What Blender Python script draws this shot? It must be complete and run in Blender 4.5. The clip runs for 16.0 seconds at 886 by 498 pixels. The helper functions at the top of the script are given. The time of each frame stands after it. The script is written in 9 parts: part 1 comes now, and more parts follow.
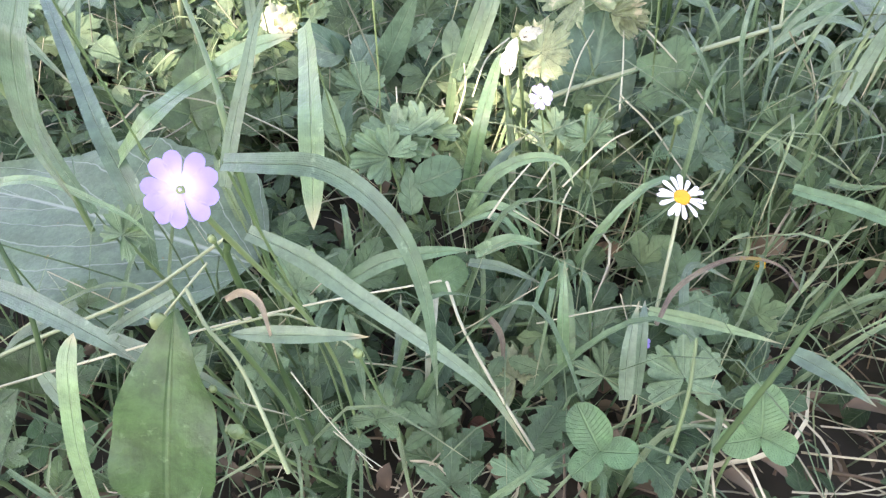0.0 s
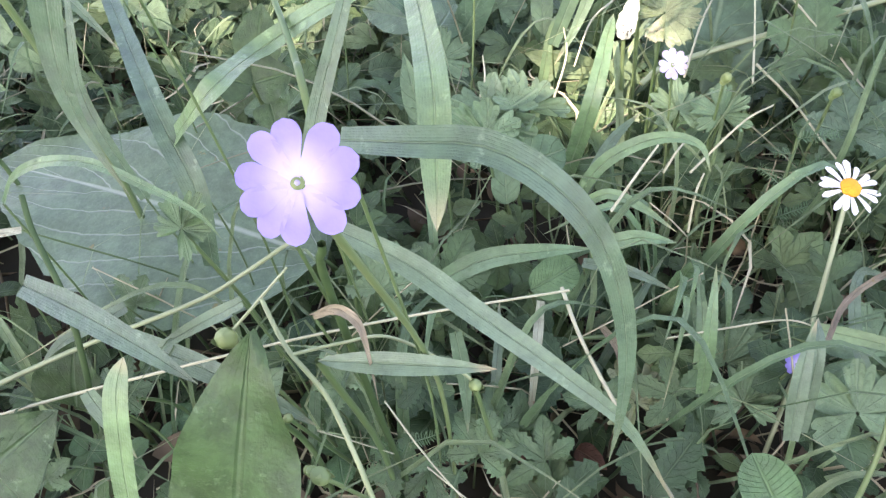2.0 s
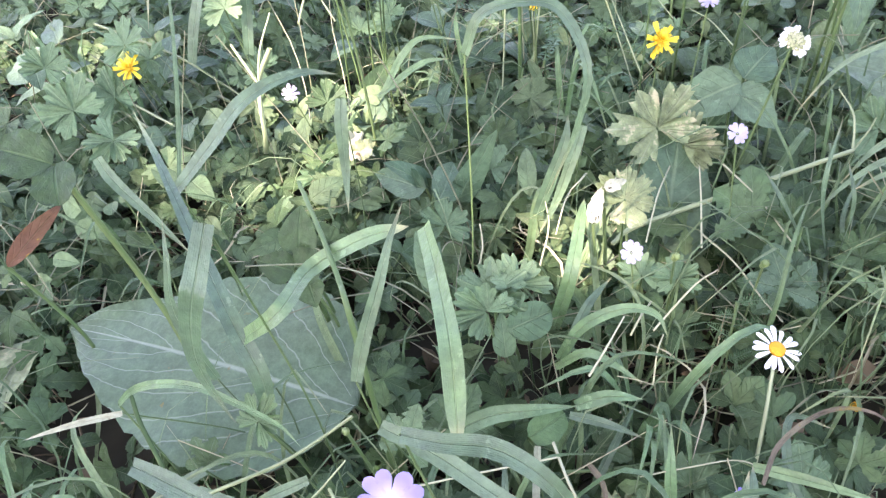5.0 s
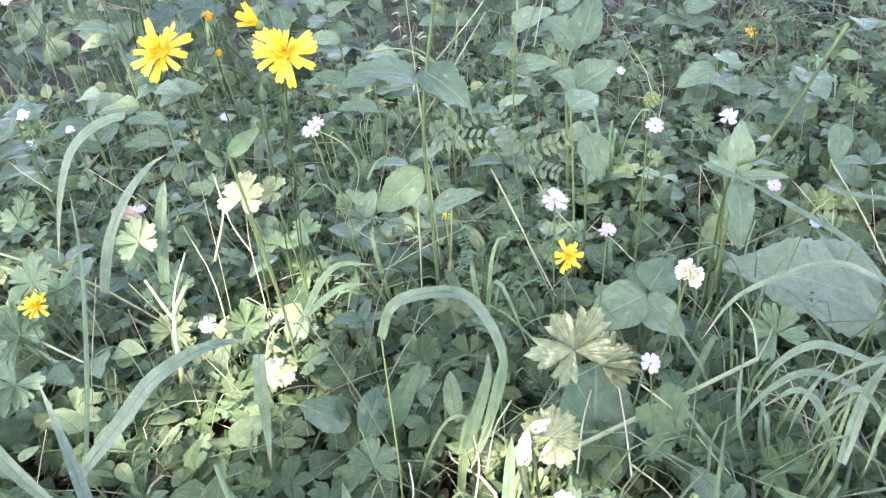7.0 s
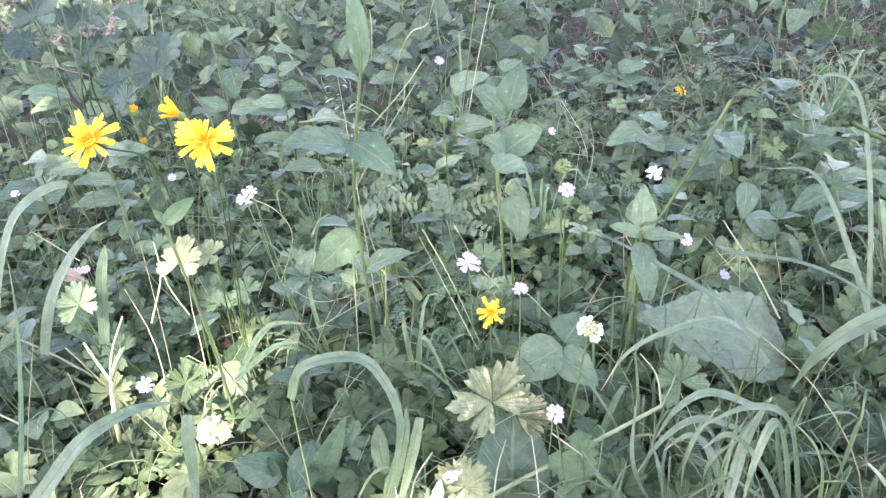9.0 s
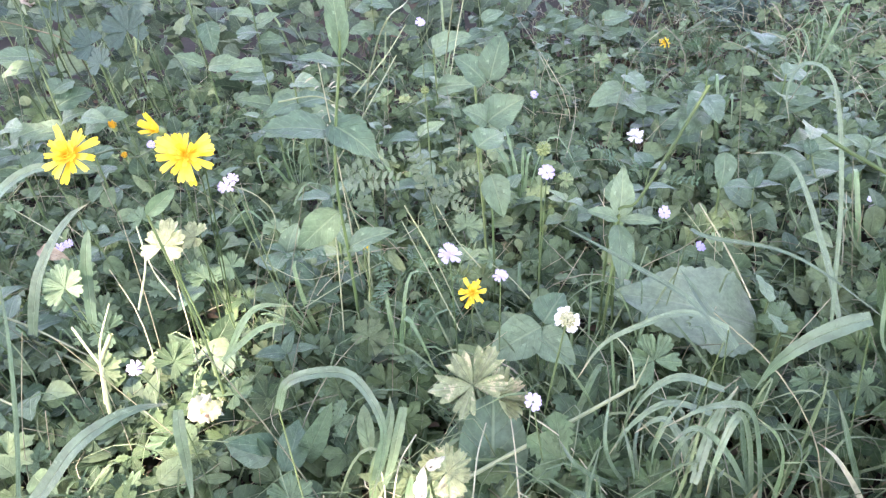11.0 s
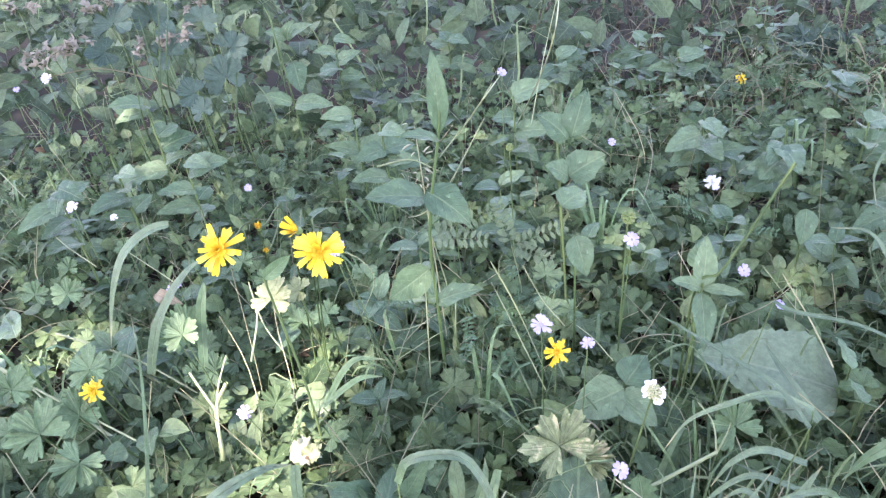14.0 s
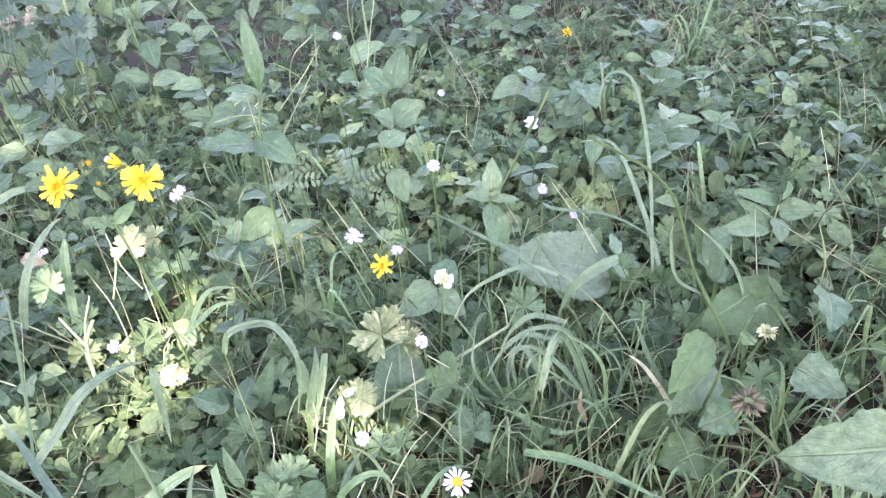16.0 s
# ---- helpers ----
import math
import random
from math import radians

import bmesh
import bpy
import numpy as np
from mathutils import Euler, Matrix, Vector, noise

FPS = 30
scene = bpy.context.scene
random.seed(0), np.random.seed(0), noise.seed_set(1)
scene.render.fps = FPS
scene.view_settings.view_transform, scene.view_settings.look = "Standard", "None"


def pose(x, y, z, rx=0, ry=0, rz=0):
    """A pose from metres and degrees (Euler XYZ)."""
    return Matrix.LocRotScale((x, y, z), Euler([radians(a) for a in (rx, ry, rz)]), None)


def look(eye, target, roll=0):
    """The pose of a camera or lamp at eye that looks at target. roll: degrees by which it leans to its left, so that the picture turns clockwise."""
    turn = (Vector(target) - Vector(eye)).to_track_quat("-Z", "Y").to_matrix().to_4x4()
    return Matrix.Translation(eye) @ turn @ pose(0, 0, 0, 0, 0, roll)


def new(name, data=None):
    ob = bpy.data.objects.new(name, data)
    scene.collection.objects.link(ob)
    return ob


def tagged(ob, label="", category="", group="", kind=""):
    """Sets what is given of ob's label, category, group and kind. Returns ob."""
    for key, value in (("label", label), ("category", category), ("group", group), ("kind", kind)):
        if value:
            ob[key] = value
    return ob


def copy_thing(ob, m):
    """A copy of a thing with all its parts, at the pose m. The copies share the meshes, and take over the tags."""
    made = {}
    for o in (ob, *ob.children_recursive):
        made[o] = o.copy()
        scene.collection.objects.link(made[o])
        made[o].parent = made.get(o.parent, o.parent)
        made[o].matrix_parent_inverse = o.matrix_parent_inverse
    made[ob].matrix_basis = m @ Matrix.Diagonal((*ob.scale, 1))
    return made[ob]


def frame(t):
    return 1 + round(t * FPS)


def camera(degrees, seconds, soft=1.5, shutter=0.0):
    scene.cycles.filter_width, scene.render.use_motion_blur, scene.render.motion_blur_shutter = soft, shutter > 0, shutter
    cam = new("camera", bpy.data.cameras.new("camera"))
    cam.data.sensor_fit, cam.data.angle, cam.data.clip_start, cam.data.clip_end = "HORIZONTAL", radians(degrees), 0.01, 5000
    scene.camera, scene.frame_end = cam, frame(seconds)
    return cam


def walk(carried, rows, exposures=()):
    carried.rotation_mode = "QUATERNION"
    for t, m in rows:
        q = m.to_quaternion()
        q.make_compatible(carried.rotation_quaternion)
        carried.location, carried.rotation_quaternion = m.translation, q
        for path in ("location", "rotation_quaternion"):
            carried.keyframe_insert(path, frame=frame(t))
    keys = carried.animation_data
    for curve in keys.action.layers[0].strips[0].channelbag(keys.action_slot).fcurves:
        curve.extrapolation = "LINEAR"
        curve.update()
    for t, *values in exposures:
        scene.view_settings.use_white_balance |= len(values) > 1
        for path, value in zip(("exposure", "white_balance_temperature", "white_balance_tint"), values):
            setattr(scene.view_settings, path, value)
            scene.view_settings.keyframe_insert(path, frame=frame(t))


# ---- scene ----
cam = camera(64.6, 16.0, 1.3)
PATH = [
    (0, (-0.008, 0.002, 0.285), (-0.062, 1.422, -1.122), -3.6),
    (0.5, (-0.026, 0.019, 0.275), (-0.14, 1.442, -1.125), -4.5),
    (1, (-0.034, 0.025, 0.267), (-0.15, 1.44, -1.142), -5.0),
    (1.5, (-0.04, 0.033, 0.261), (-0.165, 1.416, -1.179), -5.3),
    (2, (-0.037, 0.042, 0.255), (-0.195, 1.422, -1.184), -5.9),
    (2.5, (-0.04, 0.045, 0.256), (-0.201, 1.439, -1.17), -5.9),
    (3, (-0.046, 0.048, 0.258), (-0.213, 1.439, -1.169), -5.5),
    (3.2, (-0.048, 0.047, 0.259), (-0.205, 1.44, -1.167), -5.3),
    (5.3, (-0.033, 0.027, 0.343), (-0.206, 1.536, -0.958), -8.8),
    (5.5, (-0.033, 0.042, 0.342), (-0.247, 1.557, -0.946), -8.7),
    (6, (-0.033, 0.062, 0.365), (-0.154, 1.67, -0.819), -6.0),
    (6.5, (-0.026, 0.059, 0.376), (0.004, 1.748, -0.695), -6.6),
    (7, (-0.025, 0.059, 0.382), (0.073, 1.787, -0.621), -6.7),
    (7.5, (-0.024, 0.049, 0.385), (0.081, 1.803, -0.569), -7.6),
    (8, (-0.016, 0.043, 0.391), (0.12, 1.813, -0.53), -7.1),
    (8.5, (-0.007, 0.034, 0.397), (0.169, 1.812, -0.503), -6.9),
    (9, (0.002, 0.032, 0.404), (0.218, 1.805, -0.496), -5.8),
    (9.2, (0.003, 0.033, 0.408), (0.219, 1.801, -0.501), -6.0),
    (11.3, (0.009, 0.042, 0.443), (0.239, 1.714, -0.631), -5.8),
    (11.5, (0.009, 0.043, 0.446), (0.22, 1.714, -0.632), -5.9),
    (12, (0.008, 0.046, 0.458), (0.188, 1.72, -0.622), -6.4),
    (12.5, (0.005, 0.047, 0.465), (0.136, 1.731, -0.605), -7.3),
    (13, (-0.001, 0.043, 0.477), (0.097, 1.737, -0.582), -7.2),
    (13.5, (-0.008, 0.043, 0.485), (0.064, 1.74, -0.571), -7.3),
    (14, (-0.012, 0.037, 0.497), (0.058, 1.754, -0.527), -7.6),
    (14.5, (-0.002, 0.019, 0.508), (0.1, 1.743, -0.502), -7.8),
    (15, (0.019, -0.01, 0.511), (0.176, 1.685, -0.539), -7.6),
    (15.5, (0.029, -0.045, 0.505), (0.289, 1.604, -0.596), -7.9),
    (16, (0.041, -0.092, 0.51), (0.358, 1.536, -0.606), -8.4),
]
walk(cam, [(t, look(eye, target, roll)) for t, eye, target, roll in PATH], [(0, 3.45, 7950, 37), (1, 3.43, 8200, 36), (1.5, 3.4, 8200, 36), (2, 3.24, 7950, 36), (2.5, 3.3, 8000, 36), (3, 3.33, 8000, 36), (5.5, 3.36, 7750, 35), (6, 3.33, 7850, 36), (7, 3.52, 7650, 38), (8, 3.45, 7500, 40), (9, 3.54, 7600, 42), (11.5, 3.54, 7650, 41), (12.5, 3.35, 7350, 39), (13, 3.22, 7050, 38), (13.5, 3.4, 7400, 38), (14.2, 3.29, 7350, 38), (14.7, 3.33, 7380, 38), (15.2, 3.48, 7500, 39), (16, 3.66, 7750, 40)])

# ---- light ----
SUN_EL, SUN_ROT = radians(52), radians(215)
world = bpy.data.worlds.new("sky")
scene.world = world
world.use_nodes = True
wn = world.node_tree.nodes
sky = wn.new("ShaderNodeTexSky")
sky.sky_type, sky.sun_disc, sky.sun_elevation, sky.sun_rotation = "NISHITA", False, SUN_EL, SUN_ROT
wn["Background"].inputs["Strength"].default_value = 0.15
world.node_tree.links.new(sky.outputs["Color"], wn["Background"].inputs["Color"])
SUN_DIR = Vector((math.sin(SUN_ROT) * math.cos(SUN_EL), math.cos(SUN_ROT) * math.cos(SUN_EL), math.sin(SUN_EL)))
sun = new("sun", bpy.data.lights.new("sun", "SUN"))
sun.data.energy, sun.data.angle, sun.data.color = 3.1, radians(0.55), (1.0, 0.995, 0.985)
sun.matrix_world = look(SUN_DIR * 10, (0, 0, 0))

# ---- materials ----


def nodes_of(name):
    m = bpy.data.materials.new(name)
    m.use_nodes = True
    nt = m.node_tree
    nt.nodes.clear()

    def n(kind, **sets):
        nd = nt.nodes.new("ShaderNode" + kind)
        for k, v in sets.items():
            nd.inputs[k.replace("_", " ")].default_value = v
        return nd

    def ln(a, b):
        nt.links.new(a, b)

    def mth(op, a, b=0.0, clamp=False):
        nd = nt.nodes.new("ShaderNodeMath")
        nd.operation, nd.use_clamp = op, clamp
        for i, v in enumerate((a, b)):
            if isinstance(v, (int, float)):
                nd.inputs[i].default_value = v
            else:
                ln(v, nd.inputs[i])
        return nd.outputs[0]

    def mix(f, a, b):
        nd = nt.nodes.new("ShaderNodeMix")
        nd.data_type = "RGBA"
        for i, v in ((0, f), (6, a), (7, b)):
            if isinstance(v, (int, float)):
                nd.inputs[i].default_value = v
            elif isinstance(v, tuple):
                nd.inputs[i].default_value = (*v, 1) if len(v) == 3 else v
            else:
                ln(v, nd.inputs[i])
        return nd.outputs[2]

    def step(v, lo, hi, a=0.0, b=1.0):
        nd = nt.nodes.new("ShaderNodeMapRange")
        nd.interpolation_type = "SMOOTHSTEP"
        ln(v, nd.inputs[0])
        for i, w in enumerate((lo, hi, a, b)):
            nd.inputs[i + 1].default_value = w
        return nd.outputs[0]

    return m, nt, n, ln, mth, mix, step


def greyed(c, k=0.14):
    """A colour with some strength taken out, putting haze and sky sheen into it."""
    g = 0.3 * c[0] + 0.6 * c[1] + 0.1 * c[2]
    return tuple(v + k * (g - v) for v in c)


def leaf_material(name, dark, light, vein, rough=0.5, side=7.0, translucent=0.25, blemish=0.0, spot=(0.22, 0.17, 0.05), parallel=False,
                  island=False, relief=0.85, dust=0.14, gloss=0.3, slant=0.25, dry=0.9, ribs=0.55, mottle=0.22, thin=0.085, mark=0.42, spread=0.9, grain=60.0, rib=0.09):
    """A leaf with midrib and side veins along its UV (length, across), mottled in tone, with worn spots."""
    dark, light, vein = greyed(dark), greyed(light), greyed(vein)
    m, nt, n, ln, mth, mix, step = nodes_of(name)
    uv = n("UVMap")
    sep = n("SeparateXYZ")
    ln(uv.outputs[0], sep.inputs[0])
    v = sep.outputs[1]
    av = mth("ABSOLUTE", v)
    tc = n("TexCoord")
    sway = n("TexNoise", Scale=70.0, Detail=2.0)
    ln(tc.outputs["Object"], sway.inputs["Vector"])
    u = mth("ADD", sep.outputs[0], mth("MULTIPLY", mth("SUBTRACT", sway.outputs[0], 0.5), 0.07))
    if island:
        rnd = n("NewGeometry").outputs["Random Per Island"]
    else:
        rnd = n("ObjectInfo").outputs["Random"]
    big = n("TexNoise", Scale=28.0, Detail=3.0)
    ln(tc.outputs["Object"], big.inputs["Vector"])
    fine = n("TexNoise", Scale=420.0, Detail=2.0)
    ln(tc.outputs["Object"], fine.inputs["Vector"])
    tone = mth("ADD", mth("MULTIPLY", rnd, spread), mth("MULTIPLY", mth("SUBTRACT", big.outputs[0], 0.35), 0.8), True)
    col = mix(tone, dark, light)
    blotch = n("TexNoise", Scale=130.0, Detail=5.0, Roughness=0.65)
    ln(tc.outputs["Object"], blotch.inputs["Vector"])
    hb = n("HueSaturation")
    ln(step(blotch.outputs[0], 0.3, 0.72, 1 - mottle, 1 + mottle), hb.inputs["Value"])
    ln(step(big.outputs[0], 0.35, 0.65, 0.495, 0.512), hb.inputs["Hue"])
    ln(col, hb.inputs["Color"])
    col = hb.outputs[0]
    mid = step(av, 0.2 * rib, rib, 1.0, 0.0)
    if parallel:
        stripe = mth("SINE", mth("MULTIPLY", v, 34.0))
        sv = step(stripe, 0.2, 1.0)
        lines = mth("MAXIMUM", mth("MULTIPLY", sv, 0.05), mid)
    else:
        ph = mth("FRACT", mth("MULTIPLY", mth("SUBTRACT", u, mth("MULTIPLY", av, slant)), side))
        tri = mth("ABSOLUTE", mth("SUBTRACT", ph, 0.5))
        sv = step(tri, 0.0, thin, 1.0, 0.0)
        net = n("TexVoronoi", Scale=420.0)
        net.feature = "DISTANCE_TO_EDGE"
        ln(tc.outputs["Object"], net.inputs["Vector"])
        cells = step(net.outputs["Distance"], 0.0, 0.12, 0.07, 0.0)
        lines = mth("MAXIMUM", mth("MAXIMUM", mth("MULTIPLY", sv, ribs), cells), mid)
    col = mix(mth("MULTIPLY", lines, mark), col, vein)
    # pale worn flecks and brown, eaten spots
    vor = n("TexNoise", Scale=150.0, Detail=4.0, Roughness=0.7)
    ln(tc.outputs["Object"], vor.inputs["Vector"])
    col = mix(mth("MULTIPLY", step(vor.outputs[0], 0.6, 0.7), dust), col, tuple(min(1, 1.8 * c + 0.05) for c in light))
    if parallel:
        col = mix(mth("MULTIPLY", step(u, 0.82, 1.0), mth("MULTIPLY", rnd, dry)), col, (0.42, 0.36, 0.2))
    if blemish:
        bl = n("TexNoise", Scale=grain, Detail=5.0, Roughness=0.65)
        ln(tc.outputs["Object"], bl.inputs["Vector"])
        col = mix(step(bl.outputs[0], 0.66 - 0.2 * blemish, 0.72 - 0.2 * blemish), col, spot)
    col = mix(mth("MULTIPLY", mth("SUBTRACT", fine.outputs[0], 0.3, True), 0.25), col, tuple(0.5 * c for c in dark))
    p = n("BsdfPrincipled", Roughness=rough)
    p.inputs["Specular IOR Level"].default_value = gloss
    ln(col, p.inputs["Base Color"])
    ro = mth("ADD", mth("MULTIPLY", big.outputs[0], 0.3), rough - 0.2, True)
    ln(ro, p.inputs["Roughness"])
    bump = n("Bump", Strength=relief, Distance=0.0009)
    ln(mth("ADD", mth("MULTIPLY", lines, -0.8), mth("ADD", mth("MULTIPLY", fine.outputs[0], 0.4), mth("MULTIPLY", blotch.outputs[0], 1.3))), bump.inputs["Height"])
    ln(bump.outputs[0], p.inputs["Normal"])
    tr = n("BsdfTranslucent")
    hs = n("HueSaturation", Saturation=1.05, Value=1.25)
    hs.inputs["Hue"].default_value = 0.498
    ln(col, hs.inputs["Color"])
    ln(hs.outputs[0], tr.inputs["Color"])
    ms = n("MixShader", Fac=translucent)
    ln(p.outputs[0], ms.inputs[1])
    ln(tr.outputs[0], ms.inputs[2])
    out = n("OutputMaterial")
    ln(ms.outputs[0], out.inputs[0])
    return m


def plain_material(name, a, b, rough=0.6, scale=60.0, translucent=0.0, relief=0.3, stretch=(1, 1, 1), island=False, tip=None, gloss=0.4):
    """A two-tone mottled surface; tip: another colour towards the far end of its UV."""
    m, nt, n, ln, mth, mix, step = nodes_of(name)
    tc = n("TexCoord")
    mp = n("Mapping", Scale=stretch)
    ln(tc.outputs["Object"], mp.inputs[0])
    no = n("TexNoise", Scale=scale, Detail=4.0)
    ln(mp.outputs[0], no.inputs["Vector"])
    rnd = n("NewGeometry").outputs["Random Per Island"] if island else n("ObjectInfo").outputs["Random"]
    f = mth("ADD", mth("MULTIPLY", rnd, 0.55), mth("MULTIPLY", mth("SUBTRACT", no.outputs[0], 0.3), 0.9), True)
    col = mix(f, a, b)
    if tip:
        uv = n("UVMap")
        sep = n("SeparateXYZ")
        ln(uv.outputs[0], sep.inputs[0])
        col = mix(step(sep.outputs[0], 0.05, 0.75, 1.0, 0.0), col, tip)
    p = n("BsdfPrincipled", Roughness=rough)
    p.inputs["Specular IOR Level"].default_value = gloss
    ln(col, p.inputs["Base Color"])
    bump = n("Bump", Strength=relief, Distance=0.0008)
    ln(no.outputs[0], bump.inputs["Height"])
    ln(bump.outputs[0], p.inputs["Normal"])
    out = n("OutputMaterial")
    if translucent:
        tr = n("BsdfTranslucent")
        ln(col, tr.inputs["Color"])
        ms = n("MixShader", Fac=translucent)
        ln(p.outputs[0], ms.inputs[1])
        ln(tr.outputs[0], ms.inputs[2])
        ln(ms.outputs[0], out.inputs[0])
    else:
        ln(p.outputs[0], out.inputs[0])
    return m


# cinquefoil green is lowered to stand in for shade down by the soil
M_CINQ = leaf_material("cinquefoil_green", (0.024, 0.072, 0.026), (0.08, 0.16, 0.055), (0.149, 0.253, 0.115), 0.5, 8)
M_CRANE = leaf_material("cranesbill_green", (0.062, 0.148, 0.062), (0.14, 0.242, 0.105), (0.21, 0.32, 0.16), 0.62, 5, dust=0.12)
M_BROAD = leaf_material("herb_green", (0.044, 0.11, 0.053), (0.118, 0.205, 0.098), (0.196, 0.299, 0.149), 0.48, 7, dust=0.35)
M_BIG = leaf_material("dock_green", (0.064, 0.125, 0.055), (0.105, 0.175, 0.08), (0.33, 0.4, 0.28), 0.4, 6, blemish=0.06, relief=0.6, slant=0.55, thin=0.05, ribs=0.75, dust=0.2, mottle=0.22, mark=0.7, rib=0.035)
M_CLOVER = leaf_material("clover_green", (0.035, 0.11, 0.035), (0.08, 0.185, 0.06), (0.12, 0.23, 0.09), 0.55, 12, dust=0.1)
M_VETCH = leaf_material("vetch_green", (0.046, 0.138, 0.052), (0.103, 0.218, 0.092), (0.161, 0.276, 0.127), 0.5, 6)
M_GRASS = leaf_material("grass_green", (0.065, 0.158, 0.058), (0.155, 0.27, 0.098), (0.230, 0.345, 0.149), 0.42, parallel=True, dust=0.3, gloss=0.5)
M_GRASSBLUE = leaf_material("blue_grass_green", (0.046, 0.108, 0.052), (0.118, 0.2, 0.098), (0.20, 0.30, 0.16), 0.42, parallel=True, dust=0.3, gloss=0.5)
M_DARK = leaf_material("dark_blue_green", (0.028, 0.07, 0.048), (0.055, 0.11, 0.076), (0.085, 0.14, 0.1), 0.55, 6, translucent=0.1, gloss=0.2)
M_YELLOWED = leaf_material("yellowed_leaf", (0.13, 0.19, 0.075), (0.28, 0.335, 0.145), (0.36, 0.4, 0.24), 0.6, 5, blemish=0.42, spot=(0.43, 0.4, 0.24), mottle=0.35, mark=0.25)
M_SPOTTED = leaf_material("spotted_dry_leaf", (0.28, 0.31, 0.22), (0.39, 0.43, 0.32), (0.5, 0.48, 0.4), 0.7, 5, blemish=0.42, spot=(0.04, 0.035, 0.025), grain=330.0, dust=0.0)
M_DRYLEAF = leaf_material("dry_leaf", (0.27, 0.29, 0.165), (0.45, 0.47, 0.3), (0.32, 0.28, 0.18), 0.7, 5, blemish=0.25, spot=(0.18, 0.12, 0.07))
M_BROWN = leaf_material("brown_leaf", (0.08, 0.04, 0.02), (0.17, 0.07, 0.03), (0.2, 0.13, 0.06), 0.7, 6, blemish=0.3, spot=(0.36, 0.25, 0.03))
# green lowered to carry the shade that near and low leaves lie in
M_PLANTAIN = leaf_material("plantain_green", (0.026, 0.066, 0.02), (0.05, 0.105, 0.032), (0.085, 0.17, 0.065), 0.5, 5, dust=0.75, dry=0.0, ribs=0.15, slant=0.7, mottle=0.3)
M_RAGGED = leaf_material("ragged_leaf_green", (0.075, 0.145, 0.072), (0.12, 0.2, 0.1), (0.18, 0.26, 0.135), 0.45, 7, relief=1.6, slant=0.5, ribs=0.3, thin=0.05, mottle=0.32, blemish=0.12)
M_PALEDOCK = leaf_material("pale_dock_green", (0.1, 0.17, 0.09), (0.15, 0.23, 0.125), (0.22, 0.3, 0.18), 0.45, 7, relief=0.8, slant=0.5, thin=0.05, ribs=0.5, rib=0.05)
M_RIBBED = leaf_material("ribbed_plantain_green", (0.026, 0.075, 0.018), (0.055, 0.115, 0.032), (0.085, 0.15, 0.055), 0.45, parallel=True, dust=0.45, dry=0.0, mottle=0.3)
M_STEM = plain_material("green_stem", (0.05, 0.105, 0.035), (0.125, 0.18, 0.07), 0.5, 90, stretch=(1, 1, 0.2))
M_DARKSTEM = plain_material("dark_stem", (0.022, 0.055, 0.018), (0.06, 0.1, 0.035), 0.6, 80, gloss=0.2)
M_PALESTEM = plain_material("pale_stem", (0.15, 0.20, 0.09), (0.27, 0.31, 0.17), 0.5, 90, stretch=(1, 1, 0.2))
M_PALEVETCH = leaf_material("pale_vetch_green", (0.055, 0.11, 0.05), (0.13, 0.2, 0.1), (0.19, 0.27, 0.15), 0.5, 5)
M_STRAW = plain_material("straw", (0.2, 0.185, 0.09), (0.45, 0.43, 0.27), 0.6, 70, island=True)
M_STRAWONE = plain_material("straw_stalk", (0.22, 0.235, 0.13), (0.38, 0.38, 0.24), 0.5, 70)
M_SOIL = plain_material("mossy_soil", (0.012, 0.011, 0.006), (0.04, 0.034, 0.018), 0.95, 45, relief=1.0)
M_LITTER = plain_material("leaf_litter", (0.045, 0.033, 0.018), (0.19, 0.14, 0.075), 0.8, 80, island=True)
M_YELLOW = plain_material("yellow_petal", (0.66, 0.47, 0.012), (0.78, 0.64, 0.09), 0.6, 300, translucent=0.2, tip=(0.6, 0.33, 0.006))
M_ORANGE = plain_material("orange_disc", (0.55, 0.23, 0.008), (0.65, 0.36, 0.015), 0.7, 900, relief=1.0)
M_LILAC = plain_material("lilac_petal", (0.19, 0.16, 0.43), (0.29, 0.25, 0.53), 0.6, 250, translucent=0.3, tip=(0.46, 0.41, 0.6))
M_PALELILAC = plain_material("pale_lilac_petal", (0.34, 0.3, 0.45), (0.45, 0.42, 0.54), 0.6, 250, translucent=0.3, tip=(0.42, 0.4, 0.5))
M_LILACWHITE = plain_material("lilac_white_petal", (0.36, 0.33, 0.44), (0.5, 0.47, 0.55), 0.6, 150, translucent=0.25)
M_WHITE = plain_material("white_petal", (0.66, 0.66, 0.64), (0.78, 0.78, 0.76), 0.6, 150, translucent=0.25)
M_CREAM = plain_material("cream_bud", (0.25, 0.28, 0.13), (0.47, 0.46, 0.29), 0.6, 200)
M_TAN = leaf_material("tan_leaf", (0.13, 0.10, 0.055), (0.31, 0.26, 0.155), (0.36, 0.31, 0.2), 0.7, 6, blemish=0.3)
M_BUD = plain_material("green_bud", (0.08, 0.14, 0.045), (0.19, 0.24, 0.09), 0.6, 150)
M_MAUVE = plain_material("faded_mauve", (0.08, 0.075, 0.046), (0.2, 0.183, 0.118), 0.9, 120, translucent=0.1, gloss=0.1)

# ---- mesh tools ----
RNG = np.random.default_rng(7)


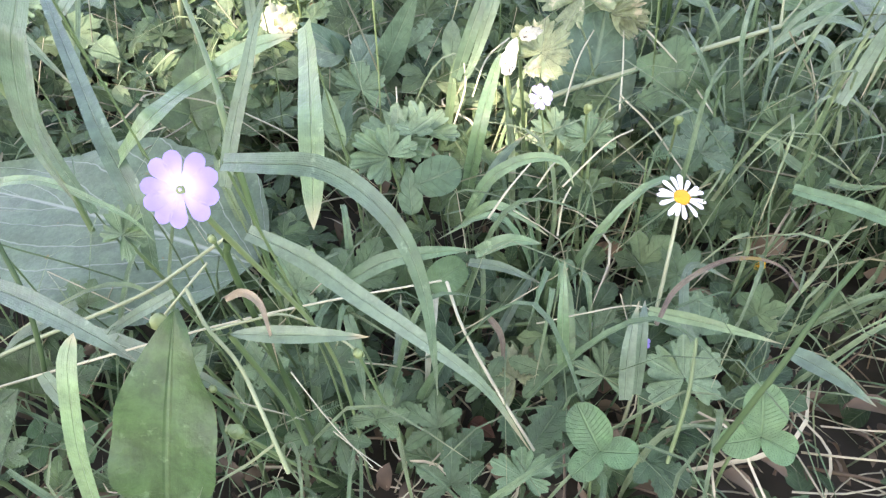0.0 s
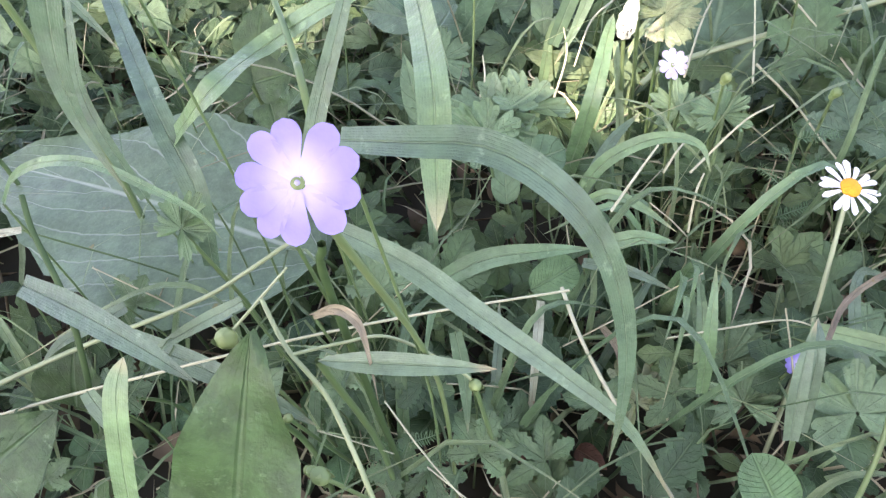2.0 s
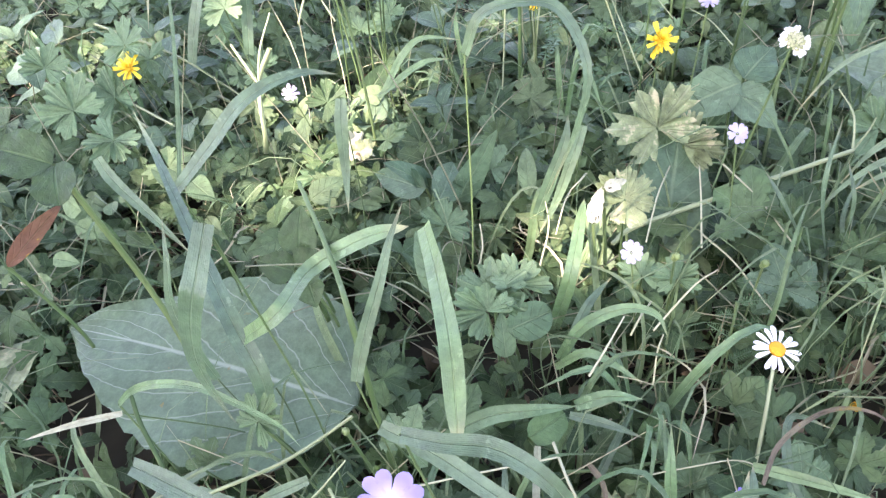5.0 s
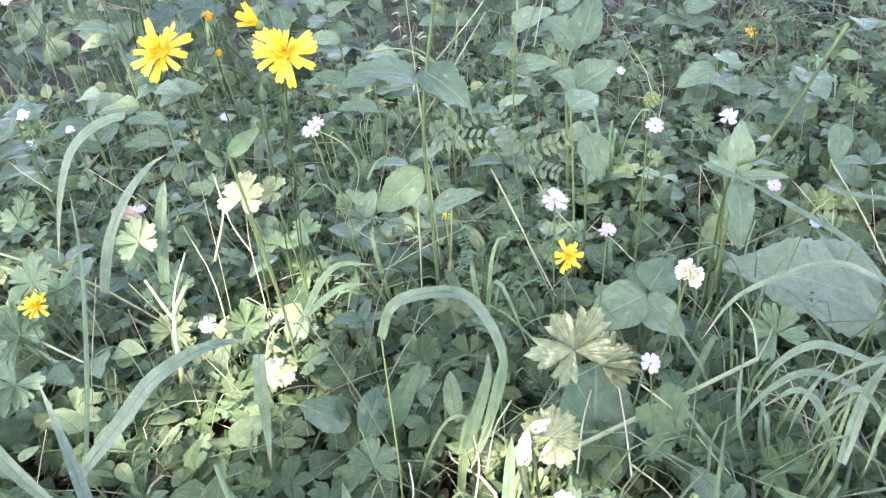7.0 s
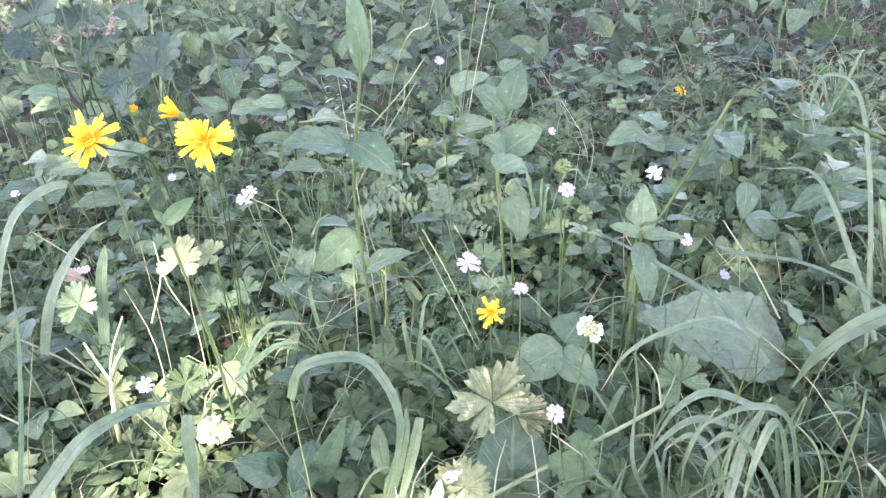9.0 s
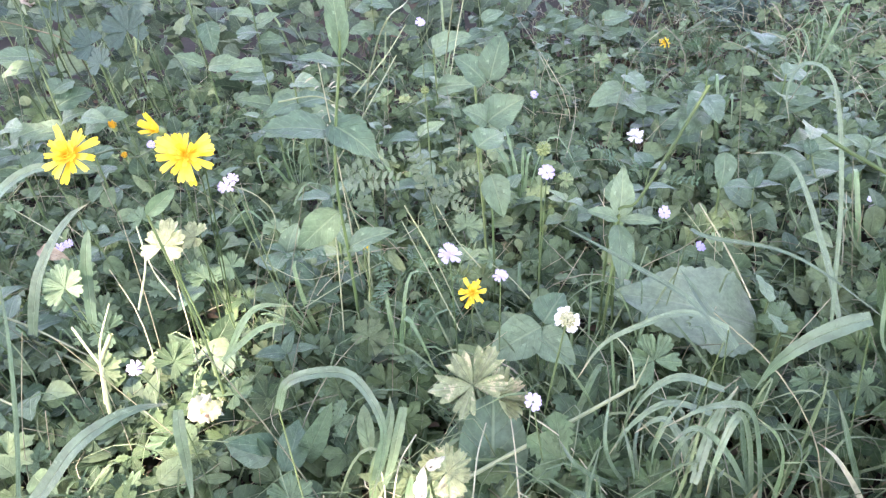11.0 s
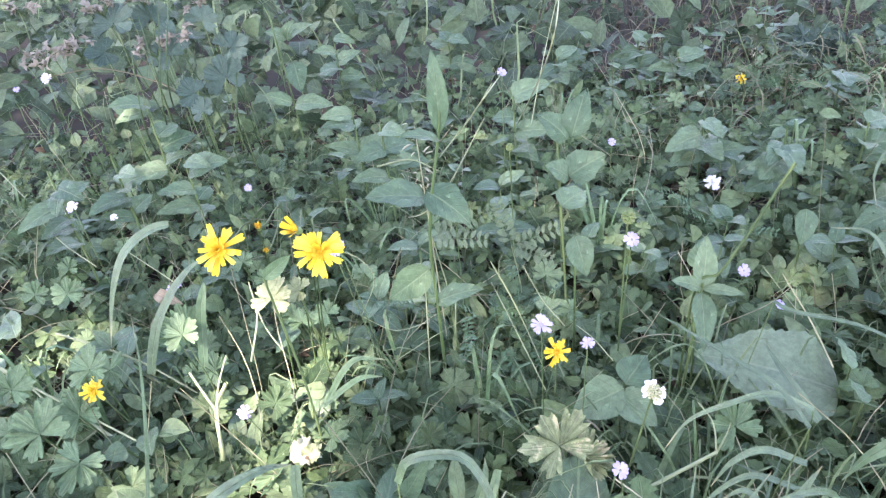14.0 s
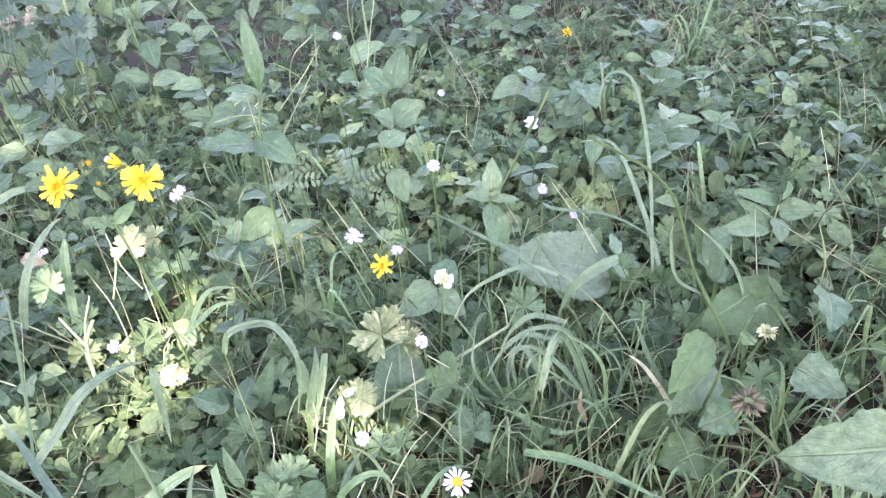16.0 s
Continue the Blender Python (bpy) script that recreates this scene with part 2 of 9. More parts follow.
def shape(kind, u):
    if kind == "ovate":
        return np.sin(np.pi * np.clip(u, 0, 1) ** 0.62) ** 0.85
    if kind == "lance":
        return np.sin(np.pi * np.clip(u, 0, 1) ** 0.8) ** 0.8
    if kind == "obovate":
        return np.clip(np.sin(np.pi * np.clip(u, 0, 1) ** 1.45), 0, 1) ** 0.7 + 0.12 * (1 - u)
    if kind == "round":
        return np.sqrt(np.clip(1 - (2 * u - 1) ** 2, 0, 1))
    if kind == "blade":
        return (1 - u ** 2.6) * (0.75 + 0.25 * np.minimum(1, u * 4))
    if kind == "strap":
        return (1 - u ** 9) * (0.9 + 0.1 * np.minimum(1, u * 4))
    if kind == "heart":
        return np.clip(np.sin(np.pi * np.clip(u, 0, 1) ** 0.5), 0, 1) ** 0.7
    if kind == "lobe":
        return np.minimum(1, 0.3 + 1.0 * u) * np.sqrt(np.clip(1 - ((u - 0.66) / 0.34).clip(0) ** 2.2, 0.0, 1))
    if kind == "ligule":
        return np.minimum(1, 0.4 + 0.75 * u) * np.where(u > 0.96, 0.72, 1.0)
    if kind == "petal":
        return np.minimum(1, 0.35 + 0.8 * u) * np.clip(1 - ((u - 0.72) / 0.32).clip(0) ** 3, 0.05, 1)
    return np.ones_like(u)


def leaf(L, W, kind="ovate", nu=8, nv=4, bend=0.5, fold=0.25, teeth=0, tooth=0.12, ruffle=0.0, twist=0.0, notch=0.0, side=0.0, phase=0.0):
    """A leaf from the origin along +y, its face up. Returns points, faces and UVs (length, across)."""
    u = np.linspace(0, 1, nu + 1)
    ang = bend * (0.35 - u)
    dy, dz = np.cos(ang), np.sin(ang)
    cy = np.concatenate([[0], np.cumsum((dy[1:] + dy[:-1]) / 2)]) * L / nu
    cz = np.concatenate([[0], np.cumsum((dz[1:] + dz[:-1]) / 2)]) * L / nu
    s = np.linspace(-1, 1, nv + 1)
    w = W / 2 * np.maximum(shape(kind, u), 0.015)
    U, S = np.meshgrid(u, s, indexing="ij")
    wide = w[:, None] * np.ones_like(S)
    push = np.zeros_like(S)
    if teeth:
        saw = 1 - np.mod(u * teeth + 1e-6, 1.0)
        wide = wide * (1 + tooth * (saw[:, None] - 0.5) * (np.abs(S) > 0.95) * 2)
    x = wide * S
    lift = np.abs(x) * math.sin(fold) + ruffle * W * np.sin(U * 17 + S * 2 + phase) * S ** 2
    x = x * math.cos(fold)
    if notch:
        push = -notch * L * np.exp(-(S / 0.3) ** 2) * (U > 0.97)
    tw = twist * U
    nx = x * np.cos(tw) + side * L * U ** 2
    nz = lift + x * np.sin(tw)
    y = cy[:, None] - np.sin(ang)[:, None] * nz + push
    z = cz[:, None] + np.cos(ang)[:, None] * nz
    v = np.stack([nx, y, z], -1).reshape(-1, 3)
    i = (np.arange(nu)[:, None] * (nv + 1) + np.arange(nv)).ravel()
    f = np.stack([i, i + 1, i + nv + 2, i + nv + 1], -1)
    return v, f, np.stack([U, S], -1).reshape(-1, 2)


def turned(a, m):
    m = np.array(m)
    return a[0] @ m[:3, :3].T + m[:3, 3], a[1], a[2]


def joined(arrays):
    vs, fs, us, k = [], [], [], 0
    for v, f, u in arrays:
        vs.append(v), fs.append(f + k), us.append(u)
        k += len(v)
    return np.concatenate(vs), np.concatenate(fs), np.concatenate(us)


def palmate(n=5, L=0.022, W=0.012, spread=118, kind="obovate", teeth=5, rng=RNG, nu=15, nv=4, tooth=0.24):
    """A leaf of n toothed leaflets spread like fingers."""
    out = []
    for k in range(n):
        a = 0 if n == 1 else -spread + 2 * spread * k / (n - 1)
        s = 1 - 0.28 * abs(a) / max(spread, 1)
        lf = leaf(L * s, W * s, kind, nu, nv, rng.uniform(0.2, 0.7), rng.uniform(0.15, 0.4), teeth, tooth, 0.02, rng.uniform(-0.2, 0.2))
        out.append(turned(lf, pose(0, 0.0008, 0.0002 * k, rng.uniform(-6, 10), rng.uniform(-8, 8), -a + rng.uniform(-5, 5))))
    return joined(out)


LOBE_AT = np.array([-1, -0.93, -0.84, -0.7, -0.56, -0.44, -0.36, -0.27, -0.14, 0, 0.14, 0.27, 0.36, 0.44, 0.56, 0.7, 0.84, 0.93])
LOBE_OUT = np.array([0, 0.30, 0.60, 0.84, 0.85, 0.76, 0.69, 0.85, 0.96, 0.98, 0.96, 0.85, 0.69, 0.76, 0.85, 0.84, 0.60, 0.30])


def lobed(R=0.02, lobes=5, depth=0.45, gap=40, cup=0.2, sub=3, rings=4, per=12, rng=RNG, rag=0.1, power=4.5):
    """A rounded leaf deeply cut into wedge-shaped lobes, each ending in three blunt teeth; the stalk joins at the origin."""
    few = per < 9
    at, outer = (LOBE_AT[[0, 2, 3, 6, 8, 9, 10, 12, 15, 16]], LOBE_OUT[[0, 2, 3, 6, 8, 9, 10, 12, 15, 16]]) if few else (LOBE_AT, LOBE_OUT)
    t = np.concatenate([(k + 0.5 + 0.5 * at) / lobes for k in range(lobes)] + [[1.0]])
    prof = np.concatenate([outer] * lobes + [[0.0]])
    na = len(t) - 1
    th = np.radians(-180 + gap + (360 - 2 * gap) * t) + 0.02 * np.radians(360 - 2 * gap) / lobes * rng.uniform(-1, 1, na + 1)
    cut = min(0.8, depth * 1.3)
    r = R * (1 - cut + cut * prof) * (1 - 0.2 * np.abs(2 * t - 1) ** 2)
    size = np.repeat(rng.uniform(0.88, 1.08, lobes), len(at))
    r[:-1] = r[:-1] * size * (1 + rag * rng.uniform(-0.7, 0.7, na))
    within = np.abs(np.mod(t * lobes, 1) - 0.5) * 2
    rr = np.linspace(0.04, 1, rings + 1)
    X = rr[:, None] * (r * np.sin(th))[None]
    Y = rr[:, None] * (r * np.cos(th))[None]
    Z = cup * R * rr[:, None] ** 2 * (0.4 + 0.6 * np.cos(th * 1.0 + rng.uniform(0, 6)))[None] + 0.02 * R * rr[:, None] * (within ** 2)[None]
    droop = np.append(np.repeat(rng.uniform(-0.1, 0.03, lobes), len(at)), 0.0)
    Z = Z + R * rr[:, None] ** 2 * droop[None] + 0.025 * R * rr[:, None] ** 2 * np.sin(th * 7 + rng.uniform(0, 6))[None]
    v = np.stack([X, Y, Z], -1).reshape(-1, 3)
    i = (np.arange(rings)[:, None] * (na + 1) + np.arange(na)).ravel()
    f = np.stack([i, i + na + 1, i + na + 2, i + 1], -1)
    vv = (np.mod(t * lobes, 1) - 0.5) * 2
    vv = np.where(np.isclose(np.mod(t * lobes + 1e-9, 1), 0, atol=1e-6), 1.0, vv)
    uv = np.stack([np.broadcast_to(rr[:, None], X.shape), np.broadcast_to(vv[None], X.shape)], -1).reshape(-1, 2)
    return v, f, uv


def pinnate(pairs=7, L=0.06, l=0.013, w=0.006, rng=RNG):
    out = [tube([(0, 0, 0), (0, L * 0.5, L * 0.04), (0, L, -L * 0.05)], 0.0004, 0.0003, 3)]
    for k in range(pairs):
        y = L * (0.14 + 0.84 * k / (pairs - 1))
        s = 1 - 0.35 * k / pairs
        for sd in (-1, 1):
            lf = leaf(l * s, w * s, "round", 4, 2, 0.3, rng.uniform(0.1, 0.35))
            out.append(turned(lf, pose(0, y, 0.04 * L * math.sin(3 * y / L), rng.uniform(-15, 20), 0, -sd * rng.uniform(55, 80))))
    return joined(out)


def spline(pts, n=12):
    """A smooth line through the points."""
    p = np.array(pts, float)
    if len(p) == 2:
        return p[0] + (p[1] - p[0]) * np.linspace(0, 1, n + 1)[:, None]
    q = np.vstack([2 * p[0] - p[1], p, 2 * p[-1] - p[-2]])
    out = []
    m = len(p) - 1
    for t in np.linspace(0, m - 1e-9, n + 1):
        i = int(t)
        t -= i
        a, b, c, d = q[i:i + 4]
        out.append(0.5 * (2 * b + (c - a) * t + (2 * a - 5 * b + 4 * c - d) * t * t + (3 * b - a - 3 * c + d) * t ** 3))
    return np.array(out)


def tube(pts, r0, r1, sides=5, n=None, knob=0.0):
    p = spline(pts, n or max(4, 4 * (len(pts) - 1)))
    k = len(p)
    d = np.gradient(p, axis=0)
    d /= np.linalg.norm(d, axis=1)[:, None] + 1e-12
    ref = np.array([0.31, 0.17, 0.93]) if abs(d[0, 2]) < 0.8 else np.array([1.0, 0.2, 0.1])
    a = np.cross(d, ref)
    a /= np.linalg.norm(a, axis=1)[:, None] + 1e-12
    b = np.cross(d, a)
    r = np.linspace(r0, r1, k)[:, None, None]
    th = np.linspace(0, 2 * np.pi, sides, endpoint=False)
    v = p[:, None] + r * (a[:, None] * np.cos(th)[None, :, None] + b[:, None] * np.sin(th)[None, :, None])
    i = (np.arange(k - 1)[:, None] * sides + np.arange(sides)).ravel()
    j = (np.arange(k - 1)[:, None] * sides + (np.arange(sides) + 1) % sides).ravel()
    f = np.stack([i, j, j + sides, i + sides], -1)
    uv = np.stack(np.broadcast_arrays(np.linspace(0, 1, k)[:, None], np.linspace(-1, 1, sides)[None]), -1).reshape(-1, 2)
    return v.reshape(-1, 3), f, uv


def ribbon(pts, W, n=16, up=(0, 0, 1), fold=0.35, turn=0.0, kind="blade"):
    """A grass blade along a smooth line, folded along its midrib, its face towards up; turn: degrees."""
    p = spline(pts, n)
    u = np.linspace(0, 1, n + 1)
    d = np.gradient(p, axis=0)
    d /= np.linalg.norm(d, axis=1)[:, None] + 1e-12
    x = np.cross(d, np.array(up, float))
    x /= np.linalg.norm(x, axis=1)[:, None] + 1e-9
    z = np.cross(x, d)
    a = np.radians(turn) * u[:, None]
    x, z = x * np.cos(a) + z * np.sin(a), z * np.cos(a) - x * np.sin(a)
    w = W / 2 * np.maximum(shape(kind, u), 0.02)
    s = np.linspace(-1, 1, 5)
    v = p[:, None] + w[:, None, None] * (s[None, :, None] * math.cos(fold) * x[:, None] + np.abs(s)[None, :, None] * math.sin(fold) * z[:, None])
    i = (np.arange(n)[:, None] * 5 + np.arange(4)).ravel()
    f = np.stack([i, i + 1, i + 6, i + 5], -1)
    uv = np.stack(np.broadcast_arrays(u[:, None], s[None]), -1).reshape(-1, 2)
    return v.reshape(-1, 3), f, uv


def ball(r, squash=1.0, seg=8, ring=5, rough=0.0, rng=RNG):
    th = np.linspace(0, np.pi, ring + 1)
    ph = np.linspace(0, 2 * np.pi, seg, endpoint=False)
    T, P = np.meshgrid(th, ph, indexing="ij")
    k = r * (1 + rough * rng.uniform(-1, 1, T.shape))
    v = np.stack([k * np.sin(T) * np.cos(P), k * np.sin(T) * np.sin(P), k * np.cos(T) * squash], -1).reshape(-1, 3)
    i = (np.arange(ring)[:, None] * seg + np.arange(seg)).ravel()
    j = (np.arange(ring)[:, None] * seg + (np.arange(seg) + 1) % seg).ravel()
    f = np.stack([i, i + seg, j + seg, j], -1)
    return v, f, np.stack([T / np.pi, P / 6.3], -1).reshape(-1, 2)


def mesh(name, a, mat):
    v, f, uv = a
    me = bpy.data.meshes.new(name)
    me.vertices.add(len(v))
    me.vertices.foreach_set("co", np.ascontiguousarray(v, np.float32).ravel())
    me.loops.add(f.size)
    me.loops.foreach_set("vertex_index", np.ascontiguousarray(f, np.int32).ravel())
    me.polygons.add(len(f))
    k = f.shape[1]
    me.polygons.foreach_set("loop_start", np.arange(0, f.size, k, dtype=np.int32))
    me.polygons.foreach_set("loop_total", np.full(len(f), k, np.int32))
    layer = me.uv_layers.new(name="UVMap")
    layer.data.foreach_set("uv", np.ascontiguousarray(uv[f.ravel()], np.float32).ravel())
    me.polygons.foreach_set("use_smooth", np.ones(len(f), bool))
    me.update(calc_edges=True)
    me.materials.append(mat)
    return me


def part(name, me, parent, m=None, label=""):
    ob = new(name, me)
    ob.parent = parent
    if m is not None:
        ob.matrix_basis = m
    return tagged(ob, label)


def base(name, m, label, category, group="", kind=""):
    ob = new(name)
    ob.empty_display_size = 0.02
    ob.matrix_basis = m
    return tagged(ob, label, category, group, kind)


def aim(at, face, spin=0.0):
    """The pose at a place whose z looks along face."""
    return Matrix.Translation(at) @ Vector(face).to_track_quat("Z", "Y").to_matrix().to_4x4() @ pose(0, 0, 0, 0, 0, spin)


def lay(at, way, up=(0, 0, 1)):
    """The pose at a place whose y goes along way and whose z leans to up."""
    y = Vector(way).normalized()
    x = y.cross(Vector(up)).normalized()
    z = x.cross(y)
    return Matrix.Translation(at) @ Matrix((x, y, z)).transposed().to_4x4()


GROUND = -0.03


def ground_z(x, y):
    return GROUND + 0.012 * noise.noise((x * 3.1, y * 3.1, 0.3)) + 0.006 * noise.noise((x * 11, y * 11, 2.0))


# ---- the tree that shades the meadow, behind the camera ----
M_BARK = plain_material("bark", (0.06, 0.045, 0.035), (0.2, 0.16, 0.12), 0.9, 14, relief=1.0, stretch=(1, 1, 0.25))
M_CROWN = leaf_material("tree_leaf", (0.03, 0.08, 0.02), (0.08, 0.16, 0.04), (0.1, 0.18, 0.06), 0.5, 6, island=True)
GAPS = ((-0.145, 0.495, 0.042, 0.052), (-0.33, 0.49, 0.012, 0.01), (0.11, 0.275, 0.02, 0.0), (0.095, 0.735, 0.005, -0.01), (0.56, 0.49, 0.0, 0.0), (0.42, 0.63, 0.01, 0.0), (0.24, 0.61, -0.005, -0.01), (-0.5, 0.75, 0.08, 0.05), (0.30, 0.54, 0.012, 0.0), (0.0, 0.425, 0.03, 0.01), (0.12, 0.395, 0.025, 0.005), (-0.18, 0.65, 0.03, 0.02), (-0.27, 0.62, 0.02, 0.01), (0.035, 0.335, 0.0, -0.015))


def shade_tree():
    rng = np.random.default_rng(4)
    foot = Vector((-3.6, -3.6, GROUND))
    ob = base("tree", Matrix.Translation(foot), "broad leafy tree whose crown shades the meadow", "tree")
    part("trunk", mesh("trunk", tube([(0, 0, -0.1), (0.05, 0.1, 1.0), (0.1, 0.2, 2.2), (0.2, 0.3, 4.4)], 0.17, 0.1, 12, 16), M_BARK), ob)
    d = np.array(SUN_DIR)
    far = 6.0
    mid = np.array((0.1, 1.2, 0.0)) + d * far
    e1 = np.cross(d, (0, 0, 1.0))
    e1 /= np.linalg.norm(e1)
    e2 = np.cross(e1, d)
    for k in range(9):
        end = mid + e1 * rng.uniform(-2.0, 2.0) + e2 * rng.uniform(-1.4, 2.2) - np.array(foot)
        lo = np.array((0.1, 0.2, rng.uniform(1.6, 3.0)))
        part("limb", mesh("limb", tube([lo, lo * 0.5 + end * 0.5 + np.array((0, 0, 0.3)), end], 0.06, 0.012, 7, 12), M_BARK), ob)
    n = 54000
    a, b, c = rng.uniform(-3.6, 2.7, n), rng.uniform(-1.9, 3.1, n), rng.normal(0, 0.4, n)
    p = mid + a[:, None] * e1 + b[:, None] * e2 + c[:, None] * d
    # denser sprays of leaves low in the crown
    for sx, sy, wide, count in ((-0.15, 0.28, 0.22, 900), (0.5, 0.4, 0.22, 700), (0.95, 1.7, 0.6, 3200), (0.75, 1.0, 0.3, 1500), (0.16, 0.46, 0.11, 450)):
        q = rng.uniform(-wide, wide, (count, 2))
        p = np.concatenate([p, np.array((sx, sy, 0.0)) + d * (far - 0.6) + q[:, :1] * e1 + q[:, 1:] * e2])
        a, b, n = np.concatenate([a, np.zeros(count)]), np.concatenate([b, np.zeros(count)]), n + count
    # the crown is open where light falls through to the ground
    hit = p - d * (p[:, 2:3] / d[2])
    free = np.ones(n, bool)
    wob = 0.25 * np.sin(hit[:, 0] * 31) * np.cos(hit[:, 1] * 27 + 1)
    for gx, gy, rx, ry in GAPS:
        free &= ((hit[:, 0] - gx) / (rx + 0.05)) ** 2 + ((hit[:, 1] - gy) / (ry + 0.05)) ** 2 > 1 + wob
    edge = ((a + 0.45) / 3.15) ** 2 + ((b - 0.6) / 2.5) ** 2 < 1 + 0.15 * np.sin(a * 4) * np.sin(b * 5)
    p = p[free & edge]
    v, f, uv = leaf(0.085, 0.058, "ovate", 2, 1, 0.4, 0.2)
    m = len(p)
    yaw, tx = rng.uniform(0, 2 * np.pi, m), rng.normal(0, 0.5, m)
    cz, sz, cx, sx, o, e = np.cos(yaw), np.sin(yaw), np.cos(tx), np.sin(tx), np.zeros(m), np.ones(m)
    r = np.stack([cz, -sz, o, sz, cz, o, o, o, e], -1).reshape(m, 3, 3) @ np.stack([e, o, o, o, cx, -sx, o, sx, cx], -1).reshape(m, 3, 3)
    vv = np.einsum("nij,vj->nvi", r, v) + (p - np.array(foot))[:, None]
    ff = f[None] + (np.arange(m) * len(v))[:, None, None]
    part("crown", mesh("crown", (vv.reshape(-1, 3), ff.reshape(-1, 4), np.tile(uv, (m, 1))), M_CROWN), ob)


shade_tree()

# ---- ground ----


def far_z(x, y):
    r = math.hypot(x, y - 0.6)
    return ground_z(x, y) if r < 6 else GROUND + 0.02 * noise.noise((x * 0.2, y * 0.2, 0.3))


def make_ground():
    rings = np.concatenate([np.linspace(0, 2.4, 60), np.geomspace(2.5, 1500, 36)])
    seg = 96
    th = np.linspace(0, 2 * np.pi, seg, endpoint=False)
    vs = np.array([(r * math.cos(a), 0.6 + r * math.sin(a), far_z(r * math.cos(a), 0.6 + r * math.sin(a))) for r in rings for a in th])
    i = (np.arange(len(rings) - 1)[:, None] * seg + np.arange(seg)).ravel()
    j = (np.arange(len(rings) - 1)[:, None] * seg + (np.arange(seg) + 1) % seg).ravel()
    f = np.stack([i, i + seg, j + seg, j], -1)
    ob = new("ground", mesh("ground", (vs, f, vs[:, :2]), M_SOIL))
    tagged(ob, "dark damp soil under the meadow plants", "ground", kind="structure")


make_ground()

# ---- joined undergrowth ----


def scatter(template, where, rng, tilt=25.0, size=(0.7, 1.3), lean=0.0):
    """Copies of a template at places (x, y, z), each turned and tilted by chance, as one set of arrays; lean: degrees by which leaves turn to the open, lighter side."""
    v, f, uv = template
    n = len(where)
    yaw, tx, ty = rng.uniform(0, 2 * np.pi, n), np.radians(rng.normal(0, tilt, n)), np.radians(rng.normal(0, tilt, n))
    s = rng.uniform(*size, n)
    cx, sx, cy, sy, cz, sz = np.cos(tx), np.sin(tx), np.cos(ty), np.sin(ty), np.cos(yaw), np.sin(yaw)
    o, e = np.zeros(n), np.ones(n)
    rx = np.stack([e, o, o, o, cx, -sx, o, sx, cx], -1).reshape(n, 3, 3)
    ry = np.stack([cy, o, sy, o, e, o, -sy, o, cy], -1).reshape(n, 3, 3)
    rz = np.stack([cz, -sz, o, sz, cz, o, o, o, e], -1).reshape(n, 3, 3)
    la = np.radians(lean * rng.uniform(0.4, 1.5, n))
    rl = np.stack([e, o, o, o, np.cos(la), -np.sin(la), o, np.sin(la), np.cos(la)], -1).reshape(n, 3, 3)
    m = rl @ rz @ ry @ rx * s[:, None, None]
    vv = np.einsum("nij,vj->nvi", m, v) + where[:, None]
    ff = f[None] + (np.arange(n) * len(v))[:, None, None]
    return vv.reshape(-1, 3), ff.reshape(-1, f.shape[1]), np.tile(uv, (n, 1))


def patchy(x, y, rng, seed, low=-0.08):
    """Keeps places where plants crowd, so that dark gaps stay between them."""
    low = low + np.where((x > 0.42) & (y > 0.9), 0.25, 0.0)
    k = np.array([noise.noise((a * 9, b * 9, seed)) + 0.5 * noise.noise((a * 27, b * 27, seed)) for a, b in zip(x, y)]) > low
    return x[k], y[k]


def wedge(n, y0, y1, rng, side=0.82, plus=0.35, x0=0.05):
    """Places over the part of the ground that opens ahead, from y0 to y1."""
    y = np.sqrt(rng.uniform(y0 ** 2, y1 ** 2, n)) if y0 > 0.6 else rng.uniform(y0, y1, n)
    half = plus + side * np.maximum(y, 0)
    x = x0 + rng.uniform(-1, 1, n) * half
    free = ((x + 0.215) / 0.1) ** 2 + ((y - 0.31) / 0.072) ** 2 > 1
    return x[free], y[free]


def heights(x, y, low, high, rng):
    g = np.array([ground_z(a, b) for a, b in zip(x, y)])
    return np.stack([x, y, g + rng.uniform(low, high, len(x))], -1)


RS = np.random.default_rng(21)


def stuff(name, arrays, mat, label, category):
    return tagged(new(name, mesh(name, arrays, mat)), label, category, kind="stuff")


# darker than the pale fill: shade between low leaves is put into the colour
M_FILL_A = leaf_material("small_leaf_shaded", (0.012, 0.044, 0.014), (0.1, 0.178, 0.06), (0.15, 0.23, 0.1), 0.5, 6, island=True, gloss=0.18)
M_FILL_B = leaf_material("small_leaf_pale", (0.018, 0.058, 0.022), (0.155, 0.24, 0.098), (0.18, 0.27, 0.13), 0.55, 6, island=True, gloss=0.18)
# kept dark in colour where the near ground would be shaded
M_FILL_C = leaf_material("toothed_leaf_green", (0.016, 0.052, 0.016), (0.085, 0.16, 0.048), (0.19, 0.29, 0.13), 0.5, 6, island=True, gloss=0.18)
M_FAR = leaf_material("far_leaf_green", (0.009, 0.03, 0.013), (0.092, 0.155, 0.074), (0.14, 0.21, 0.105), 0.6, 6, island=True, gloss=0.2)
M_FARLITTER = plain_material("dark_leaf_litter", (0.042, 0.036, 0.021), (0.125, 0.108, 0.064), 0.8, 80, island=True)
M_DULLGRASS = plain_material("dull_dry_grass", (0.05, 0.06, 0.03), (0.2, 0.19, 0.11), 0.6, 60, island=True)
M_TWIG = plain_material("brownish_stem", (0.07, 0.085, 0.04), (0.3, 0.3, 0.18), 0.6, 60, island=True)
